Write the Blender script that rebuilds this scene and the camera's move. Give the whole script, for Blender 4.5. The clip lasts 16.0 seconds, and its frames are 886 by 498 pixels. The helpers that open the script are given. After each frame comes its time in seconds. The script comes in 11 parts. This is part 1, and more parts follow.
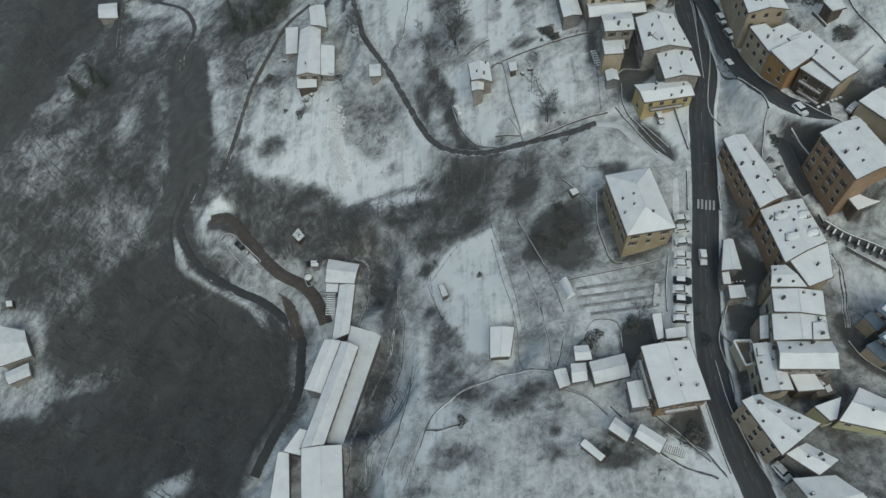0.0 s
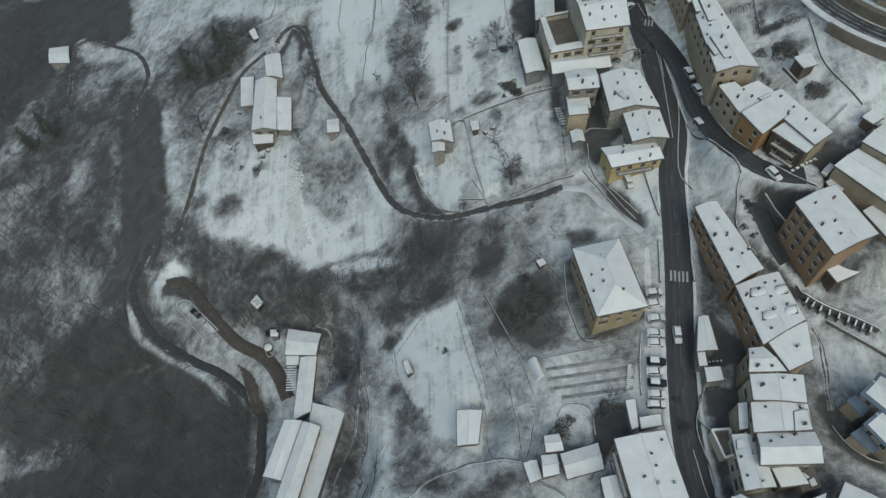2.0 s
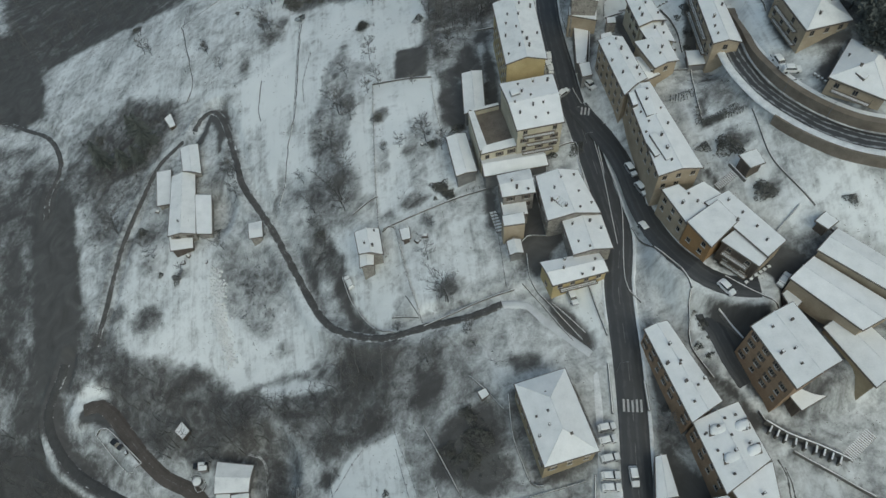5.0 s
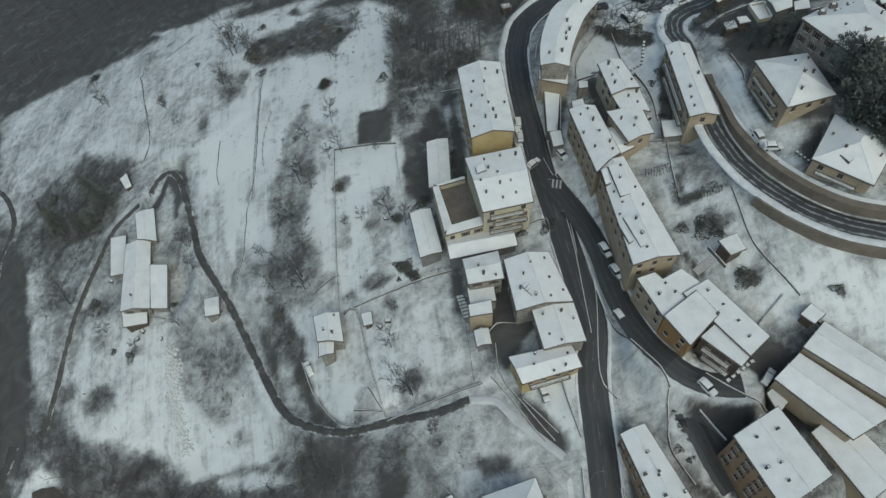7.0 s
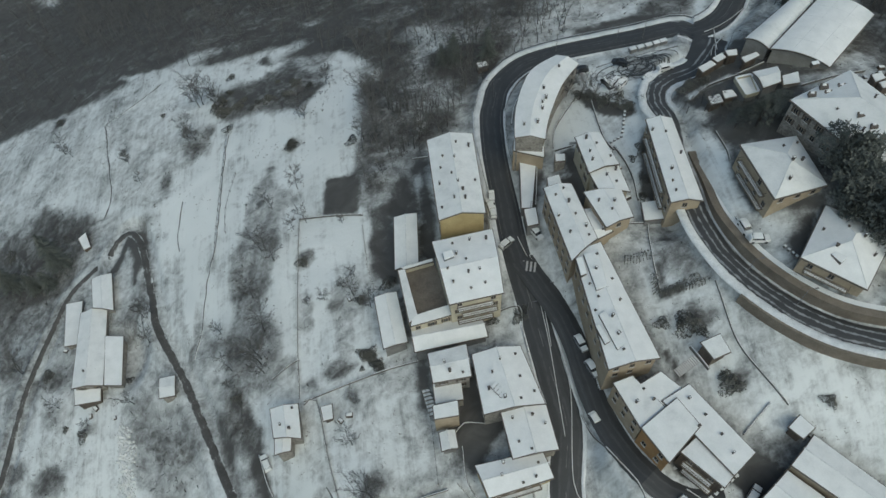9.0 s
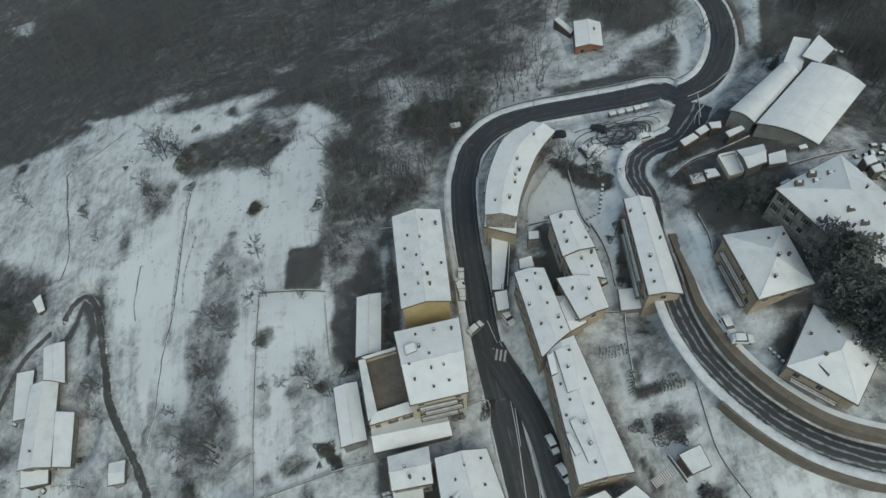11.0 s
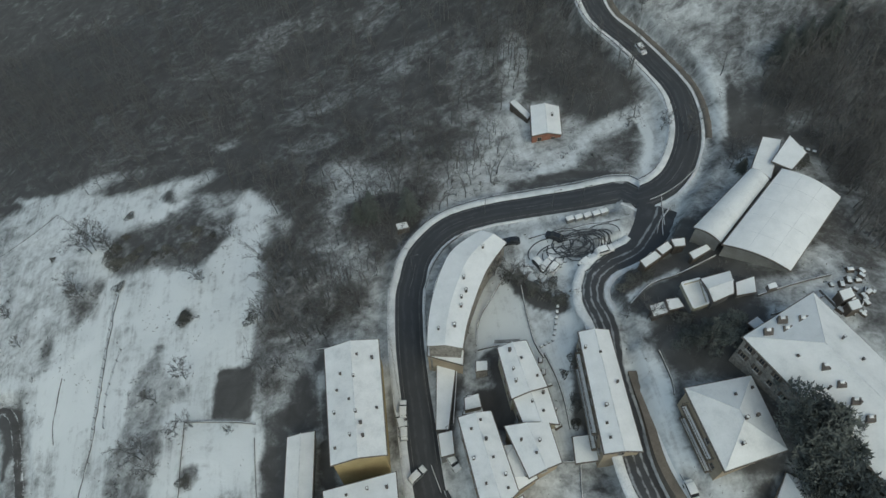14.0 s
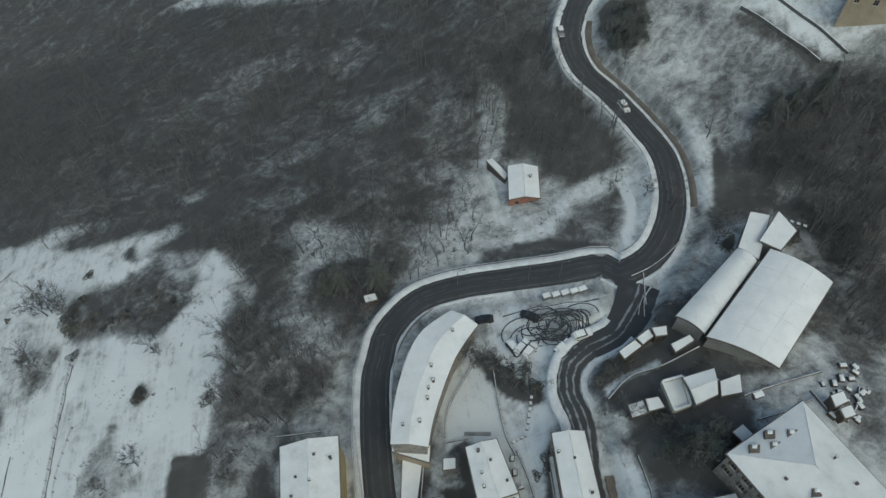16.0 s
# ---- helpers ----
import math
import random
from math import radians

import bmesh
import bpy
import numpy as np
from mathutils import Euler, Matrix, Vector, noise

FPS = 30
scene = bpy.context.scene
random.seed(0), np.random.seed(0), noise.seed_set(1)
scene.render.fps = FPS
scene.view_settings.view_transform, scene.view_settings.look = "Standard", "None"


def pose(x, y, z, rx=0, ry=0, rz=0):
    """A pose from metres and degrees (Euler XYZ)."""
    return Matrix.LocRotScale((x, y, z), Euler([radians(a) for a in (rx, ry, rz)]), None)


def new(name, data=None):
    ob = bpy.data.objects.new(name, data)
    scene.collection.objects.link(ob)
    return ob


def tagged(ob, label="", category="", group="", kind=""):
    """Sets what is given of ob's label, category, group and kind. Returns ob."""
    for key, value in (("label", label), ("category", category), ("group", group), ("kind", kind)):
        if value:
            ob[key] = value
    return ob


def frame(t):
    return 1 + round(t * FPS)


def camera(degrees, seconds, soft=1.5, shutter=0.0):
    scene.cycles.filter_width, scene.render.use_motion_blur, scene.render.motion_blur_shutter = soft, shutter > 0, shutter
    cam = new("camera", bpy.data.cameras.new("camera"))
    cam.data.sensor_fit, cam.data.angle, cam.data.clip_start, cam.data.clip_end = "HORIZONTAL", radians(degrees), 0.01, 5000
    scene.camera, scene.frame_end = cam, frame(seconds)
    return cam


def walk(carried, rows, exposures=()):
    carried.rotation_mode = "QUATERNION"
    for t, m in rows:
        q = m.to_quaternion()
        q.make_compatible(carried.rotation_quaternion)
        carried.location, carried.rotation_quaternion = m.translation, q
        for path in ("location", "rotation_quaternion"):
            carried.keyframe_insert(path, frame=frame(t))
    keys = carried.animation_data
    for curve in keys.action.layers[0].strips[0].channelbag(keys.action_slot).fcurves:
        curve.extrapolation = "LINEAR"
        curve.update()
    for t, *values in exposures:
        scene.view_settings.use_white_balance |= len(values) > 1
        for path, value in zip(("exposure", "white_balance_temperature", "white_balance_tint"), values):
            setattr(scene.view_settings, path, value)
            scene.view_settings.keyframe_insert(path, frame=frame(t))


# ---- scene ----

cam = camera(66.9, 16.0)
METRES, EYE, TILT, LEAN, TURN = 170.0, 150.0, -58.0, 3.1, 0.0
SKY, SUN = 0.122, 0.5
ROWS = [
    (0.0, 0.0, 0.0, 0.0, -0.0, 0.0, 0.0),
    (0.5, 0.008, 0.0132, 0.0247, -0.31, 0.09, 0.4),
    (1.0, 0.0172, 0.0276, 0.0516, -0.62, 0.18, 0.83),
    (1.5, 0.0264, 0.0407, 0.0773, -0.92, 0.23, 1.28),
    (2.0, 0.0362, 0.0553, 0.105, -1.28, 0.26, 1.78),
    (2.5, 0.0465, 0.0688, 0.1308, -1.6, 0.32, 2.26),
    (3.0, 0.0578, 0.0835, 0.1593, -2.0, 0.35, 2.85),
    (3.5, 0.069, 0.0972, 0.1858, -2.4, 0.41, 3.53),
    (4.0, 0.0814, 0.1121, 0.2139, -2.92, 0.48, 4.35),
    (6.5, 0.1439, 0.1809, 0.347, -4.3, 0.79, 6.26),
    (7.0, 0.1575, 0.195, 0.3747, -4.47, 0.88, 6.4),
    (7.5, 0.1697, 0.2079, 0.4002, -4.6, 0.98, 6.39),
    (8.0, 0.1846, 0.2216, 0.4274, -4.64, 1.06, 6.35),
    (8.5, 0.1979, 0.2339, 0.4526, -4.72, 1.14, 6.3),
    (9.0, 0.2129, 0.2476, 0.4787, -4.78, 1.26, 6.26),
    (11.5, 0.2822, 0.3091, 0.6022, -5.2, 1.72, 6.06),
    (12.0, 0.2964, 0.3214, 0.6277, -5.38, 1.78, 6.2),
    (12.5, 0.3095, 0.3325, 0.6515, -5.54, 1.8, 6.34),
    (13.0, 0.3236, 0.3448, 0.6753, -5.72, 1.93, 6.5),
    (13.5, 0.3365, 0.3558, 0.698, -5.91, 1.99, 6.7),
    (14.0, 0.3497, 0.3674, 0.7235, -6.17, 1.96, 6.94),
    (14.5, 0.3627, 0.3782, 0.7458, -6.29, 2.01, 7.11),
    (15.0, 0.3755, 0.3901, 0.7691, -6.38, 2.12, 7.04),
    (15.5, 0.3879, 0.4006, 0.7913, -6.43, 2.16, 6.99),
    (16.0, 0.4008, 0.4117, 0.8161, -6.5, 2.15, 6.92),
]

EXPOSURE = [(0.0, -0.06, 6240, -6), (8.0, -0.02, 6260, -7), (16.0, 0.0, 6290, -7)]
walk(cam, [(t, pose(0, 0, EYE, TILT, LEAN, TURN) @ pose(METRES * x, METRES * y, METRES * z, 90 + pitch, roll, yaw)) for t, x, y, z, yaw, pitch, roll in ROWS], EXPOSURE)

# ---- world and light: a heavy winter overcast ----
world = bpy.data.worlds.new("overcast")
scene.world = world
world.use_nodes = True
wn = world.node_tree
sky = wn.nodes.new("ShaderNodeTexSky")
sky.sky_type, sky.sun_disc = "NISHITA", False
sky.sun_elevation, sky.sun_rotation = radians(48), radians(150)
sky.air_density, sky.dust_density, sky.ozone_density = 1.0, 4.0, 1.0
wn.links.new(sky.outputs[0], wn.nodes["Background"].inputs[0])
wn.nodes["Background"].inputs[1].default_value = SKY
sun_data = bpy.data.lights.new("sun", "SUN")
sun_data.energy, sun_data.angle, sun_data.color = SUN, radians(40), (1.0, 0.97, 0.93)
sun_lamp = new("sun", sun_data)
sun_lamp.rotation_euler = (radians(42), 0, radians(-30))


# ---- materials ----
def material(name, rough=0.8, metal=0.0):
    m = bpy.data.materials.new(name)
    m.use_nodes = True
    b = m.node_tree.nodes["Principled BSDF"]
    b.inputs["Roughness"].default_value, b.inputs["Metallic"].default_value = rough, metal
    return m, m.node_tree.nodes, m.node_tree.links, b


def noise_node(nodes, links, scale, detail=4.0, rough=0.55, stretch=None, distort=0.0, world_space=True):
    tc = nodes.new("ShaderNodeNewGeometry" if world_space else "ShaderNodeTexCoord")
    src = tc.outputs["Position"] if world_space else tc.outputs["Object"]
    n = nodes.new("ShaderNodeTexNoise")
    n.inputs["Scale"].default_value, n.inputs["Detail"].default_value = scale, detail
    n.inputs["Roughness"].default_value, n.inputs["Distortion"].default_value = rough, distort
    if stretch:
        mp = nodes.new("ShaderNodeMapping")
        mp.inputs["Scale"].default_value = stretch
        links.new(src, mp.inputs[0])
        src = mp.outputs[0]
    links.new(src, n.inputs["Vector"])
    return n.outputs["Fac"]


def ramp(nodes, links, fac, stops):
    r = nodes.new("ShaderNodeValToRGB")
    el = r.color_ramp.elements
    while len(el) < len(stops):
        el.new(0.5)
    for e, (p, c) in zip(el, stops):
        e.position = p
        e.color = (*c, 1) if len(c) == 3 else c
    links.new(fac, r.inputs[0])
    return r.outputs[0]


def maths(nodes, links, op, a, b, c=None):
    n = nodes.new("ShaderNodeMath")
    n.operation = op
    for i, v in enumerate((a, b, c)):
        if v is None:
            continue
        if isinstance(v, (int, float)):
            n.inputs[i].default_value = v
        else:
            links.new(v, n.inputs[i])
    return n.outputs[0]


def mixed(nodes, links, fac, a, b):
    n = nodes.new("ShaderNodeMix")
    n.data_type = "RGBA"
    for i, v in ((0, fac), (6, a), (7, b)):
        if isinstance(v, (int, float)):
            n.inputs[i].default_value = v
        elif isinstance(v, tuple):
            n.inputs[i].default_value = (*v, 1)
        else:
            links.new(v, n.inputs[i])
    return n.outputs[2]


def bumped(nodes, links, b, fac, strength=0.3, dist=0.05):
    n = nodes.new("ShaderNodeBump")
    n.inputs["Strength"].default_value, n.inputs["Distance"].default_value = strength, dist
    links.new(fac, n.inputs["Height"])
    links.new(n.outputs[0], b.inputs["Normal"])


def speckled(name, dark, light, scale=1.2, fine=9.0, rough=0.85, metal=0.0, strength=0.25, stretch=None, random_tint=0.0):
    """Two scales of colour variation between a dark and a light tone, with fine relief."""
    m, nd, ln, b = material(name, rough, metal)
    big = noise_node(nd, ln, scale, 4, 0.6, stretch)
    small = noise_node(nd, ln, fine, 3, 0.6, stretch)
    f = maths(nd, ln, "ADD", maths(nd, ln, "MULTIPLY", big, 0.65), maths(nd, ln, "MULTIPLY", small, 0.35))
    if random_tint:
        oi = nd.new("ShaderNodeObjectInfo")
        f = maths(nd, ln, "ADD", f, maths(nd, ln, "MULTIPLY", maths(nd, ln, "SUBTRACT", oi.outputs["Random"], 0.5), random_tint))
    ln.new(ramp(nd, ln, f, [(0.32, dark), (0.68, light)]), b.inputs["Base Color"])
    bumped(nd, ln, b, small, strength)
    return m


def ground_material():
    """Thin snow over winter grass and bare soil; the attribute says how much snow lies, with tree shade worked in."""
    m, nd, ln, b = material("snowy_ground", 0.9)
    at = nd.new("ShaderNodeAttribute")
    at.attribute_name = "snow"
    cover = at.outputs["Fac"]
    plan = (1.0, 1.0, 0.0)
    big = noise_node(nd, ln, 0.045, 4, 0.55, plan, 0.8)
    mid = noise_node(nd, ln, 0.14, 5, 0.55, plan, 1.2)
    tuft = noise_node(nd, ln, 0.55, 4, 0.55, plan, 0.8)
    fine = noise_node(nd, ln, 2.2, 3, 0.6, plan)
    # furrows and runnels drawn out down the slope
    furrow = noise_node(nd, ln, 0.34, 4, 0.6, (1.0, 0.07, 0.0), 1.0)
    runnel = noise_node(nd, ln, 0.9, 3, 0.6, (1.0, 0.10, 0.0), 0.8)
    v = 0.0
    for src, k in ((big, 0.70), (mid, 0.85), (tuft, 0.66), (fine, 0.32)):
        v = maths(nd, ln, "MULTIPLY_ADD", maths(nd, ln, "SUBTRACT", src, 0.5), k, v)
    deep = nd.new("ShaderNodeMapRange")
    ln.new(cover, deep.inputs["Value"])
    deep.inputs["From Min"].default_value, deep.inputs["From Max"].default_value = 0.52, 0.75
    lines = maths(nd, ln, "ADD", maths(nd, ln, "MULTIPLY", maths(nd, ln, "SUBTRACT", furrow, 0.5), 0.85), maths(nd, ln, "MULTIPLY", maths(nd, ln, "SUBTRACT", runnel, 0.5), 0.40))
    v = maths(nd, ln, "ADD", v, maths(nd, ln, "MULTIPLY", lines, deep.outputs[0]))
    amp = maths(nd, ln, "ADD", maths(nd, ln, "MULTIPLY", cover, 0.35), 0.50)
    cov = nd.new("ShaderNodeMapRange")
    cov.interpolation_type = "SMOOTHSTEP"
    ln.new(maths(nd, ln, "MULTIPLY_ADD", v, amp, cover), cov.inputs["Value"])
    cov.inputs["From Min"].default_value, cov.inputs["From Max"].default_value = 0.20, 0.86
    soil = ramp(nd, ln, mid, [(0.3, (0.062, 0.059, 0.057)), (0.55, (0.086, 0.084, 0.081)), (0.75, (0.110, 0.111, 0.106))])
    snow = ramp(nd, ln, big, [(0.3, (0.62, 0.645, 0.648)), (0.7, (0.755, 0.772, 0.77))])
    ln.new(mixed(nd, ln, cov.outputs[0], soil, snow), b.inputs["Base Color"])
    bumped(nd, ln, b, maths(nd, ln, "ADD", fine, maths(nd, ln, "MULTIPLY", tuft, 2.0)), 0.3, 0.15)
    return m


def roof_snow_material():
    """A hand's width of settled snow with faint sags and thin places."""
    m, nd, ln, b = material("roof_snow", 0.75)
    oi = nd.new("ShaderNodeObjectInfo")
    big = noise_node(nd, ln, 0.35, 4, 0.6)
    small = noise_node(nd, ln, 3.0, 4, 0.6)
    f = maths(nd, ln, "ADD", maths(nd, ln, "MULTIPLY", big, 0.7), maths(nd, ln, "MULTIPLY", small, 0.3))
    f = maths(nd, ln, "ADD", f, maths(nd, ln, "MULTIPLY", maths(nd, ln, "SUBTRACT", oi.outputs["Random"], 0.5), 0.22))
    ln.new(ramp(nd, ln, f, [(0.2, (0.54, 0.555, 0.56)), (0.42, (0.69, 0.70, 0.70)), (0.7, (0.79, 0.795, 0.795))]), b.inputs["Base Color"])
    bumped(nd, ln, b, f, 0.35, 0.12)
    return m


def asphalt_material(name, dark, light, slush):
    """Wet asphalt with streaks of slush drawn out along the lane."""
    m, nd, ln, b = material(name, 0.55)
    big = noise_node(nd, ln, 0.25, 4, 0.6)
    fine = noise_node(nd, ln, 6.0, 3, 0.6)
    base = ramp(nd, ln, maths(nd, ln, "ADD", maths(nd, ln, "MULTIPLY", big, 0.6), maths(nd, ln, "MULTIPLY", fine, 0.4)), [(0.3, dark), (0.7, light)])
    at = nd.new("ShaderNodeAttribute")
    at.attribute_name = "across"
    wob = noise_node(nd, ln, 0.12, 5, 0.65)
    edge = maths(nd, ln, "ADD", at.outputs["Fac"], maths(nd, ln, "MULTIPLY", maths(nd, ln, "SUBTRACT", wob, 0.5), 0.3))
    wv = maths(nd, ln, "SINE", maths(nd, ln, "MULTIPLY", edge, 24.0), 0.0)
    st = nd.new("ShaderNodeMapRange")
    broken = maths(nd, ln, "MULTIPLY", maths(nd, ln, "SUBTRACT", noise_node(nd, ln, 0.45, 4, 0.7), 0.5), 3.2)
    ln.new(maths(nd, ln, "ADD", maths(nd, ln, "ADD", wv, broken), maths(nd, ln, "MULTIPLY", fine, 0.5)), st.inputs["Value"])
    st.inputs["From Min"].default_value, st.inputs["From Max"].default_value = 0.75, 1.3
    ln.new(mixed(nd, ln, maths(nd, ln, "MULTIPLY", st.outputs[0], slush), base, (0.5, 0.52, 0.53)), b.inputs["Base Color"])
    bumped(nd, ln, b, fine, 0.15, 0.02)
    return m


def track_material(name, dark, light, between, edge):
    """An unmade track: bare earth with ragged snowy edges and a broken ridge of snow between the ruts."""
    m, nd, ln, b = material(name, 0.85)
    big = noise_node(nd, ln, 0.35, 5, 0.65, None, 0.5)
    fine = noise_node(nd, ln, 2.4, 4, 0.65)
    base = ramp(nd, ln, maths(nd, ln, "ADD", maths(nd, ln, "MULTIPLY", big, 0.6), maths(nd, ln, "MULTIPLY", fine, 0.4)), [(0.3, dark), (0.7, light)])
    at = nd.new("ShaderNodeAttribute")
    at.attribute_name = "across"
    out = maths(nd, ln, "MULTIPLY", maths(nd, ln, "ABSOLUTE", maths(nd, ln, "SUBTRACT", at.outputs["Fac"], 0.5), 0.0), 2.0)
    rag = maths(nd, ln, "ADD", maths(nd, ln, "MULTIPLY", maths(nd, ln, "SUBTRACT", big, 0.5), 1.7), maths(nd, ln, "MULTIPLY", maths(nd, ln, "SUBTRACT", fine, 0.5), 0.9))
    rim = nd.new("ShaderNodeMapRange")
    ln.new(maths(nd, ln, "ADD", out, rag), rim.inputs["Value"])
    rim.inputs["From Min"].default_value, rim.inputs["From Max"].default_value = edge, edge + 0.35
    mid = nd.new("ShaderNodeMapRange")
    ln.new(maths(nd, ln, "SUBTRACT", maths(nd, ln, "MULTIPLY", rag, 0.8), maths(nd, ln, "MULTIPLY", out, 2.2)), mid.inputs["Value"])
    mid.inputs["From Min"].default_value, mid.inputs["From Max"].default_value = -between, -between + 0.5
    f = maths(nd, ln, "MAXIMUM", rim.outputs[0], maths(nd, ln, "MULTIPLY", mid.outputs[0], 0.8))
    ln.new(mixed(nd, ln, f, base, (0.62, 0.635, 0.64)), b.inputs["Base Color"])
    bumped(nd, ln, b, fine, 0.4, 0.08)
    return m


def stone_material():
    m, nd, ln, b = material("rubble_stone", 0.92)
    tc = nd.new("ShaderNodeNewGeometry")
    vo = nd.new("ShaderNodeTexVoronoi")
    vo.inputs["Scale"].default_value = 2.6
    ln.new(tc.outputs["Position"], vo.inputs["Vector"])
    big = noise_node(nd, ln, 0.5, 5, 0.65)
    f = maths(nd, ln, "ADD", maths(nd, ln, "MULTIPLY", vo.outputs["Color"], 0.4), maths(nd, ln, "MULTIPLY", big, 0.6))
    ln.new(ramp(nd, ln, f, [(0.25, (0.14, 0.128, 0.116)), (0.7, (0.34, 0.318, 0.288))]), b.inputs["Base Color"])
    bumped(nd, ln, b, vo.outputs["Distance"], 0.5, 0.06)
    return m


MAT = {
    "ground": ground_material(),
    "roof_snow": roof_snow_material(),
    "asphalt": asphalt_material("asphalt", (0.038, 0.039, 0.041), (0.058, 0.059, 0.061), 0.04),
    "slushy": asphalt_material("slushy_asphalt", (0.036, 0.036, 0.037), (0.066, 0.066, 0.067), 0.5),
    "mud": track_material("muddy_track", (0.046, 0.044, 0.042), (0.115, 0.11, 0.104), 0.0, 0.60),
    "brown_mud": track_material("brown_mud", (0.054, 0.045, 0.039), (0.11, 0.095, 0.083), 0.0, 0.95),
    "lane_mud": track_material("lane_mud", (0.036, 0.036, 0.036), (0.075, 0.074, 0.072), -0.2, 0.85),
    "grass_trail": track_material("grass_trail", (0.05, 0.048, 0.045), (0.14, 0.135, 0.125), -1.0, 0.30),
    "trodden": asphalt_material("trodden_snow", (0.42, 0.43, 0.44), (0.66, 0.67, 0.68), -0.0),
    "verge_snow": speckled("verge_snow", (0.50, 0.515, 0.525), (0.80, 0.81, 0.82), 0.5, 4.0),
    "stone": stone_material(),
    "wall_stone": speckled("garden_wall_stone", (0.07, 0.066, 0.062), (0.21, 0.20, 0.185), 0.6, 3.0),
    "cream": speckled("cream_plaster", (0.36, 0.33, 0.25), (0.56, 0.51, 0.40), 0.3, 3.0),
    "ochre": speckled("ochre_plaster", (0.25, 0.20, 0.125), (0.38, 0.315, 0.21), 0.3, 3.0),
    "yellow": speckled("yellow_plaster", (0.35, 0.272, 0.13), (0.49, 0.395, 0.215), 0.3, 3.0),
    "orange": speckled("orange_plaster", (0.22, 0.145, 0.088), (0.345, 0.24, 0.155), 0.35, 3.0),
    "deep_orange": speckled("deep_orange_plaster", (0.25, 0.145, 0.062), (0.36, 0.22, 0.105), 0.35, 3.0),
    "lime": speckled("pale_green_plaster", (0.38, 0.365, 0.215), (0.50, 0.475, 0.30), 0.35, 3.0),
    "grey": speckled("grey_render", (0.13, 0.13, 0.13), (0.26, 0.255, 0.25), 0.4, 3.0),
    "barn": speckled("barn_cladding", (0.20, 0.19, 0.175), (0.34, 0.33, 0.31), 0.4, 4.0),
    "brick": speckled("brick_red", (0.20, 0.085, 0.055), (0.33, 0.16, 0.11), 0.8, 7.0),
    "wood": speckled("weathered_wood", (0.05, 0.04, 0.032), (0.13, 0.105, 0.085), 1.5, 8.0, stretch=(1, 1, 0.15)),
    "terrace": speckled("terrace_floor", (0.10, 0.085, 0.07), (0.20, 0.175, 0.15), 0.35, 3.0),
    "soil": speckled("garden_soil", (0.10, 0.096, 0.09), (0.42, 0.42, 0.41), 0.6, 3.0),
    "eave": speckled("dark_eave", (0.08, 0.068, 0.06), (0.17, 0.145, 0.125), 1.5, 7.0),
    "blue_metal": speckled("blue_metal", (0.085, 0.115, 0.155), (0.14, 0.175, 0.22), 0.5, 3.0, 0.5),
    "concrete": speckled("retaining_concrete", (0.12, 0.10, 0.08), (0.24, 0.205, 0.165), 0.35, 4.0),
    "chimney": speckled("chimney_stone", (0.06, 0.052, 0.047), (0.14, 0.12, 0.11), 2.0, 8.0),
    "frame": speckled("window_frame", (0.20, 0.16, 0.12), (0.34, 0.29, 0.23), 2.0, 9.0),
    "bark": speckled("bark", (0.024, 0.021, 0.020), (0.060, 0.053, 0.048), 0.15, 3.0),
    "twig": speckled("twigs", (0.072, 0.070, 0.068), (0.19, 0.185, 0.18), 0.08, 2.0),
    "needle": speckled("conifer_needles", (0.075, 0.084, 0.078), (0.16, 0.172, 0.158), 0.5, 3.0),
    "hedge": speckled("hedge_leaves", (0.07, 0.071, 0.064), (0.17, 0.168, 0.155), 0.5, 3.0),
    "tan": speckled("tan_plaster", (0.275, 0.225, 0.16), (0.43, 0.36, 0.27), 0.3, 3.0),
    "dry_grass": speckled("dry_grass", (0.06, 0.055, 0.042), (0.15, 0.135, 0.105), 0.2, 2.0),
    "iron": speckled("galvanised_iron", (0.12, 0.12, 0.125), (0.24, 0.24, 0.245), 2.0, 9.0, 0.5, 0.6),
    "rubber": speckled("tyre_rubber", (0.012, 0.012, 0.012), (0.03, 0.03, 0.03), 3.0, 9.0),
    "worn_paint": speckled("worn_road_paint", (0.05, 0.05, 0.052), (0.24, 0.24, 0.24), 0.5, 4.0),
    "paint_white": speckled("road_paint", (0.30, 0.30, 0.30), (0.55, 0.55, 0.54), 1.0, 6.0),
}


def glass_material():
    m, nd, ln, b = material("dark_glass", 0.08)
    f = noise_node(nd, ln, 0.7, 2)
    ln.new(ramp(nd, ln, f, [(0.3, (0.02, 0.022, 0.025)), (0.7, (0.05, 0.053, 0.058))]), b.inputs["Base Color"])
    return m


MAT["glass"] = glass_material()


# ---- mesh helpers ----
def mesh_object(name, verts, faces, mat, parent=None, label="", smooth=False):
    me = bpy.data.meshes.new(name)
    me.from_pydata([tuple(v) for v in verts], [], faces)
    me.update()
    if smooth:
        me.polygons.foreach_set("use_smooth", [True] * len(me.polygons))
    me.materials.append(mat)
    ob = new(name, me)
    if parent is not None:
        ob.parent = parent
    if label:
        ob["label"] = label
    return ob


def box_data(w, d, h, z0=0.0, x0=0.0, y0=0.0, taper=1.0):
    a, b = w / 2, d / 2
    v = [(x0 + sx * a * k, y0 + sy * b * k, z) for z, k in ((z0, 1.0), (z0 + h, taper)) for sx, sy in ((-1, -1), (1, -1), (1, 1), (-1, 1))]
    f = [(3, 2, 1, 0), (4, 5, 6, 7), (0, 1, 5, 4), (1, 2, 6, 5), (2, 3, 7, 6), (3, 0, 4, 7)]
    return v, f


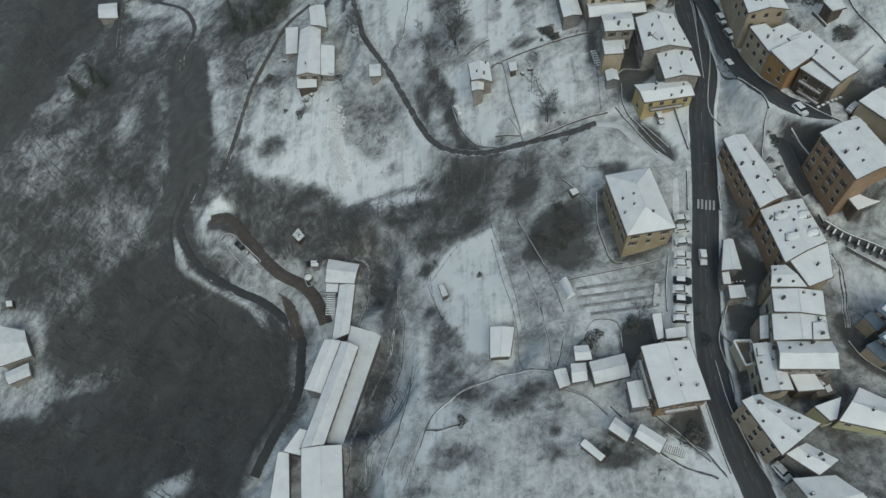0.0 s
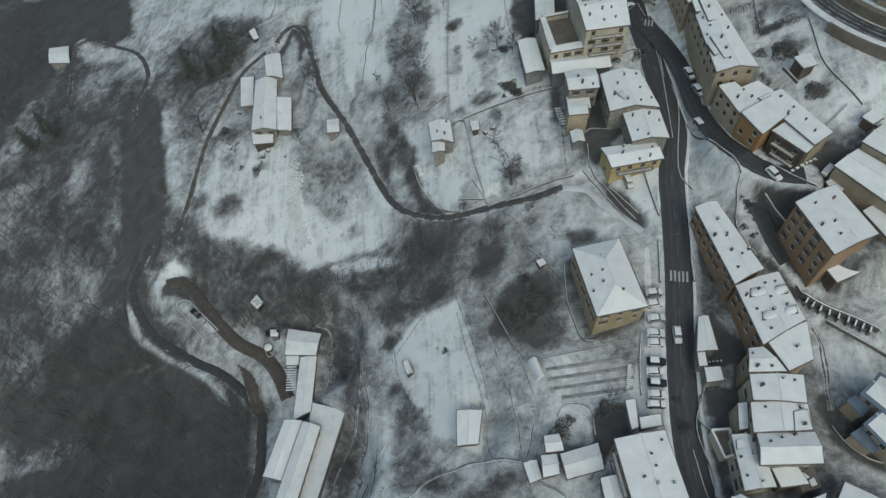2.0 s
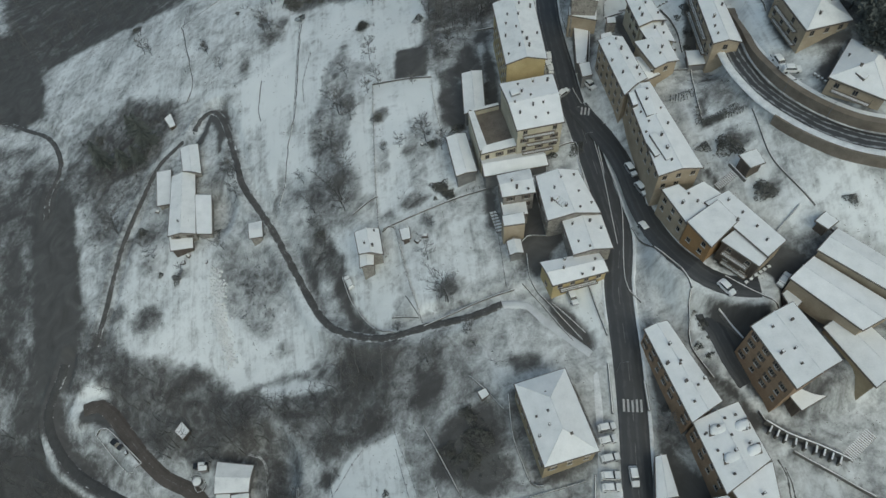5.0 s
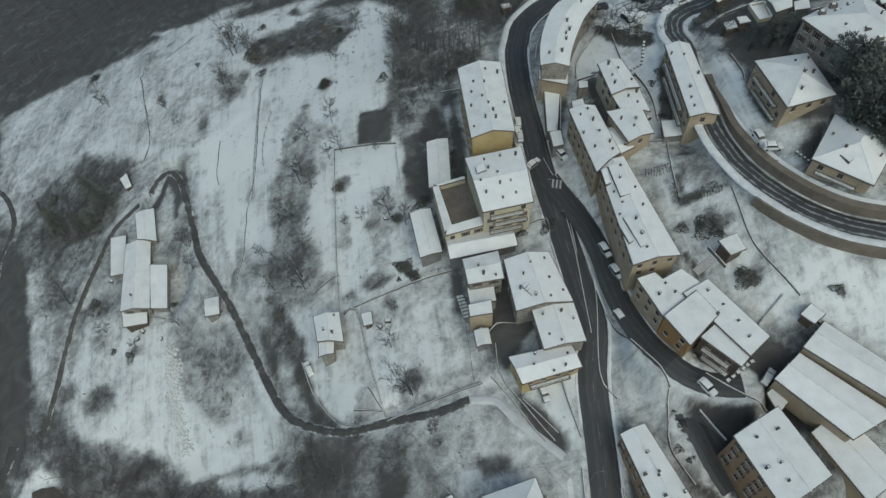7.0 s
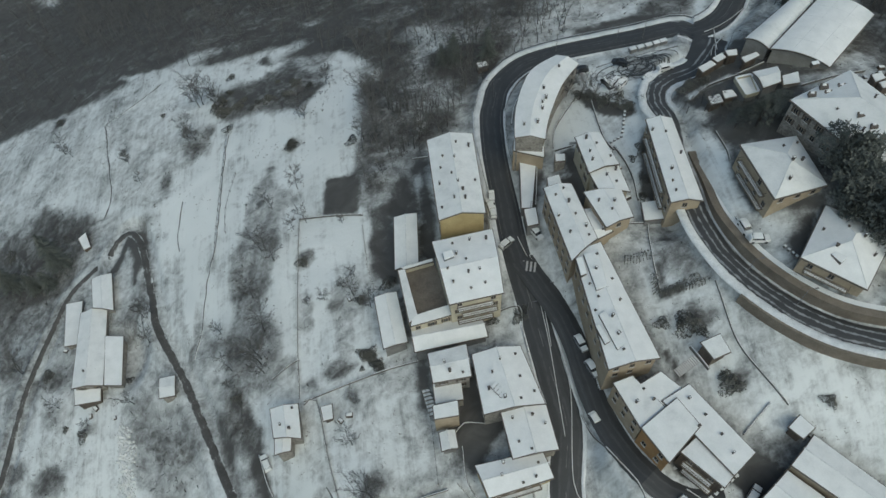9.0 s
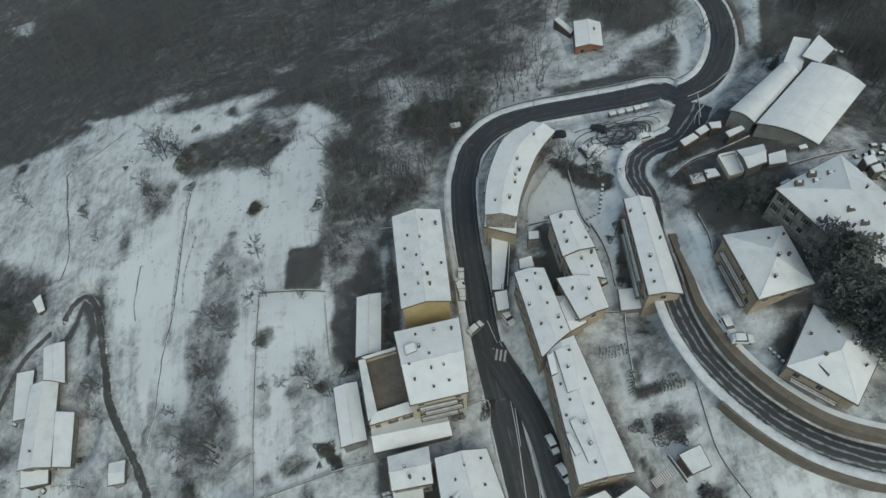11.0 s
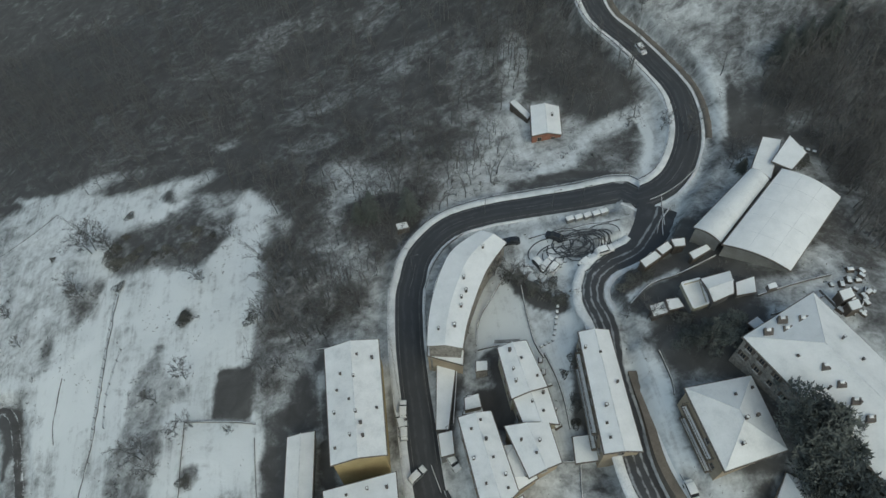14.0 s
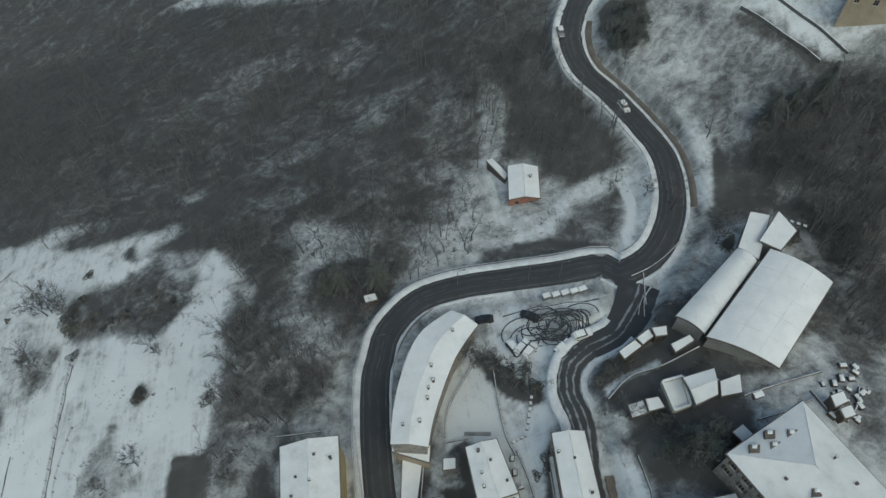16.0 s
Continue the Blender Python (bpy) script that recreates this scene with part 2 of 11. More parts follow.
def joined(*pieces):
    v, f = [], []
    for pv, pf in pieces:
        n = len(v)
        v += list(pv)
        f += [tuple(i + n for i in q) for q in pf]
    return v, f


def shared_part(name, me, parent, m, label=""):
    """One more object on a mesh that alike parts share."""
    ob = new(name, me)
    ob.parent = parent
    ob.matrix_local = m
    if label:
        ob["label"] = label
    return ob


def mesh_of(name, verts, faces, mat):
    me = bpy.data.meshes.new(name)
    me.from_pydata([tuple(v) for v in verts], [], faces)
    me.update()
    me.materials.append(mat)
    return me


def empty(name, m):
    ob = new(name)
    ob.empty_display_size = 0.3
    ob.matrix_basis = m
    return ob


# ---- the lie of the land: a net of heights, 52 m by 60 m, smoothed by cubic splines ----
NET_X, NET_DX, NET_Y, NET_DY = -240.0, 52.0, -40.0, 60.0
NET = np.array([
    [-78.8, -92.1, -99.7, -93.0, -80.1, -74.6, -78.9, -87.5, -97.5],
    [-64.9, -80.3, -91.5, -77.3, -60.2, -58.1, -65.0, -74.5, -85.5],
    [-49.6, -63.3, -76.8, -52.8, -40.9, -44.1, -49.3, -60.1, -73.1],
    [-30.3, -34.3, -50.3, -23.5, -24.0, -20.1, -24.9, -42.8, -59.2],
    [-11.1, -7.4, -38.4, -15.2, -0.2, 4.6, -6.1, -24.8, -42.4],
    [-2.1, 2.2, 9.6, 22.7, 25.6, 14.6, -7.8, -9.1, -22.8],
    [12.7, 12.5, 14.1, 21.5, 25.4, 26.9, 10.2, 9.7, -3.2],
    [38.9, 29.2, 1.3, 65.6, 58.9, 21.3, 51.2, 38.0, 19.1],
    [62.0, 52.0, 36.7, 61.4, 27.7, 64.5, 81.0, 62.4, 42.5],
    [80.3, 73.9, 72.0, 81.4, 67.8, 83.6, 91.4, 82.1, 67.4],
    [99.6, 99.0, 103.3, 109.6, 105.9, 105.7, 105.6, 100.3, 91.0],
])


def spline_weights(u, n):
    u = np.clip(u, 0.0, n - 1.0001)
    i = np.floor(u).astype(int)
    f = u - i
    w = ((1 - f) ** 3 / 6, (3 * f**3 - 6 * f**2 + 4) / 6, (-3 * f**3 + 3 * f**2 + 3 * f + 1) / 6, f**3 / 6)
    full = np.zeros((len(u), n + 2))
    for k in range(4):
        full[np.arange(len(u)), i + k] = w[k]
    c = full[:, 1:-1].copy()
    c[:, 0] += 2 * full[:, 0]
    c[:, 1] -= full[:, 0]
    c[:, -1] += 2 * full[:, -1]
    c[:, -2] -= full[:, -1]
    return c


def land(x, y):
    """Natural height of the hillside."""
    x, y = np.atleast_1d(np.asarray(x, float)), np.atleast_1d(np.asarray(y, float))
    bx = spline_weights((x - NET_X) / NET_DX, NET.shape[0])
    by = spline_weights((y - NET_Y) / NET_DY, NET.shape[1])
    return np.einsum("ni,nj,ij->n", bx, by, NET)


def smooth_line(pts, step=2.0):
    """A Catmull-Rom curve through the points, at even steps."""
    p = np.array(pts, float)
    p = np.vstack([2 * p[0] - p[1], p, 2 * p[-1] - p[-2]])
    res = []
    for i in range(1, len(p) - 2):
        n = max(2, int(np.linalg.norm(p[i + 1] - p[i]) / step))
        for k in range(n):
            t = k / n
            res.append(0.5 * (2 * p[i] + (p[i + 1] - p[i - 1]) * t + (2 * p[i - 1] - 5 * p[i] + 4 * p[i + 1] - p[i + 2]) * t * t + (3 * p[i] - p[i - 1] - 3 * p[i + 1] + p[i + 2]) * t**3))
    res.append(p[-2])
    return np.array(res)


def normals(line):
    d = np.gradient(line, axis=0)
    d /= np.linalg.norm(d, axis=1)[:, None] + 1e-9
    return np.stack([d[:, 1], -d[:, 0]], 1)  # to the right of the way


ROADS, AREAS, WOODS = [], [], []


def road(pts, name, width, label, grade=14):
    line = smooth_line(pts)
    z = land(line[:, 0], line[:, 1])
    k = np.exp(-0.5 * (np.arange(-grade, grade + 1) / (grade / 2)) ** 2)
    z = np.convolve(np.pad(z, grade, mode="reflect", reflect_type="odd"), k / k.sum(), mode="valid")
    if name == "hairpin_road":
        # meets the main road at its own height
        main, mz = ROADS[0][1], ROADS[0][2]
        i = int(np.argmin(np.hypot(*(main - line[0]).T)))
        z = z + (mz[i] - z[0]) * np.clip(1 - np.arange(len(z)) / 14, 0, 1)
    if name == "lane":
        # climbs towards the arched doors of the orange house
        z = z + np.interp(-line[:, 1], (-139, -132, -125, -119, -113), (0.0, 1.0, 2.5, 4.0, 3.3))
    elif name in ("alley", "snowy_lane") and line[0][0] > 70:
        z = z + np.linspace(3.3, 0.0, len(z)) ** 1.0 * (1.0 if name == "snowy_lane" else 0.8)
    ROADS.append((name, line, z, width, label))


def area(pts, cover, soft=3.0):
    AREAS.append((np.array(pts, float), cover, soft))


def patch(x, y, rx, ry, cover, turn=0):
    """A soft-edged round spot of more or less snow; round trees it also paints their shade."""
    AREAS.append(((x, y, rx, ry), cover, 0.0))


def wood(pts, count, kind):
    WOODS.append((np.array(pts, float), count, kind))


def inside(poly, x, y):
    res = np.zeros(len(x), bool)
    for (xa, ya), (xb, yb) in zip(poly, np.roll(poly, -1, 0)):
        c = (ya > y) != (yb > y)
        with np.errstate(divide="ignore", invalid="ignore"):
            res ^= c & (x < (xb - xa) * (y - ya) / (yb - ya) + xa)
    return res


def edge_distance(poly, x, y):
    d = np.full(len(x), 1e9)
    p = np.stack([x, y], 1)
    for a, b in zip(poly, np.roll(poly, -1, 0)):
        ab = b - a
        t = np.clip(((p - a) @ ab) / (ab @ ab + 1e-9), 0, 1)
        d = np.minimum(d, np.hypot(*(p - a - t[:, None] * ab).T))
    return d


def line_distance(line, z, x, y):
    """Distance to a polyline, and its height at the nearest place."""
    best, bz = np.full(len(x), 1e9), np.zeros(len(x))
    box = (x > line[:, 0].min() - 30) & (x < line[:, 0].max() + 30) & (y > line[:, 1].min() - 30) & (y < line[:, 1].max() + 30)
    idx = np.nonzero(box)[0]
    p = np.stack([x[idx], y[idx]], 1)
    bb, zz = best[idx], bz[idx]
    for i in range(len(line) - 1):
        a, ab = line[i], line[i + 1] - line[i]
        near = np.nonzero((np.abs(p[:, 0] - a[0]) < 28) & (np.abs(p[:, 1] - a[1]) < 28))[0]
        if not len(near):
            continue
        q = p[near]
        t = np.clip(((q - a) @ ab) / (ab @ ab + 1e-9), 0, 1)
        d = np.hypot(*(q - a - t[:, None] * ab).T)
        up = d < bb[near]
        bb[near[up]] = d[up]
        zz[near[up]] = z[i] + (z[i + 1] - z[i]) * t[up]
    best[idx], bz[idx] = bb, zz
    return best, bz


# ---- roads and lanes ----
road([(55.8, 22.2), (54.3, 29.5), (52.2, 39.5), (51.0, 49.0), (51.0, 59.1), (52.1, 69.6), (53.7, 80.6), (55.9, 93.6), (57.4, 105.7), (58.9, 120.1), (61.8, 132.2), (61.0, 142.2), (60.3, 153.0), (59.9, 160.3), (59.4, 168.0), (59.2, 176.2), (59.3, 184.8), (59.3, 194.1), (59.7, 204.1), (61.0, 214.7), (62.3, 218.4), (65.0, 224.9), (72.3, 230.7), (81.7, 231.9), (93.0, 230.5), (103.9, 228.7), (113.4, 227.8), (115.6, 224.6), (122.6, 226.3), (128.3, 231.6), (133.2, 240.9), (135.4, 253.0), (133.1, 264.4), (129.3, 276.0), (124.8, 285.5), (124.0, 295.5), (126.8, 303.2), (130.6, 308.2)], 'road', 6.0, 'asphalt road wet and cleared of snow')
road([(60.1, 170.2), (61.7, 165.4), (63.9, 160.2), (66.0, 153.9), (67.3, 147.0), (67.8, 138.1), (68.9, 130.9), (71.1, 123.2), (74.7, 117.2), (80.0, 113.6), (85.8, 112.4)], 'lane', 4.9, 'dark asphalt lane between the houses')
road([(75.7, 117.1), (73.3, 116.8), (74.5, 110.9), (76.5, 106.1), (78.1, 100.2), (80.0, 95.2)], 'alley', 4.4, 'dark sunken alley between garden walls')
road([(77.3, 118.8), (82.3, 114.0), (87.9, 108.5), (91.0, 105.6)], 'snowy_lane', 4.0, 'snow-covered lane with faint wheel marks')
road([(119.5, 221.0), (115.1, 214.8), (109.9, 210.0), (104.4, 208.2), (99.8, 205.0), (97.7, 199.8), (98.5, 193.1), (96.8, 183.4), (96.5, 174.5), (95.9, 165.2), (97.2, 157.3), (99.8, 150.5), (104.2, 143.3), (110.1, 136.9), (117.3, 132.6), (124.8, 130.0)], 'hairpin_road', 4.6, 'slushy hairpin road with tyre tracks')
road([(-60.4, 43.3), (-59.0, 47.9), (-56.9, 54.0), (-54.6, 58.7), (-52.6, 63.6), (-51.7, 68.6), (-51.8, 73.9), (-52.4, 79.3), (-52.5, 83.0), (-54.1, 85.9), (-57.7, 90.0), (-63.1, 95.4), (-69.4, 100.0), (-76.7, 103.8), (-84.4, 108.7), (-90.0, 112.4), (-94.8, 117.0), (-98.2, 121.5), (-100.7, 126.2), (-102.1, 131.1), (-101.3, 136.5), (-99.2, 141.7), (-97.9, 146.1)], 'river_road', 2.9, 'narrow dark road along the river')
road([(-89.7, 130.5), (-85.0, 131.1), (-80.4, 127.6), (-75.3, 121.4), (-70.5, 115.4), (-66.0, 110.4), (-61.7, 106.4), (-57.8, 104.1), (-53.9, 101.8), (-49.8, 97.5), (-47.0, 92.5), (-44.9, 87.7)], 'mill_track', 4.4, 'muddy brown track to the mill')
road([(-62.2, 104.4), (-59.4, 99.4), (-57.8, 95.6), (-55.8, 90.3), (-54.0, 85.0)], 'mill_track', 3.0, 'muddy brown track to the mill')
road([(-54.5, 213.0), (-52.3, 217.0), (-49.0, 219.0), (-45.2, 216.0), (-41.9, 207.5), (-37.9, 192.8), (-35.3, 182.9), (-25.6, 164.1), (-17.8, 146.1), (-10.3, 131.0), (-0.6, 124.3), (7.3, 122.0), (14.9, 122.0), (25.2, 120.9), (33.1, 121.8)], 'track', 2.2, 'dark farm track between snowy meadows')
road([(-86.3, 148.1), (-83.6, 158.7), (-79.6, 178.1), (-73.9, 192.8), (-67.7, 204.4), (-60.0, 210.2), (-54.5, 212.6)], 'track', 1.8, 'dark farm track between snowy meadows')
road([(33.1, 121.8), (38.7, 120.6), (41.7, 116.3), (50.1, 106.7)], 'snowy_lane', 2.0, 'snow-covered lane with faint wheel marks')
road([(52.0, 104.8), (49.7, 89.8), (47.4, 75.6), (45.2, 62.2)], 'car_park', 5.0, 'snow-covered car park beside the main road')
road([(-155.2, 228.6), (-157.9, 239.8), (-161.0, 252.7), (-162.6, 269.1), (-154.6, 270.4), (-138.1, 258.1), (-125.1, 247.3), (-116.7, 233.4), (-115.3, 224.0), (-116.9, 214.4), (-115.7, 204.4)], 'path', 2.2, 'dark muddy path round the riverside cabin')

# ---- how much snow lies where, with tree shade worked in ----
area([(69.1, 167.3), (110.2, 142.6), (79.8, 19.2), (49.3, 20.4), (50.1, 61.7)], 0.42, 2)
area([(-250.1, 246.4), (-199.4, 220.2), (-195.4, 263.3), (-169.2, 264.2), (-108.9, 222.1), (-93.1, 154.5), (-84.9, 141.1), (-99.7, 127.2), (-96.1, 114.7), (-132.0, 115.9), (-172.4, 120.4), (-208.0, 122.0)], 0.3, 5)
area([(-211.2, 132.0), (-163.4, 118.7), (-132.6, 120.1), (-98.5, 115.3), (-99.7, 127.2), (-139.3, 158.8), (-184.8, 172.6), (-226.0, 178.4)], 0.22, 5)
area([(-50.8, 85.9), (-54.1, 73.8), (-55.3, 59.9), (-61.1, 42.6), (-64.5, 26.9), (-166.9, 34.5), (-189.2, 73.0), (-158.9, 75.0), (-132.5, 73.3), (-114.1, 78.8), (-141.1, 93.7), (-158.1, 96.6), (-162.4, 114.2), (-132.6, 120.1), (-98.5, 115.3), (-86.4, 108.8), (-63.8, 90.1)], 0.13, 4)
area([(-297.7, 355.3), (-204.4, 329.8), (-177.1, 263.6), (-182.7, 238.0), (-195.0, 217.0), (-205.1, 197.6), (-231.5, 194.0)], 0.12, 4)
area([(-125.3, 220.1), (-106.6, 211.2), (-96.5, 175.2), (-95.6, 160.0), (-86.8, 148.0), (-96.7, 142.5), (-98.3, 124.8), (-107.4, 129.3), (-116.7, 170.2)], 0.1, 3)
area([(-249.0, 517.1), (89.1, 262.2), (66.9, 247.5), (57.3, 231.4), (47.1, 217.7), (42.1, 204.0), (29.1, 196.2), (23.7, 204.3), (31.0, 234.8), (33.6, 245.6), (23.5, 258.3), (8.3, 269.7), (-14.1, 275.1), (-59.5, 293.8), (-96.2, 290.4), (-166.2, 304.2)], 0.2, 4)
area([(-188.8, 593.1), (126.4, 323.9), (120.3, 294.1), (98.8, 291.1), (80.5, 266.8), (59.6, 275.8), (55.5, 257.3), (59.9, 237.4), (53.5, 223.6), (47.9, 213.9), (39.0, 205.8), (26.4, 211.3), (30.3, 246.6), (18.1, 292.8), (-12.6, 285.8), (-90.6, 326.1)], 0.215, 4)
area([(144.8, 239.3), (151.8, 249.0), (157.9, 253.5), (168.5, 255.1), (187.0, 249.5), (160.4, 191.4), (145.8, 204.0), (154.3, 210.8), (153.4, 228.3), (146.1, 230.7), (135.9, 229.2), (131.1, 220.8), (124.0, 214.9), (130.4, 226.0)], 0.26, 4)
area([(91.2, 285.5), (104.2, 264.7), (114.3, 252.9), (125.4, 240.5), (128.4, 262.3), (123.0, 279.8), (117.3, 294.0), (111.4, 303.0), (95.5, 317.2)], 0.27, 3)
area([(-80.9, 146.3), (-58.9, 138.7), (-44.2, 120.3), (-38.3, 120.6), (-23.2, 120.9), (-9.1, 116.8), (7.1, 118.3), (5.0, 102.5), (1.9, 100.4), (-9.3, 98.2), (-23.1, 106.8), (-24.7, 95.3), (-34.0, 101.6), (-49.5, 107.2), (-61.4, 109.5), (-74.2, 117.4), (-81.8, 132.3)], 0.33, 3)
area([(-32.9, 97.8), (-24.6, 91.8), (-22.2, 73.8), (-33.4, 51.4), (-34.1, 32.5), (-28.2, 31.9), (-24.7, 61.0), (-19.0, 76.3), (-19.4, 93.5)], 0.38, 2)
area([(-15.5, 68.6), (-7.8, 66.6), (-6.4, 57.0), (7.4, 59.9), (19.8, 53.6), (29.2, 41.2), (15.7, 34.2), (-3.8, 42.5), (-15.0, 52.8)], 0.55, 4)
area([(8.6, 116.0), (21.7, 112.8), (32.0, 101.9), (31.5, 83.7), (20.9, 83.1), (13.8, 100.8)], 0.45, 3)
area([(15.6, 207.2), (23.0, 205.6), (22.1, 194.5), (14.5, 196.4)], 0.12, 1)
area([(-11.8, 94.1), (-6.0, 98.6), (1.8, 98.8), (6.1, 92.3), (9.2, 80.4), (10.1, 71.7), (8.3, 62.6), (-2.0, 68.1), (-7.8, 77.8)], 0.9, 0.6)
area([(-81.4, 150.8), (-73.6, 179.1), (-52.5, 168.7), (-25.6, 161.9), (-10.6, 130.7), (-16.0, 121.5), (-36.5, 123.6), (-46.4, 130.0), (-54.6, 133.8), (-73.9, 142.4)], 0.72, 1.5)
area([(-130.5, 288.7), (-95.0, 286.2), (-59.1, 291.6), (-14.0, 273.1), (8.3, 267.7), (32.0, 246.5), (23.8, 206.3), (13.7, 196.4), (6.6, 181.6), (5.3, 160.4), (-7.1, 165.1), (-24.0, 184.7), (-34.3, 211.3), (-54.3, 227.3), (-91.7, 251.7), (-114.5, 239.9)], 0.78, 2)
area([(129.9, 295.0), (141.6, 297.3), (158.8, 280.9), (168.7, 259.3), (155.0, 255.1), (145.2, 250.7), (142.0, 264.3), (134.4, 279.4)], 0.55, 2)
area([(95.2, 146.6), (104.5, 137.3), (115.9, 127.6), (113.3, 115.2), (105.8, 122.7), (99.5, 132.6)], 0.72, 2)
area([(-151.4, 83.2), (-135.5, 82.7), (-126.8, 89.0), (-156.9, 92.2), (-160.1, 78.2)], 0.6, 2)
area([(-99.3, 43.9), (-82.4, 48.4), (-79.6, 43.2), (-92.9, 33.6)], 0.75, 2)
area([(-102.3, 202.9), (-93.1, 195.8), (-87.1, 150.3), (-94.2, 161.9)], 0.65, 2)
area([(-137.5, 206.1), (-120.3, 193.1), (-111.4, 156.2), (-125.3, 158.7)], 0.55, 3)
area([(109.3, 196.4), (115.1, 191.0), (119.3, 183.4), (116.7, 172.8), (106.6, 175.4)], 0.3, 3)

# ---- woods ----
wood([(-53.4, 82.8), (-55.3, 59.9), (-61.1, 42.6), (-64.5, 26.9), (-166.9, 34.5), (-189.2, 73.0), (-132.1, 72.2), (-114.1, 78.8), (-155.2, 96.1), (-162.4, 114.2), (-132.6, 120.1), (-98.3, 113.4), (-63.7, 89.1)], 672, 'bare')
wood([(-297.7, 355.3), (-206.9, 331.2), (-181.1, 265.5), (-186.5, 239.6), (-199.4, 220.2), (-233.9, 200.6)], 224, 'bare')
wood([(-197.7, 195.3), (-156.4, 194.2), (-99.7, 127.2), (-106.0, 117.2), (-132.9, 122.2), (-163.4, 118.7), (-185.9, 127.5), (-195.0, 162.7)], 144, 'bare')
wood([(-249.0, 517.1), (73.4, 272.1), (60.6, 250.8), (23.7, 262.1), (8.3, 271.8), (-14.3, 277.1), (-60.4, 298.3), (-97.4, 294.8), (-170.3, 313.7)], 416, 'bare')
wood([(-188.8, 593.1), (126.4, 323.9), (119.6, 294.6), (98.8, 291.1), (93.1, 261.9), (59.6, 275.8), (21.4, 295.7), (-13.5, 289.9), (-91.7, 328.2)], 832, 'bare')
wood([(59.6, 275.8), (93.1, 261.9), (92.0, 242.7), (76.4, 239.0), (59.6, 234.2), (53.3, 220.8), (40.2, 206.8), (27.7, 212.3), (30.3, 246.6), (23.5, 274.6)], 240, 'bare')
wood([(145.3, 237.5), (152.4, 247.1), (168.2, 253.9), (187.0, 249.5), (160.4, 191.4), (148.1, 198.4), (155.3, 210.5), (153.9, 229.6)], 368, 'bare')
wood([(90.8, 283.3), (104.7, 266.7), (114.8, 254.9), (125.5, 244.8), (127.5, 269.0), (121.8, 286.8), (111.4, 303.0), (95.5, 317.2)], 144, 'bare')
wood([(-80.7, 144.1), (-44.1, 119.4), (-23.2, 119.1), (5.6, 117.3), (3.5, 101.4), (-9.3, 99.9), (-24.9, 105.7), (-34.1, 103.4), (-61.5, 111.4), (-79.1, 125.9)], 128, 'bare')
wood([(-30.1, 95.2), (-22.6, 84.2), (-30.7, 55.7), (-32.9, 35.1), (-28.4, 34.6), (-19.0, 76.3), (-22.9, 94.7)], 48, 'bare')
wood([(31.7, 243.4), (48.8, 229.6), (42.1, 204.0), (29.1, 196.2), (23.7, 204.3)], 48, 'bare')
area([(85.3, 222.9), (98.2, 220.5), (109.4, 218.6), (109.1, 212.5), (104.3, 209.9), (98.9, 206.4), (94.9, 207.9), (89.8, 215.4)], 0.85, 1.5)
area([(97.6, 218.4), (107.7, 216.9), (107.1, 211.8), (99.8, 209.5), (94.1, 213.8)], 0.42, 2)
area([(75.5, 209.2), (82.7, 209.6), (93.1, 200.8), (91.4, 194.3), (84.6, 192.0), (74.3, 195.0)], 0.75, 1.5)
area([(46.9, 90.2), (52.7, 90.2), (48.6, 61.9), (42.9, 62.4)], 0.9, 1)
area([(44.1, 124.4), (53.6, 122.7), (55.1, 109.2), (53.7, 108.6)], 0.8, 1)
area([(8.2, 198.8), (24.2, 192.6), (26.3, 169.5), (27.0, 151.8), (6.1, 151.6)], 0.66, 1.5)
area([(73.6, 151.6), (78.1, 155.3), (87.5, 136.7), (91.7, 128.8), (100.4, 132.4), (95.2, 146.6), (86.8, 154.3)], 0.6, 2)
area([(63.2, 153.6), (65.6, 109.4), (61.1, 123.1)], 0.62, 1)
area([(63.7, 152.0), (67.6, 133.6), (70.9, 121.0), (72.0, 111.4), (64.6, 114.2), (60.3, 121.5)], 0.6, 1)
area([(86.7, 170.5), (92.6, 167.1), (91.3, 154.8), (95.2, 150.4), (87.2, 147.6), (84.8, 155.2)], 0.4, 1.5)
area([(95.8, 148.8), (100.6, 140.9), (105.3, 132.8), (115.3, 125.0), (112.9, 113.5), (104.0, 123.2), (98.6, 132.9)], 0.64, 2)
area([(79.0, 87.2), (86.1, 85.2), (91.3, 76.7), (87.0, 59.4), (80.9, 65.0), (80.6, 77.3)], 0.55, 2)
area([(22.1, 81.3), (44.5, 80.2), (41.5, 68.0), (24.9, 69.1)], 0.52, 1.5)
area([(-24.7, 95.3), (-19.2, 83.1), (-12.4, 67.8), (-14.9, 49.8), (-19.9, 33.8), (-28.4, 34.6), (-23.1, 60.7), (-18.9, 72.9)], 0.66, 3)
area([(-6.4, 45.6), (18.6, 41.1), (29.6, 35.4), (39.6, 29.0), (-11.5, 23.3), (-17.1, 33.5)], 0.62, 4)
area([(42.1, 44.9), (51.6, 41.8), (53.0, 28.5), (44.8, 28.9)], 0.75, 2)
area([(-13.4, 160.6), (11.5, 154.4), (19.1, 124.0), (7.6, 125.1), (-2.6, 135.4)], 0.62, 2)
area([(2.2, 110.2), (18.2, 102.5), (20.9, 83.1), (8.8, 86.7)], 0.45, 2)
area([(-78.5, 118.3), (-61.3, 107.7), (-56.2, 92.3), (-66.6, 97.8)], 0.5, 2)
patch(21.2, 95.3, 5.2, 4.6, 0.35, 0)
patch(-68.3, 151.4, 5.0, 3.9, 0.3, 0)
patch(-79.9, 157.0, 3.7, 2.8, 0.3, 0)
patch(-31.2, 148.0, 8.4, 8.8, 0.34, 0)
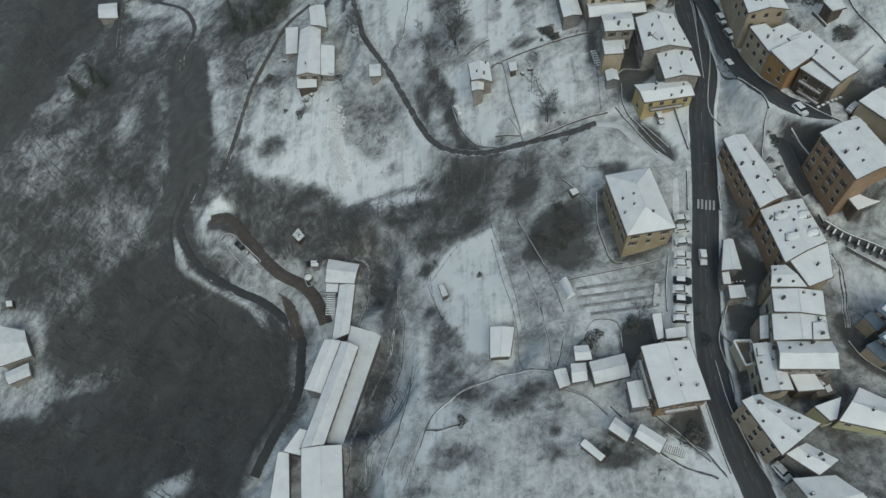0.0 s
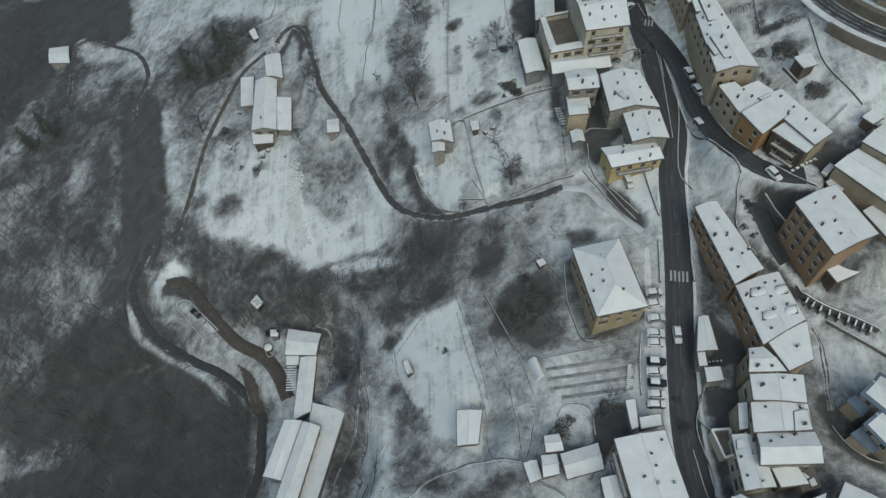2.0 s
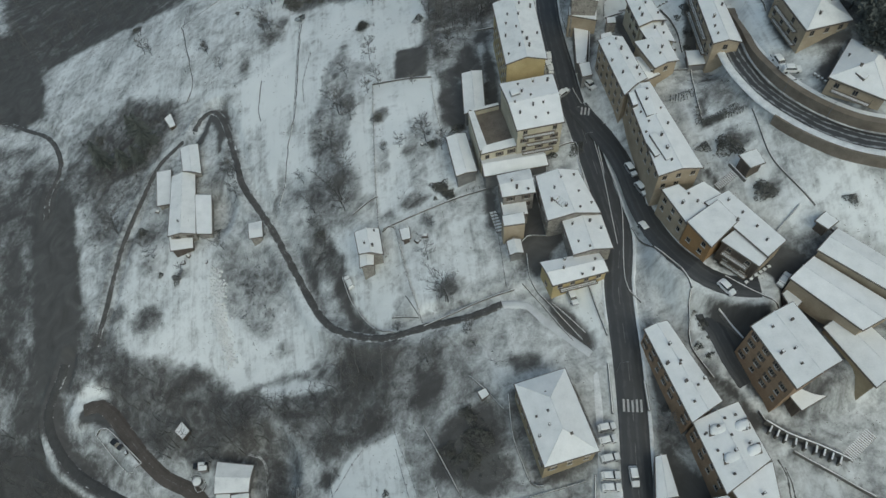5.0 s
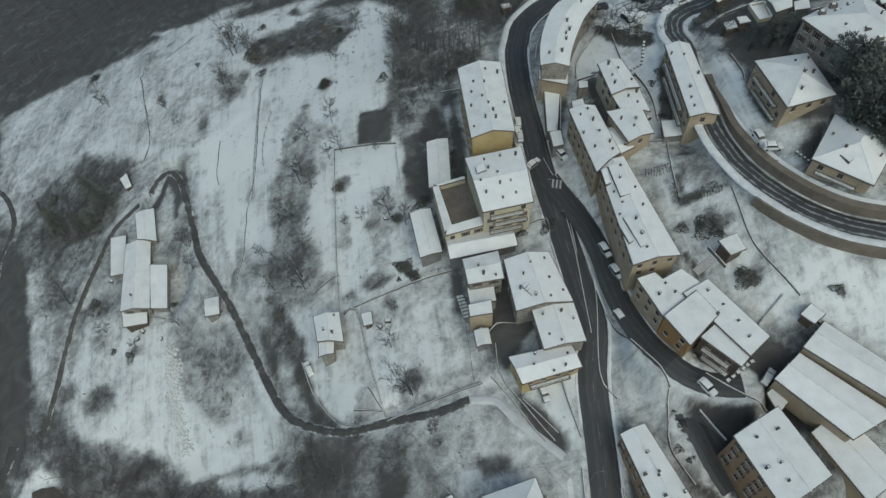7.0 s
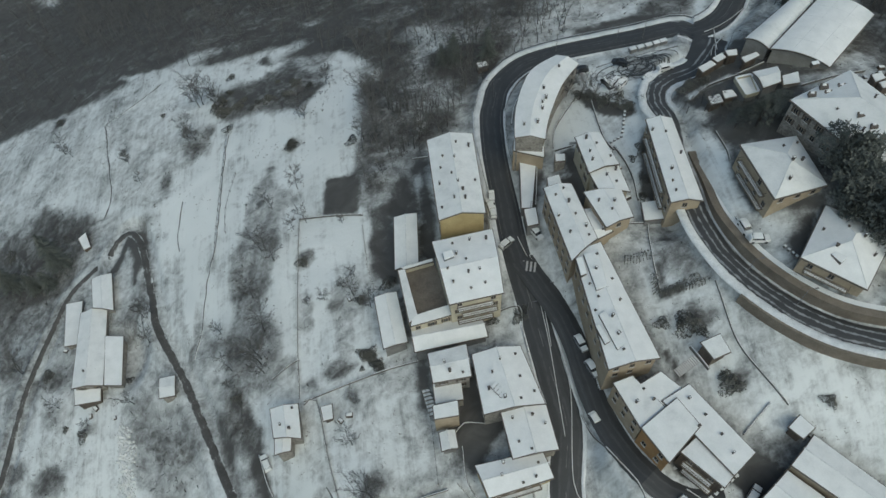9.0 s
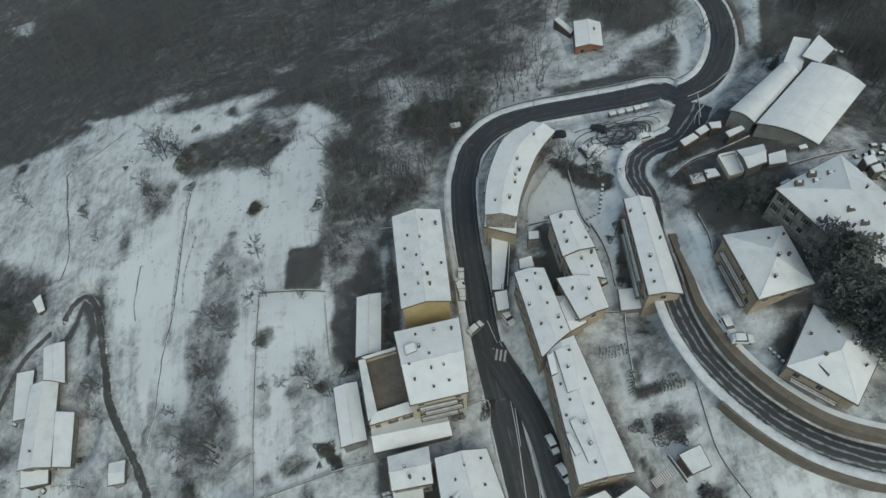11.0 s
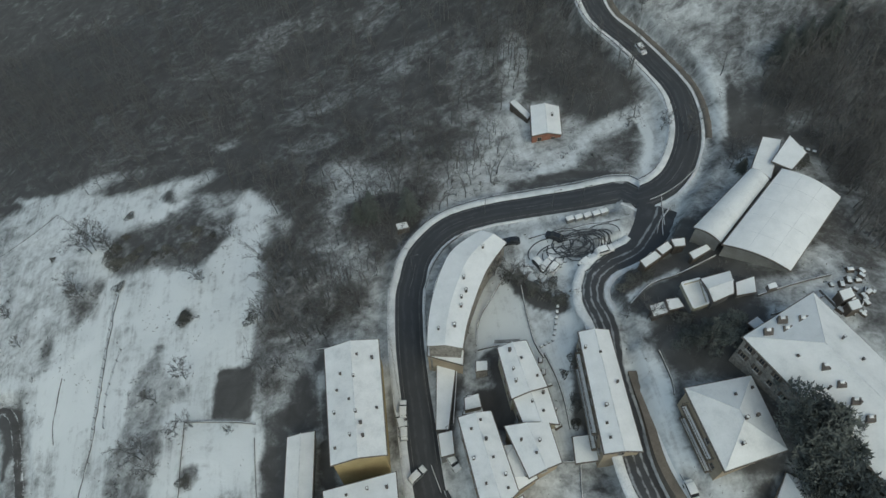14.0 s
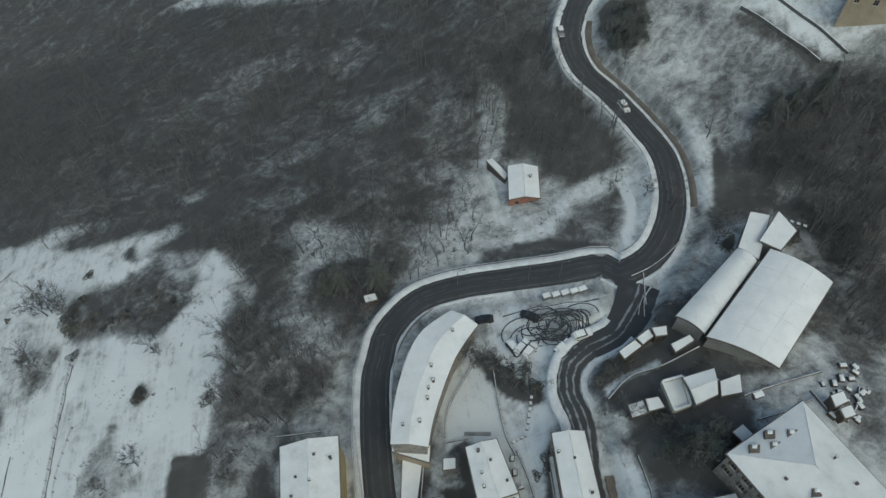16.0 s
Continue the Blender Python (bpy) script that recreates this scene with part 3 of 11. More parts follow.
patch(-27.1, 138.7, 6.1, 4.7, 0.38, 0)
patch(-53.4, 129.8, 6.2, 4.1, 0.15, 0)
patch(-46.2, 124.4, 5.1, 3.3, 0.2, 0)
patch(-3.2, 117.7, 10.3, 6.8, 0.08, 0)
patch(-23.2, 113.8, 9.6, 3.1, 0.15, 0)
patch(-10.9, 95.5, 2.8, 2.3, 0.2, 0)
patch(-26.5, 95.8, 5.6, 7.0, 0.2, 0)
patch(-7.8, 73.0, 3.9, 6.4, 0.3, 0)
patch(-17.6, 87.7, 3.5, 5.1, 0.3, 0)
patch(7.0, 51.6, 5.1, 3.3, 0.22, 0)
patch(0.6, 57.1, 4.1, 2.9, 0.22, 0)
patch(-6.4, 41.5, 5.3, 2.4, 0.2, 0)
patch(16.6, 45.0, 3.0, 2.5, 0.2, 0)
patch(16.7, 39.4, 2.6, 1.8, 0.2, 0)
patch(30.0, 38.8, 6.7, 4.0, 0.25, 0)
patch(38.3, 34.8, 4.3, 2.2, 0.3, 0)
patch(-14.5, 35.8, 2.5, 3.9, 0.15, 0)
patch(25.5, 39.2, 2.1, 1.6, 0.2, 0)
patch(-10.4, 153.3, 3.2, 7.9, 0.2, 0)
patch(-3.1, 165.2, 4.0, 6.4, 0.35, 0)
patch(22.1, 129.9, 3.3, 3.1, 0.3, 0)
patch(-23.3, 129.8, 3.6, 2.5, 0.4, 0)
patch(29.8, 108.9, 2.8, 2.2, 0.25, 0)
patch(-71.6, 179.7, 6.5, 3.6, 0.3, 0)
patch(-87.8, 188.6, 7.2, 6.0, 0.3, 0)
patch(-42.8, 185.4, 4.1, 4.3, 0.4, 0)
patch(-56.5, 162.1, 2.7, 1.6, 0.3, 0)
patch(-51.7, 175.0, 3.6, 2.3, 0.35, 0)
patch(-4.3, 204.7, 3.8, 11.3, 0.42, 0)
patch(-8.0, 188.0, 4.6, 9.9, 0.42, 0)
patch(-11.9, 170.1, 5.3, 4.5, 0.42, 0)
patch(-3.7, 166.8, 5.0, 4.4, 0.35, 0)
patch(9.9, 224.0, 2.7, 2.9, 0.35, 0)
patch(9.1, 184.7, 2.0, 2.0, 0.35, 0)
patch(16.5, 155.0, 3.5, 2.2, 0.4, 0)
patch(21.5, 128.1, 3.8, 3.4, 0.35, 0)
patch(16.1, 126.0, 5.1, 3.4, 0.5, 0)
patch(-12.5, 152.8, 3.1, 6.7, 0.25, 0)
patch(-25.8, 237.9, 4.7, 4.5, 0.4, 0)
patch(-36.4, 229.4, 3.6, 4.6, 0.4, 0)
patch(-38.6, 264.4, 2.8, 2.6, 0.3, 0)
patch(5.6, 226.2, 2.0, 2.4, 0.3, 0)
# three low spots: thicket and painted shade round the left conifers
patch(-97.2, 232.0, 11.9, 7.9, 0.26, 0)
patch(-74.4, 226.0, 10.8, 7.2, 0.15, 0)
patch(-84.4, 217.4, 13.3, 7.0, 0.26, 0)
patch(15.7, 245.7, 4.1, 3.0, 0.3, 0)
patch(88.8, 145.7, 2.8, 2.7, 0.1, 0)
patch(92.6, 132.7, 2.1, 1.9, 0.12, 0)
patch(107.5, 126.2, 1.3, 1.1, 0.2, 0)
patch(94.9, 135.8, 2.9, 1.2, 0.5, 0)
patch(88.8, 161.7, 3.2, 3.9, 0.35, 0)
patch(94.1, 153.5, 2.0, 1.4, 0.2, 0)
patch(85.9, 126.1, 0.8, 0.6, 0.3, 0)
patch(121.7, 197.4, 5.6, 3.6, 0.12, 0)
patch(112.0, 185.5, 6.0, 4.8, 0.12, 0)
patch(109.4, 202.6, 4.9, 2.0, 0.15, 0)
patch(129.5, 196.6, 4.9, 2.5, 0.2, 0)
patch(135.9, 290.7, 4.8, 4.7, 0.06, 0)
patch(31.7, 276.1, 11.0, 7.5, 0.3, 0)
patch(63.7, 267.0, 7.9, 6.3, 0.36, 0)
patch(73.0, 255.1, 7.3, 7.4, 0.36, 0)
patch(102.6, 286.7, 4.7, 7.7, 0.45, 0)
patch(98.5, 298.0, 3.4, 6.2, 0.45, 0)
patch(104.0, 247.6, 5.3, 3.6, 0.55, 0)
patch(115.1, 248.9, 7.6, 2.7, 0.6, 0)
patch(111.4, 240.7, 6.2, 2.8, 0.2, 0)
patch(102.6, 272.3, 5.9, 3.8, 0.12, 0)
patch(116.2, 267.9, 6.9, 5.3, 0.12, 0)
patch(95.7, 241.3, 6.5, 2.1, 0.5, 0)
patch(47.1, 225.3, 5.3, 7.1, 0.25, 0)
patch(58.8, 225.1, 2.6, 4.3, 0.4, 0)
patch(37.9, 224.8, 2.7, 5.7, 0.35, 0)
patch(129.3, 244.4, 4.8, 6.8, 0.55, 0)
patch(136.5, 205.8, 2.1, 2.8, 0.15, 0)
patch(160.8, 212.1, 2.1, 8.3, 0.3, 0)
patch(6.1, 247.5, 13.3, 4.6, 0.08, 0)
patch(24.7, 219.7, 2.1, 8.1, 0.5, 0)
patch(5.4, 208.0, 2.9, 3.8, 0.35, 0)
patch(-14.2, 276.9, 23.2, 5.0, 0.78, 0)
patch(-39.4, 289.2, 13.9, 5.6, 0.75, 0)
patch(-179.9, 189.6, 21.4, 6.1, 0.55, 0)
patch(-189.8, 248.6, 12.6, 14.1, 0.5, 0)
patch(-180.7, 213.4, 15.2, 7.3, 0.5, 0)
patch(-179.5, 176.2, 10.6, 8.5, 0.45, 0)
patch(-158.7, 153.0, 13.1, 7.5, 0.4, 0)
patch(-124.4, 180.9, 5.8, 16.9, 0.55, 0)
patch(-130.2, 155.8, 9.3, 9.8, 0.4, 0)
patch(-140.2, 132.4, 9.1, 4.5, 0.45, 0)
patch(-156.2, 125.7, 9.2, 4.5, 0.42, 0)
patch(-106.4, 121.2, 5.2, 2.8, 0.3, 0)
patch(-126.3, 86.9, 10.8, 3.4, 0.2, 0)
patch(-88.7, 199.6, 8.9, 6.4, 0.35, 0)
patch(-89.1, 172.3, 3.8, 10.5, 0.68, 0)
area([(36.1, 142.9), (44.1, 138.5), (45.2, 131.0), (42.1, 126.9), (38.4, 133.6)], 0.08, 1)
area([(40.9, 204.3), (42.3, 184.7), (39.8, 176.8), (39.4, 189.2)], 0.12, 1)
area([(80.3, 122.7), (87.3, 115.4), (92.6, 118.2), (97.2, 114.7), (100.5, 104.0), (92.2, 102.7), (76.9, 115.6)], 0.12, 1.5)
area([(59.9, 85.8), (64.8, 78.3), (62.9, 60.8), (57.5, 66.4), (57.8, 77.4)], 0.25, 1)
area([(75.1, 110.8), (79.7, 97.0), (83.3, 89.6), (79.6, 90.0), (76.2, 98.9)], 0.15, 1)
area([(41.3, 46.8), (46.8, 45.7), (46.8, 39.9), (41.8, 42.6)], 0.1, 1)
area([(-46.0, 165.1), (-41.7, 163.5), (-42.0, 152.0), (-38.4, 138.9), (-34.2, 126.5), (-37.3, 124.7), (-42.6, 134.5), (-46.3, 147.2)], 0.6, 0.8)
area([(-98.4, 136.8), (-84.4, 136.9), (-80.6, 131.1), (-92.4, 125.3)], 0.45, 1.5)
area([(49.8, 182.5), (51.2, 171.2), (51.9, 164.0), (56.5, 151.3), (54.2, 149.2), (52.3, 159.5)], 0.3, 1)
area([(73.5, 188.1), (77.3, 184.5), (77.1, 178.7), (72.6, 177.8), (71.2, 185.2)], 0.1, 1)
area([(89.3, 188.7), (91.7, 187.8), (91.6, 170.8), (88.9, 171.7)], 0.3, 1)
area([(113.1, 201.3), (125.8, 204.1), (127.9, 199.6), (114.1, 196.0)], 0.12, 1)
area([(103.3, 199.7), (113.1, 201.3), (114.1, 196.0), (108.5, 194.3)], 0.15, 1)
area([(63.8, 154.6), (66.6, 135.9), (71.6, 122.3), (73.2, 117.2), (69.9, 106.4), (66.9, 110.2), (62.0, 119.6), (61.2, 134.7)], 0.6, 1)
area([(77.1, 120.3), (83.1, 118.9), (89.3, 119.0), (92.5, 115.7), (91.0, 111.6), (86.6, 112.5), (83.1, 114.8)], 0.06, 1)
area([(85.2, 123.1), (92.8, 117.2), (91.0, 111.6), (86.3, 115.1)], 0.08, 1)
area([(108.1, 159.6), (112.9, 159.0), (113.9, 153.2), (110.9, 147.7), (107.4, 151.1)], 0.28, 1.5)
area([(112.9, 201.9), (124.9, 197.2), (123.4, 176.7), (125.9, 159.0), (123.5, 153.1), (117.7, 161.0), (115.6, 171.5), (109.7, 178.6), (106.0, 187.2)], 0.2, 3)
area([(87.2, 170.2), (94.9, 165.8), (95.9, 152.6), (94.6, 148.1), (86.1, 151.9)], 0.45, 1)
area([(74.0, 194.7), (76.5, 182.9), (77.7, 170.4), (76.3, 169.5), (73.3, 180.9), (71.3, 189.2)], 0.12, 1)
area([(-109.9, 209.5), (-103.6, 199.2), (-97.5, 184.9), (-97.1, 170.3), (-89.0, 144.2), (-108.3, 150.1), (-116.1, 187.2), (-116.9, 206.3)], 0.0, 3)
area([(-246.7, 354.4), (-151.7, 302.9), (-137.9, 284.6), (-133.0, 264.7), (-162.3, 276.5), (-160.7, 244.5), (-179.6, 245.4), (-193.2, 230.6)], 0.05, 3)
area([(-162.9, 112.9), (-146.3, 111.7), (-130.3, 130.9), (-116.0, 142.4), (-104.0, 124.0), (-80.3, 104.9), (-61.3, 88.3), (-53.6, 77.3), (-55.4, 61.6), (-152.0, 75.1)], 0.1, 6)
area([(-168.4, 140.4), (-148.2, 139.5), (-134.8, 124.4), (-146.0, 109.8), (-162.4, 110.9)], 0.32, 5)
area([(45.6, 269.7), (64.9, 254.6), (56.4, 241.7), (55.2, 228.1), (43.6, 213.0), (35.6, 201.6), (25.6, 204.1), (22.5, 218.7), (26.1, 233.5), (44.8, 239.9)], 0.5, 4)
area([(129.2, 294.4), (138.4, 291.2), (156.8, 277.3), (167.2, 256.2), (152.0, 249.1), (142.6, 247.1), (138.3, 256.8), (130.8, 272.6)], 0.42, 2)
area([(150.9, 249.6), (167.7, 254.4), (181.8, 257.9), (163.4, 209.4), (155.8, 224.8), (144.8, 230.1), (138.8, 230.6), (138.6, 236.2)], 0.2, 4)
area([(120.2, 215.5), (130.4, 207.3), (130.6, 201.1), (119.5, 195.8), (112.3, 201.1)], 0.2, 1.5)
# more conifer shade put into the cover, along with the thicket
patch(-90.5, 218.6, 12.4, 12.7, 0.2, 0)
patch(-77.5, 225.0, 10.7, 12.6, 0.28, 0)
patch(-82.4, 207.4, 11.5, 7.4, 0.28, 0)
patch(-97.8, 209.2, 7.7, 4.7, 0.3, 0)
patch(51.4, 255.5, 6.3, 8.1, 0.6, 0)
patch(38.8, 226.3, 4.2, 6.2, 0.55, 0)
patch(47.5, 237.2, 4.4, 5.2, 0.55, 0)
patch(32.0, 214.6, 4.1, 5.6, 0.55, 0)
patch(72.2, 305.2, 12.0, 8.2, 0.42, 0)
patch(46.0, 298.2, 16.5, 6.2, 0.42, 0)
patch(29.9, 352.5, 15.7, 10.7, 0.36, 0)
patch(66.1, 339.5, 12.6, 9.4, 0.36, 0)
patch(-5.2, 316.9, 13.4, 7.1, 0.32, 0)
patch(89.4, 258.2, 4.4, 8.1, 0.6, 0)
patch(97.3, 274.7, 3.1, 6.2, 0.6, 0)
patch(-129.4, 159.1, 9.0, 6.9, 0.4, 0)
patch(-144.9, 119.1, 17.0, 8.0, 0.35, 0)
patch(-96.2, 115.0, 9.2, 3.6, 0.25, 0)
patch(-111.8, 90.4, 12.2, 3.7, 0.25, 0)
patch(-78.1, 84.4, 6.1, 5.1, 0.22, 0)
patch(-140.2, 84.7, 15.9, 5.9, 0.45, 0)
area([(61.0, 85.0), (65.7, 78.2), (64.0, 60.7), (58.9, 53.4), (55.2, 60.7), (57.0, 73.3)], 0.08, 1)
area([(100.8, 198.1), (109.4, 202.6), (118.6, 204.9), (123.3, 203.4), (125.8, 197.5), (114.6, 194.6), (107.5, 191.2)], 0.16, 1.5)
area([(147.2, 215.1), (167.7, 217.1), (143.8, 179.3), (140.3, 179.9), (146.2, 193.6), (145.8, 204.0)], 0.3, 3)
area([(-22.0, 70.4), (-9.3, 63.8), (-6.4, 51.2), (-14.4, 33.0), (-28.4, 34.3), (-24.0, 51.4)], 0.76, 3)
area([(-5.2, 149.6), (0.7, 143.7), (8.1, 143.0), (7.5, 126.8), (2.7, 127.2), (-2.1, 133.0), (-7.0, 140.9)], 0.8, 1)
area([(-85.3, 145.5), (-58.8, 136.8), (-44.1, 118.5), (-49.5, 107.2), (-65.8, 115.8), (-77.0, 127.4)], 0.27, 3)
area([(74.9, 120.1), (79.0, 116.0), (83.3, 96.6), (83.3, 89.6), (78.6, 91.4), (75.7, 103.3)], 0.2, 1)
area([(104.2, 148.8), (111.4, 154.3), (114.4, 145.7), (109.2, 144.3), (104.7, 145.0)], 0.3, 1.5)
area([(1.5, 44.4), (20.4, 47.1), (27.9, 40.2), (35.2, 36.1), (39.6, 29.0), (5.9, 29.1), (-3.9, 36.0)], 0.62, 3)
patch(-10.7, 58.0, 5.9, 2.4, 0.3, 0)
patch(-2.2, 57.6, 4.2, 2.0, 0.28, 0)
patch(13.6, 54.6, 5.0, 2.7, 0.35, 0)
patch(16.2, 40.1, 3.5, 2.4, 0.3, 0)
patch(28.7, 37.2, 4.5, 1.6, 0.15, 0)
patch(40.7, 42.6, 3.3, 1.9, 0.1, 0)
patch(-24.4, 84.8, 3.3, 10.5, 0.25, 0)
patch(-28.0, 61.8, 2.4, 8.3, 0.3, 0)
patch(26.1, 114.8, 2.9, 2.3, 0.3, 0)
patch(16.0, 114.7, 3.8, 4.9, 0.3, 0)
patch(9.9, 110.4, 2.5, 6.5, 0.35, 0)
patch(3.7, 109.6, 4.9, 4.9, 0.3, 0)
patch(93.6, 243.9, 7.9, 1.8, 0.25, 0)
patch(104.8, 245.4, 5.2, 1.8, 0.2, 0)
patch(68.7, 243.3, 4.2, 5.1, 0.25, 0)
patch(49.0, 240.7, 4.3, 6.6, 0.3, 0)
patch(-8.0, 147.1, 2.0, 5.2, 0.2, 0)
patch(17.4, 164.8, 4.3, 2.9, 0.45, 0)
patch(11.0, 158.2, 4.4, 2.7, 0.45, 0)
area([(16.0, 261.5), (21.1, 266.2), (29.9, 254.4), (31.8, 246.2), (29.5, 233.3), (26.1, 219.4), (18.1, 218.8), (15.7, 244.3)], 0.74, 2)
area([(104.7, 204.3), (108.5, 202.9), (105.7, 197.6), (101.2, 196.2)], 0.3, 1.5)
patch(11.9, 292.5, 6.1, 3.5, 0.55, 0)
patch(39.9, 280.1, 11.0, 3.6, 0.4, 0)
patch(61.3, 255.2, 4.5, 5.7, 0.5, 0)
patch(67.1, 228.8, 1.6, 4.4, 0.5, 0)
patch(141.6, 204.8, 6.4, 4.2, 0.35, 0)
patch(164.1, 231.9, 6.2, 6.6, 0.4, 0)
patch(156.1, 234.8, 4.3, 2.8, 0.5, 0)
area([(75.7, 212.6), (87.0, 211.3), (93.8, 204.7), (90.1, 191.1), (82.9, 194.1), (74.6, 194.5), (72.7, 204.0)], 0.88, 1)
area([(84.9, 194.8), (88.8, 194.6), (90.2, 183.0), (88.5, 172.8), (86.4, 172.4), (84.7, 182.7)], 0.8, 1)
area([(101.3, 191.9), (105.2, 181.9), (105.1, 170.1), (105.5, 157.7), (100.5, 158.3), (100.3, 169.6), (98.1, 184.9)], 0.74, 1.5)
area([(70.8, 126.7), (79.1, 121.9), (87.4, 115.7), (93.4, 117.2), (97.5, 116.1), (92.5, 112.8), (90.7, 110.7), (85.6, 112.7), (80.1, 115.4), (74.8, 119.7)], -0.05, 0.7)
area([(66.5, 197.1), (72.9, 198.0), (72.0, 187.2), (67.1, 179.8), (65.9, 186.4)], 0.5, 1)
area([(85.0, 172.9), (89.8, 171.8), (90.4, 161.5), (84.8, 162.2)], 0.55, 1)
area([(84.3, 211.7), (88.4, 208.9), (93.4, 202.0), (91.5, 198.9), (83.3, 206.7)], 0.5, 1)
area([(101.4, 211.1), (110.0, 213.7), (114.9, 211.9), (106.9, 207.6), (101.9, 205.4), (100.8, 198.1), (97.3, 196.9), (96.3, 204.8)], 0.86, 1)
area([(24.7, 115.2), (33.3, 116.3), (35.3, 107.6), (31.7, 98.9), (25.4, 105.2)], 0.6, 2)
area([(87.6, 173.3), (92.0, 166.5), (91.9, 155.3), (95.5, 144.3), (88.2, 140.6), (84.2, 151.5)], 0.7, 1)
area([(79.1, 200.6), (92.2, 194.3), (88.2, 175.6), (83.8, 171.0), (79.7, 181.9)], 0.78, 1)
area([(-146.4, 155.2), (-107.7, 136.6), (-84.4, 111.3), (-67.9, 88.7), (-139.0, 101.6)], 0.12, 4)
area([(-180.1, 271.6), (-134.9, 243.5), (-113.8, 164.7), (-124.0, 148.6), (-146.4, 155.2)], 0.24, 5)
area([(-94.8, 158.2), (-81.7, 151.8), (-78.6, 136.7), (-92.3, 139.6)], 0.3, 3)
area([(70.9, 187.5), (74.7, 186.6), (77.0, 169.9), (76.3, 157.5), (74.3, 156.9), (70.9, 165.5)], 0.6, 1)
patch(-143.9, 235.2, 10.7, 10.6, 0.5, 0)
patch(-137.2, 190.3, 6.2, 10.0, 0.5, 0)
patch(-114.3, 128.1, 10.0, 3.5, 0.35, 0)
patch(-96.6, 104.5, 8.7, 3.2, 0.3, 0)
area([(-91.3, 130.9), (-88.7, 133.5), (-82.9, 133.2), (-79.9, 130.6), (-77.6, 125.7), (-80.7, 124.1), (-85.9, 127.1), (-89.8, 126.9)], -0.1, 0.8)
area([(-94.4, 130.8), (-92.6, 135.3), (-87.0, 137.7), (-83.5, 134.9), (-81.1, 131.2), (-88.0, 133.9), (-91.1, 132.0), (-91.0, 126.3), (-88.7, 124.0), (-83.5, 123.3), (-70.0, 112.1), (-71.5, 110.1), (-83.3, 120.5), (-91.1, 123.8)], 0.75, 0.8)
area([(-82.1, 118.5), (-69.6, 110.0), (-63.4, 105.4), (-57.4, 94.7), (-55.5, 87.0), (-58.8, 91.1), (-65.3, 97.6), (-73.8, 103.5), (-82.7, 109.7), (-78.7, 112.6)], 0.5, 1.0)
area([(-53.1, 93.4), (-51.8, 99.6), (-48.9, 97.5), (-46.4, 90.6), (-44.6, 81.3), (-47.4, 81.8), (-48.8, 88.8)], 0.55, 0.8)
area([(-29.2, 77.7), (-26.7, 79.6), (-22.3, 75.9), (-22.6, 66.2), (-26.3, 60.5), (-29.4, 51.8), (-31.8, 44.8), (-33.6, 45.0), (-34.3, 52.6), (-31.5, 64.8)], 0.32, 1.0)
area([(-21.4, 75.7), (-12.5, 73.2), (-12.3, 60.6), (-12.8, 49.1), (-18.1, 38.7), (-29.7, 40.0), (-27.9, 51.6), (-23.9, 61.6)], 0.62, 1.5)
area([(-12.5, 71.6), (-5.7, 71.2), (-4.4, 61.9), (-8.7, 56.9), (-12.3, 57.6)], 0.4, 1.5)
area([(-12.7, 43.6), (-7.3, 45.5), (-4.6, 40.0), (-11.2, 37.9)], 0.34, 1.5)
area([(-44.9, 123.3), (-35.3, 123.5), (-20.3, 122.7), (-9.8, 120.8), (-9.8, 119.6), (-22.2, 120.7), (-31.4, 120.5), (-31.4, 117.8), (-20.3, 116.4), (-20.3, 113.8), (-35.1, 116.3), (-42.9, 119.3)], 0.34, 0.8)
area([(-31.5, 122.3), (-20.3, 121.2), (-12.4, 118.0), (-13.3, 116.3), (-22.1, 118.0), (-29.5, 119.0)], 0.7, 0.6)
area([(-31.4, 117.8), (-22.1, 109.4), (-22.0, 95.9), (-25.4, 90.2), (-27.5, 106.3)], 0.45, 1.2)
area([(-7.9, 121.5), (4.6, 116.3), (4.6, 101.9), (0.8, 101.8), (-5.4, 101.7), (-2.0, 107.4), (-6.6, 112.3)], 0.24, 1.2)
area([(-16.4, 124.1), (-7.9, 121.5), (-2.0, 107.4), (-11.4, 115.6)], 0.36, 1.5)
area([(10.4, 113.5), (18.9, 111.3), (15.4, 102.7), (11.0, 100.5), (10.0, 107.5)], 0.26, 1.5)
patch(21.3, 93.1, 6.4, 6.7, 0.05)
patch(17.1, 90.0, 3.7, 3.6, 0.05)
patch(24.7, 87.4, 5.1, 3.8, 0.1)
patch(26.2, 95.5, 3.9, 4.1, 0.2)
patch(-11.8, 101.7, 3.7, 3.0, 0.25)
patch(-13.6, 94.7, 2.0, 2.1, 0.1)
patch(-12.1, 82.1, 2.2, 2.1, 0.2)
patch(-2.8, 86.7, 2.1, 3.2, 0.55)
patch(6.4, 83.3, 2.0, 3.0, 0.55)
area([(-12.0, 93.4), (-4.7, 97.7), (0.4, 99.2), (4.9, 100.0), (7.5, 90.7), (9.7, 81.6), (11.4, 71.5), (-6.1, 75.7), (-9.8, 81.4), (-12.9, 89.8)], 0.78, 0.4)
area([(32.4, 109.9), (39.0, 109.3), (39.9, 106.2), (33.2, 105.3)], 0.2, 0.8)
area([(31.4, 101.3), (33.2, 103.1), (37.2, 86.5), (48.5, 87.9), (48.7, 85.8), (36.7, 82.5), (33.6, 82.4)], 0.3, 0.8)
area([(62.2, 129.4), (64.2, 132.5), (70.9, 116.7), (72.8, 111.5), (74.0, 104.5), (74.6, 101.6), (69.9, 102.4), (73.0, 113.8), (64.7, 114.8)], 0.66, 0.8)
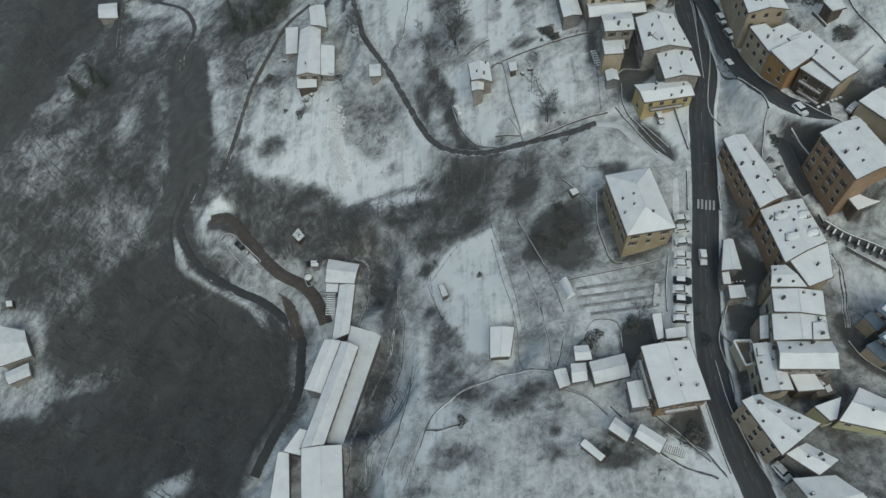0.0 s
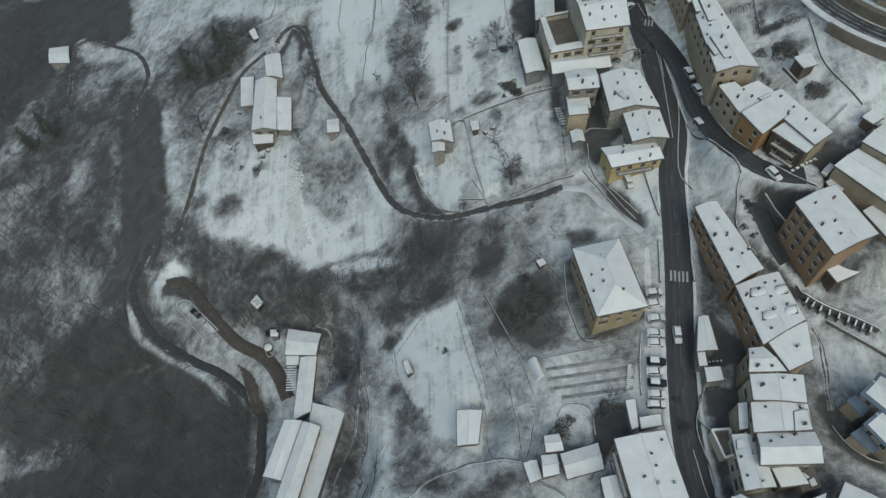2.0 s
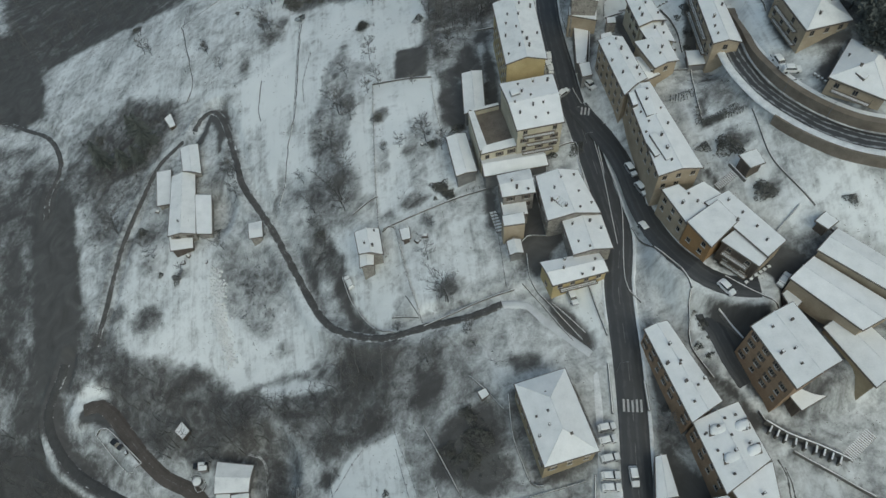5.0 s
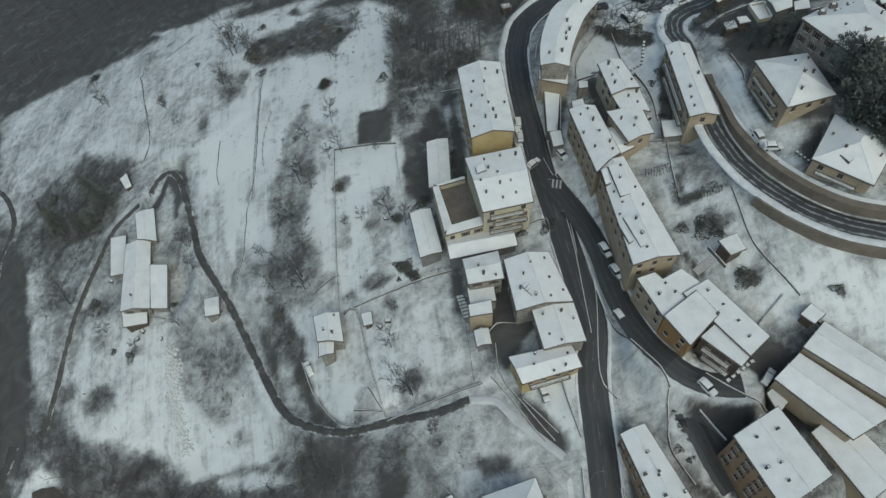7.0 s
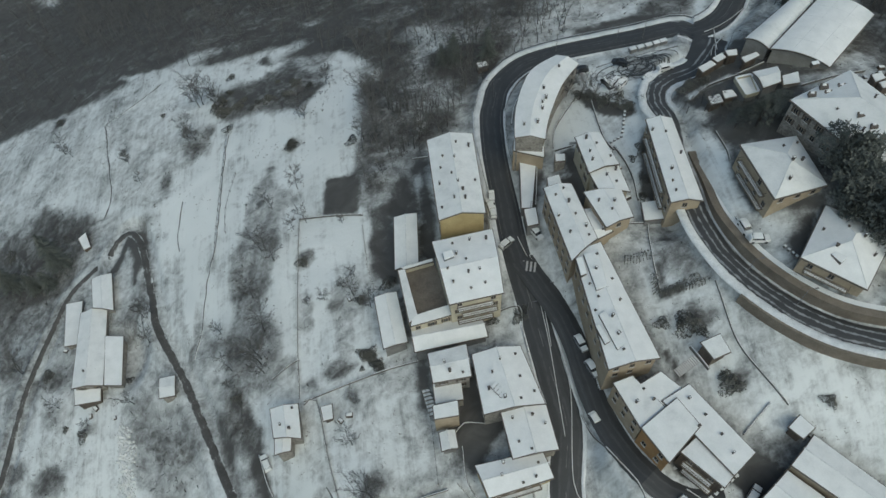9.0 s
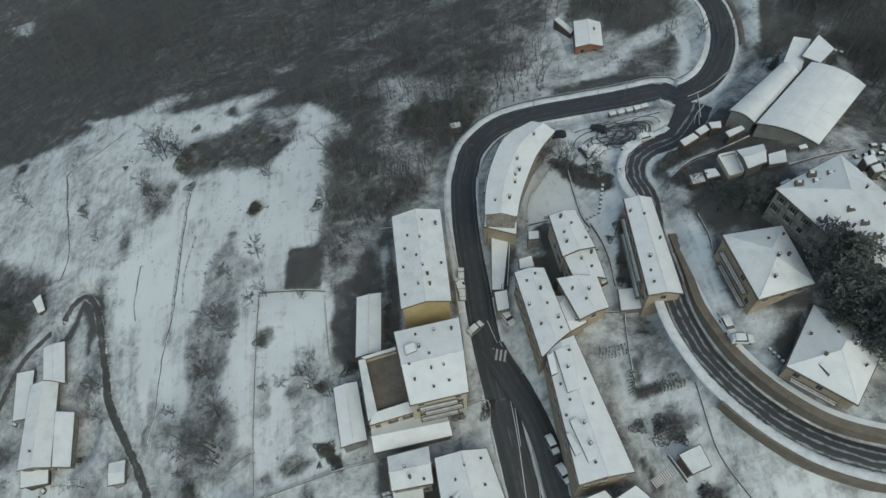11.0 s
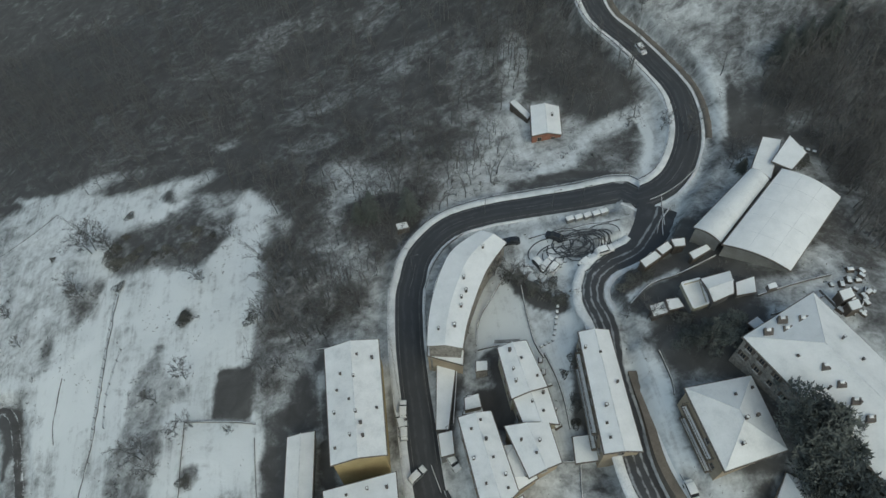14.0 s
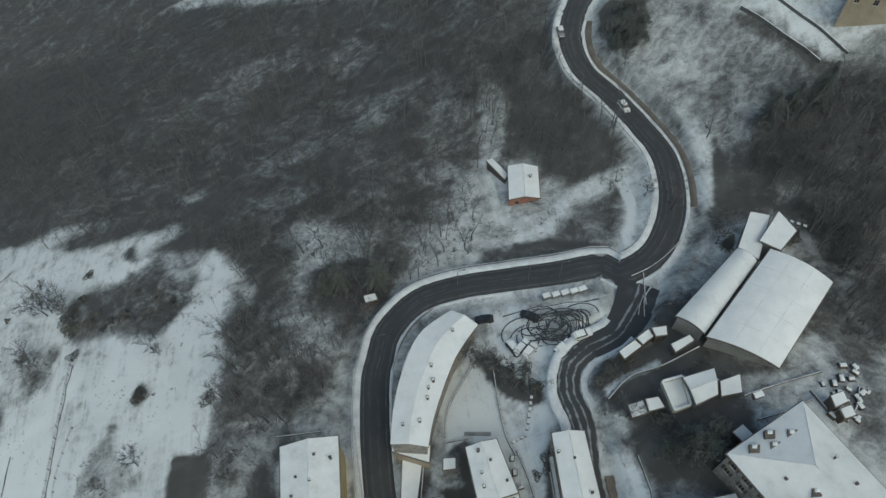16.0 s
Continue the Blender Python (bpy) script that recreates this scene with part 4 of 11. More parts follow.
area([(65.0, 133.3), (67.2, 133.0), (67.8, 126.7), (71.1, 118.5), (74.6, 117.2), (75.2, 114.1), (71.9, 114.2)], 0.75, 0.6)
area([(81.0, 116.6), (91.4, 118.1), (93.2, 114.3), (89.5, 110.9), (85.5, 108.9)], 0.02, 0.8)
area([(90.3, 120.9), (94.1, 120.3), (96.3, 117.1), (93.7, 114.6), (91.3, 118.5)], 0.05, 0.6)
area([(83.3, 109.4), (77.6, 111.7), (79.9, 108.2), (82.8, 103.8), (84.9, 96.8), (87.8, 89.7), (84.8, 91.4), (80.5, 99.8)], 0.05, 0.8)
area([(75.3, 111.2), (77.1, 111.0), (77.6, 104.1), (78.3, 98.5), (80.2, 93.1), (81.9, 90.2), (79.4, 90.4), (76.8, 94.7), (74.3, 103.0)], 0.72, 0.6)
area([(56.8, 76.8), (61.1, 77.5), (67.9, 78.8), (66.8, 73.9), (62.5, 68.2), (61.6, 59.9), (57.0, 59.8), (57.2, 67.5), (56.5, 72.4)], 0.03, 0.8)
area([(54.4, 67.7), (56.7, 67.6), (57.0, 62.7), (56.3, 59.4), (57.2, 50.3), (57.5, 46.9), (55.4, 47.1), (53.1, 56.2)], 0.1, 0.8)
area([(59.6, 73.3), (63.9, 74.1), (62.5, 68.2), (59.1, 68.5)], 0.45, 0.5)
area([(54.5, 63.0), (57.0, 63.0), (57.1, 60.4), (54.5, 60.1)], 0.6, 0.5)
area([(64.0, 52.1), (75.6, 51.6), (76.4, 47.7), (71.6, 45.8), (66.6, 46.2), (66.0, 48.5)], 0.05, 0.6)
area([(78.3, 65.6), (80.6, 65.5), (80.3, 59.6), (86.4, 52.4), (86.3, 50.2), (82.1, 52.2), (78.4, 56.9)], 0.12, 0.8)
area([(84.4, 82.6), (95.8, 76.5), (92.2, 65.8), (84.9, 66.4), (83.4, 72.6)], 0.68, 1.5)
area([(80.6, 90.3), (89.2, 90.8), (97.7, 83.6), (95.8, 76.5), (86.2, 82.4), (82.0, 85.3)], 0.55, 1.2)
area([(42.4, 47.1), (46.0, 46.0), (46.5, 43.1), (47.3, 38.5), (45.5, 36.6), (43.5, 40.1), (40.7, 43.7)], 0.05, 0.6)
area([(33.6, 66.9), (39.7, 67.3), (40.0, 61.3), (36.1, 60.0), (34.1, 56.4), (32.8, 60.5)], 0.02, 0.6)
area([(47.9, 47.6), (48.9, 46.4), (49.9, 32.8), (47.5, 33.0)], 0.85, 0.5)
area([(37.3, 42.8), (42.2, 39.1), (46.4, 33.1), (42.8, 33.4), (39.7, 37.1)], 0.7, 0.6)
area([(43.5, 119.8), (47.7, 116.4), (50.5, 111.4), (50.6, 108.0), (45.9, 112.3)], 0.1, 0.6)
area([(52.4, 121.2), (57.5, 122.8), (55.5, 108.5), (54.1, 109.8)], 0.8, 0.4)
area([(31.7, 154.7), (36.2, 153.4), (38.2, 137.3), (36.3, 125.7), (34.6, 126.0), (34.7, 138.3)], 0.6, 0.8)
area([(42.5, 148.7), (46.7, 146.9), (50.2, 134.8), (47.0, 132.5), (43.0, 129.0), (41.5, 140.4)], 0.03, 0.6)
area([(-3.0, 138.9), (-0.3, 131.4), (5.1, 124.8), (8.9, 123.1), (8.1, 121.4), (0.3, 126.8), (-3.6, 134.7)], 0.85, 0.5)
area([(-9.3, 152.5), (-4.1, 147.9), (-2.8, 132.6), (1.9, 125.1), (-2.9, 126.8), (-7.8, 136.7)], 0.25, 1.0)
area([(18.2, 139.5), (25.8, 138.8), (28.0, 130.7), (25.4, 125.0), (18.9, 125.5)], 0.45, 1.5)
area([(0.6, 162.5), (11.4, 158.2), (11.0, 151.1), (6.2, 152.6), (1.3, 158.9)], 0.45, 1.2)
area([(85.1, 152.3), (92.7, 152.2), (93.8, 144.9), (93.9, 141.4), (91.1, 142.4), (88.0, 142.4), (84.3, 148.8)], 0.6, 1.0)
area([(87.7, 146.2), (90.0, 148.2), (92.0, 148.0), (92.2, 144.9), (94.3, 142.9), (93.0, 141.7), (88.3, 143.7)], 0.05, 0.5)
area([(91.8, 134.1), (95.3, 133.5), (95.2, 131.3), (93.4, 130.1), (91.2, 131.0)], 0.08, 0.4)
area([(81.8, 156.5), (84.5, 153.9), (84.7, 142.4), (85.1, 137.5), (82.1, 136.2), (82.4, 145.7)], 0.45, 1.0)
area([(72.0, 141.3), (76.5, 140.3), (77.1, 138.2), (72.9, 138.4)], 0.05, 0.5)
area([(88.5, 164.7), (90.4, 165.3), (92.7, 152.2), (90.4, 151.9), (85.3, 152.8)], 0.25, 0.8)
area([(91.5, 191.1), (93.9, 192.8), (93.3, 179.5), (91.6, 175.1), (88.1, 177.3)], 0.15, 0.6)
area([(73.8, 199.9), (77.8, 198.9), (78.8, 192.0), (75.7, 187.8), (73.3, 192.0)], 0.25, 0.6)
area([(77.9, 191.5), (78.8, 187.0), (78.7, 181.7), (75.7, 179.8), (74.5, 185.7)], 0.02, 0.5)
area([(65.5, 201.3), (71.1, 197.2), (66.3, 182.3), (63.0, 179.1), (63.1, 186.2)], 0.3, 0.6)
area([(114.2, 192.9), (124.7, 186.7), (119.8, 176.4), (115.5, 178.0), (111.2, 182.6), (110.2, 188.8)], 0.12, 1.0)
area([(106.4, 178.8), (107.1, 174.7), (106.6, 162.3), (110.2, 162.5), (116.8, 161.2), (116.0, 159.0), (108.7, 161.0), (104.9, 161.8), (103.8, 171.6)], 0.15, 0.8)
area([(108.0, 156.0), (110.5, 154.8), (112.6, 157.9), (114.3, 158.4), (109.1, 150.2), (108.2, 150.6)], 0.08, 0.8)
area([(100.7, 164.6), (104.6, 162.7), (110.9, 158.7), (109.7, 155.2), (107.4, 154.2), (106.7, 148.8), (103.3, 153.3)], 0.6, 1.0)
area([(28.4, 189.0), (33.3, 187.5), (31.4, 171.2), (26.8, 174.0)], 0.2, 0.8)
area([(38.2, 186.0), (41.5, 184.1), (40.9, 174.9), (37.7, 176.5)], 0.15, 0.6)
area([(49.0, 158.9), (56.6, 158.1), (55.3, 148.7), (50.8, 151.4)], 0.62, 0.6)
area([(49.2, 160.2), (52.0, 161.0), (52.1, 158.0), (49.3, 156.7)], 0.05, 0.4)
area([(33.2, 153.6), (36.3, 152.8), (35.8, 140.5), (32.7, 141.2)], 0.2, 0.6)
area([(83.4, 212.6), (86.0, 213.1), (87.0, 209.4), (89.0, 205.4), (92.9, 202.3), (92.9, 200.1), (90.5, 199.7), (86.5, 204.9), (83.1, 208.6)], 0.08, 0.5)
area([(85.3, 218.3), (91.4, 214.8), (95.7, 210.4), (94.0, 206.4), (89.7, 208.3), (86.0, 213.1)], 0.85, 0.5)
area([(96.2, 221.0), (107.0, 217.6), (108.6, 214.5), (103.1, 212.9), (98.2, 212.7), (94.4, 214.4)], 0.5, 0.8)
area([(103.5, 214.2), (109.9, 214.8), (110.1, 212.4), (104.6, 210.2), (102.0, 209.8)], 0.85, 0.4)
area([(78.7, 211.3), (84.0, 212.4), (83.9, 201.6), (84.9, 195.7), (77.6, 197.1), (73.8, 195.7), (73.6, 199.8), (75.8, 206.1)], 0.86, 0.5)
area([(84.9, 203.3), (90.8, 198.8), (88.2, 193.1), (85.4, 192.9), (84.7, 197.2)], 0.66, 0.6)
area([(93.0, 203.7), (94.9, 202.1), (94.6, 196.7), (95.1, 194.2), (91.9, 194.3), (92.4, 198.2)], 0.88, 0.5)
area([(103.3, 196.3), (108.8, 199.8), (114.2, 199.8), (112.9, 195.1), (109.5, 193.0), (104.5, 193.6)], 0.08, 0.6)
area([(103.3, 198.6), (109.0, 200.5), (114.8, 201.2), (114.5, 199.2), (108.4, 198.8), (103.7, 196.4)], 0.8, 0.4)
area([(102.5, 201.7), (104.9, 201.3), (104.9, 198.2), (101.6, 197.4)], 0.3, 0.6)
area([(107.0, 191.9), (114.0, 191.2), (111.6, 182.5), (107.4, 181.6), (105.9, 185.9)], 0.1, 1.2)
area([(112.5, 198.2), (114.3, 197.5), (114.0, 191.2), (111.3, 192.2)], 0.15, 0.5)
area([(115.0, 200.3), (126.3, 202.0), (126.5, 197.9), (122.7, 194.5), (117.6, 197.7)], 0.03, 0.6)
area([(95.1, 265.5), (100.0, 263.2), (98.3, 255.9), (97.1, 245.1), (91.9, 238.5), (88.1, 240.1), (92.6, 253.8)], 0.72, 1.0)
area([(100.0, 248.3), (107.0, 247.5), (111.2, 252.3), (120.4, 254.3), (123.4, 254.9), (122.7, 248.6), (116.1, 245.2), (106.5, 240.8), (99.2, 239.7), (93.6, 239.8)], 0.66, 1.0)
area([(112.8, 248.0), (122.4, 247.6), (120.6, 238.4), (116.4, 233.9), (108.0, 236.8), (108.2, 242.2)], 0.3, 2.0)
area([(88.5, 242.0), (101.7, 238.6), (110.3, 235.6), (115.8, 232.2), (109.0, 231.8), (96.5, 234.9), (87.3, 236.7)], 0.2, 0.8)
area([(124.6, 254.2), (128.9, 255.2), (132.8, 250.8), (132.2, 241.2), (129.1, 234.6), (121.6, 230.4), (119.0, 230.4), (123.6, 241.3)], 0.6, 0.8)
area([(124.0, 252.4), (126.0, 250.1), (125.4, 242.6), (121.9, 233.1), (119.6, 230.2), (119.1, 232.5), (123.1, 241.6)], 0.85, 0.4)
area([(122.5, 279.3), (127.7, 275.9), (133.5, 256.9), (133.5, 248.6), (131.4, 251.0), (127.5, 265.2), (121.9, 275.8)], 0.5, 0.8)
area([(98.7, 298.1), (104.6, 294.1), (103.6, 278.6), (99.1, 269.4), (94.4, 269.3), (96.0, 284.9)], 0.55, 1.0)
area([(106.7, 292.7), (122.5, 279.3), (124.3, 262.8), (119.7, 256.8), (108.9, 260.0), (110.7, 272.6), (104.2, 278.2)], 0.15, 1.5)
area([(141.9, 269.0), (144.4, 261.8), (145.7, 249.9), (141.9, 244.5), (140.3, 235.5), (137.8, 235.1), (141.3, 249.5), (141.4, 260.3)], 0.66, 0.6)
area([(40.5, 215.1), (43.1, 212.9), (41.2, 203.2), (38.5, 201.1)], 0.1, 0.8)
area([(54.1, 193.2), (57.4, 191.3), (58.1, 179.3), (54.2, 180.0), (53.1, 185.0)], 0.35, 0.8)
area([(69.3, 190.7), (75.0, 190.1), (75.6, 187.4), (76.1, 179.1), (71.7, 179.2), (71.6, 187.5)], 0.03, 0.5)
area([(68.8, 194.6), (74.7, 194.0), (75.6, 187.4), (70.2, 189.2)], 0.55, 0.6)
area([(-232.4, 384.6), (-185.4, 356.3), (-142.7, 297.7), (-135.8, 265.1), (-143.8, 261.9), (-167.4, 277.7), (-189.0, 284.1)], 0.08, 3)
area([(-161.6, 497.9), (-43.3, 421.3), (-27.1, 367.4), (-47.2, 324.9), (-85.1, 331.6), (-104.8, 337.9)], 0.12, 3)
area([(-47.1, 158.6), (-43.2, 156.8), (-42.0, 147.1), (-38.9, 136.2), (-36.0, 125.7), (-38.6, 124.0), (-41.8, 132.1), (-44.5, 142.7), (-47.1, 152.2)], 0.98, 0.5)
area([(-93.4, 130.3), (-90.4, 134.7), (-86.6, 133.3), (-80.6, 130.5), (-81.3, 127.6), (-88.1, 131.5), (-90.9, 129.6), (-92.2, 125.4)], 0.75, 0.5)
area([(-103.9, 127.0), (-101.3, 125.1), (-96.1, 114.7), (-86.8, 107.5), (-74.9, 100.8), (-66.9, 94.8), (-63.0, 88.2), (-65.9, 89.5), (-72.7, 97.3), (-84.8, 104.1), (-98.7, 112.9), (-103.7, 119.8)], 0.6, 0.7)
area([(-87.3, 124.2), (-73.0, 112.7), (-65.1, 103.4), (-54.8, 93.1), (-55.1, 87.0), (-59.4, 89.1), (-65.8, 97.9), (-75.9, 106.2), (-85.9, 115.8), (-89.3, 121.4)], 0.5, 0.8)
area([(-149.5, 156.0), (-133.0, 155.1), (-117.5, 139.0), (-124.0, 126.5), (-136.4, 122.3), (-145.2, 128.0)], 0.4, 4)
area([(-8.3, 226.3), (3.2, 219.0), (0.2, 189.9), (-6.1, 166.4), (-9.7, 162.5), (-11.0, 178.7), (-8.6, 199.6)], 0.45, 2)
area([(-26.1, 237.7), (-16.5, 231.5), (-20.3, 192.4), (-24.2, 175.4), (-28.2, 187.7)], 0.85, 1)
area([(-41.8, 221.4), (-32.6, 208.4), (-27.1, 180.9), (-24.7, 166.9), (-30.2, 174.5), (-36.9, 197.8)], 0.7, 1)
area([(-17.3, 155.6), (-12.9, 149.8), (-11.0, 137.7), (-9.3, 131.2), (-12.5, 133.9), (-15.9, 144.6)], 0.25, 1)
area([(-41.7, 157.8), (-28.3, 158.3), (-22.6, 153.7), (-17.4, 137.3), (-19.7, 134.4), (-30.5, 136.7), (-39.7, 146.4)], 0.55, 2)
area([(-7.4, 274.7), (-4.1, 277.6), (0.4, 262.9), (-3.0, 261.8)], 0.2, 0.8)
area([(16.0, 208.4), (23.9, 206.7), (23.8, 199.8), (23.1, 195.7), (16.9, 197.4)], 0.1, 0.5)
area([(25.7, 194.3), (31.7, 194.9), (33.3, 200.3), (38.7, 201.1), (38.4, 187.7), (31.4, 188.0), (29.6, 176.8), (25.7, 174.1)], 0.22, 0.8)
area([(23.0, 195.0), (25.7, 194.7), (26.0, 188.0), (24.7, 180.5), (23.8, 183.3)], 0.8, 0.5)
area([(87.6, 306.2), (98.3, 297.2), (95.0, 273.5), (89.1, 268.4), (84.5, 279.1)], 0.3, 2)
area([(86.3, 168.9), (95.4, 167.6), (94.0, 161.0), (94.3, 152.4), (87.5, 151.3), (84.6, 153.1), (84.9, 160.1)], 0.5, 0.8)
area([(89.0, 168.5), (93.7, 168.0), (92.7, 163.2), (89.0, 163.6)], 0.15, 0.8)
area([(84.6, 157.1), (91.5, 152.2), (92.5, 149.1), (85.1, 149.0), (83.3, 153.5)], 0.2, 1)
area([(82.2, 169.8), (86.3, 168.9), (85.0, 162.3), (80.8, 164.1)], 0.75, 0.5)
area([(106.6, 192.5), (112.2, 193.1), (122.7, 192.2), (117.0, 179.5), (107.2, 179.4), (104.9, 184.5)], 0.12, 1.2)
# left meadow: cover lowered so that it also paints the dimming towards the view's edge
area([(-138.2, 300.8), (-95.3, 297.5), (-66.0, 289.4), (-47.4, 282.6), (-30.5, 274.7), (-28.3, 244.9), (-37.6, 224.9), (-48.6, 228.7), (-73.7, 245.1), (-99.3, 246.1), (-118.5, 248.0)], 0.64, 2)
area([(-20.1, 245.5), (-8.1, 245.9), (8.9, 234.5), (14.8, 246.8), (26.1, 250.3), (32.3, 246.9), (26.2, 228.3), (22.8, 207.2), (16.2, 207.8), (14.7, 197.7), (2.7, 210.1), (-0.5, 223.5), (-8.0, 207.0), (-13.7, 191.9), (-19.3, 185.5)], 0.83, 1.5)
area([(-65.5, 300.9), (-31.4, 284.7), (-13.3, 275.4), (11.3, 261.9), (11.3, 256.8), (-4.7, 266.1), (-19.3, 267.9), (-25.1, 260.8), (-46.9, 278.5)], 0.72, 1.2)
area([(26.9, 236.7), (35.9, 238.4), (45.3, 230.9), (42.1, 208.7), (31.7, 201.3), (24.1, 204.2), (26.6, 222.6)], 0.4, 2.0)
area([(15.4, 208.2), (24.2, 205.3), (23.2, 194.2), (14.6, 196.7)], 0.14, 0.5)
area([(-4.3, 216.3), (4.4, 209.2), (2.1, 193.7), (-1.9, 181.0), (-7.3, 174.9), (-10.6, 178.0), (-8.3, 193.1)], 0.46, 1.8)
area([(-10.7, 176.3), (0.9, 172.8), (1.4, 156.8), (-6.8, 154.3), (-13.0, 162.9)], 0.42, 1.8)
area([(8.1, 197.9), (21.5, 193.3), (21.7, 179.4), (21.6, 164.4), (25.1, 152.7), (11.5, 151.4), (5.6, 152.3)], 0.8, 0.8)
area([(21.2, 193.4), (23.3, 192.6), (23.7, 184.2), (22.3, 177.4), (21.5, 185.1)], 0.95, 0.4)
area([(16.6, 181.5), (21.7, 179.4), (21.9, 167.6), (19.2, 156.1), (15.2, 159.0), (15.5, 170.0)], 0.6, 0.7)
area([(20.8, 157.3), (23.8, 156.6), (26.0, 152.1), (24.9, 151.3), (21.6, 155.3)], 0.1, 0.4)
patch(9.3, 185.0, 2.2, 2.1, 0.25)
patch(8.5, 167.6, 2.2, 2.2, 0.3)
patch(15.5, 170.3, 2.2, 1.6, 0.3)
patch(22.8, 169.3, 1.2, 1.6, 0.08)
patch(14.8, 154.5, 3.1, 2.4, 0.35)
patch(8.7, 153.2, 2.2, 1.5, 0.3)
patch(18.3, 148.3, 1.7, 2.0, 0.25)
patch(-27.1, 240.2, 2.4, 3.3, 0.3)
patch(-36.0, 232.5, 2.3, 4.0, 0.35)
patch(-54.2, 252.2, 2.6, 4.7, 0.4)
patch(5.9, 225.6, 2.0, 2.6, 0.3)
patch(-22.1, 245.2, 1.9, 3.6, 0.25)
patch(-91.4, 291.3, 2.6, 3.0, 0.2)
patch(-43.0, 219.6, 5.1, 3.6, 0.35)
patch(-18.3, 195.4, 1.5, 2.6, 0.45)
patch(-43.3, 192.6, 5.1, 4.1, 0.4)
patch(-41.7, 164.2, 3.5, 3.7, 0.4)
patch(-80.1, 183.6, 3.0, 4.8, 0.4)
patch(-68.5, 169.2, 3.3, 3.9, 0.4)
patch(-13.7, 151.1, 2.4, 3.7, 0.25)
patch(-9.5, 186.4, 3.4, 5.3, 0.45)
area([(-126.2, 296.9), (-112.6, 296.8), (-109.9, 292.4), (-117.9, 289.6)], 0.6, 0.6)
# dark ground among the conifers, their soft shade painted as low cover
area([(-91.7, 234.4), (-86.4, 246.9), (-71.6, 231.3), (-65.8, 212.6), (-69.7, 203.2), (-79.1, 203.5), (-89.1, 207.8)], 0.3, 1.5)
area([(-89.1, 207.8), (-77.3, 206.9), (-67.9, 206.5), (-66.8, 200.6), (-76.8, 190.1), (-87.1, 190.4)], 0.5, 1)
area([(-38.0, 166.2), (-23.7, 157.8), (-20.3, 147.3), (-28.1, 139.1), (-40.1, 145.4), (-45.4, 155.9)], 0.5, 2)
area([(-3.7, 153.1), (11.4, 150.0), (10.0, 136.8), (-1.7, 138.3)], 0.7, 1)
area([(10.5, 142.0), (19.3, 144.5), (32.9, 146.1), (33.1, 130.1), (24.8, 126.0), (14.2, 125.6)], 0.72, 1)
area([(72.0, 115.6), (74.5, 112.9), (78.6, 108.3), (81.6, 104.3), (84.0, 96.7), (85.0, 89.9), (82.5, 91.5), (78.7, 98.2), (75.5, 105.1), (73.2, 111.1)], 0.04, 0.6)
area([(74.5, 112.9), (77.5, 113.0), (79.6, 109.1), (82.3, 104.6), (85.5, 98.2), (89.5, 93.9), (85.0, 89.9), (82.0, 93.9), (80.1, 101.1), (77.3, 108.3)], 0.16, 0.7)
area([(85.0, 89.9), (90.3, 92.6), (91.9, 90.1), (89.1, 88.2), (86.6, 87.4)], 0.3, 0.7)
area([(93.4, 109.8), (99.0, 111.6), (101.5, 107.7), (97.9, 104.3), (93.8, 106.2)], 0.3, 0.7)
area([(62.9, 105.8), (68.7, 102.1), (67.5, 94.8), (62.4, 93.2), (60.7, 98.5)], 0.1, 0.7)
area([(74.7, 100.8), (76.1, 96.9), (78.1, 90.7), (76.0, 91.2), (74.5, 96.3)], 0.65, 0.5)
area([(74.1, 131.6), (77.8, 129.0), (79.6, 122.4), (78.4, 115.8), (73.1, 114.8), (72.5, 122.8)], 0.55, 0.8)
area([(132.7, 305.7), (159.6, 283.7), (160.2, 273.4), (169.7, 258.8), (166.9, 253.2), (156.5, 252.7), (147.4, 246.4), (144.5, 256.1), (138.4, 268.9), (130.6, 285.0)], 0.43, 2.5)
area([(132.9, 300.4), (135.8, 301.9), (142.7, 296.4), (140.4, 287.4), (137.3, 285.4), (133.4, 289.0), (131.9, 294.5)], 0.04, 0.6)
area([(158.5, 279.6), (162.7, 278.0), (166.8, 267.8), (171.0, 259.5), (168.7, 259.3), (164.5, 267.8), (158.8, 276.8)], 0.2, 0.8)
area([(165.4, 279.3), (169.3, 276.7), (173.3, 263.7), (174.3, 259.7), (171.3, 260.7), (167.5, 270.4)], 0.7, 0.6)
area([(143.0, 255.2), (145.6, 253.8), (142.1, 240.4), (138.3, 237.6)], 0.72, 0.6)
area([(146.1, 252.8), (146.3, 245.2), (143.1, 236.6), (141.3, 237.3)], 0.15, 0.6)
area([(57.2, 238.1), (65.5, 239.0), (67.4, 231.1), (60.2, 224.0), (55.5, 214.4), (53.4, 220.7)], 0.35, 1.2)
area([(49.2, 247.9), (60.7, 247.7), (68.3, 239.9), (66.5, 235.4), (59.3, 231.2), (51.6, 236.6)], 0.1, 1.2)
area([(77.4, 245.9), (87.9, 250.0), (96.9, 246.5), (92.5, 238.7), (81.4, 236.7)], 0.5, 1.2)
area([(88.9, 240.9), (100.6, 239.4), (108.3, 239.1), (107.1, 234.8), (94.0, 234.2), (89.0, 235.0)], 0.2, 0.8)
area([(82.8, 213.0), (85.5, 212.0), (87.8, 206.5), (93.4, 202.0), (92.7, 199.2), (87.0, 202.9), (83.5, 207.9)], 0.08, 0.5)
area([(91.3, 211.9), (94.9, 207.9), (92.6, 201.0), (90.6, 204.2)], 0.6, 0.5)
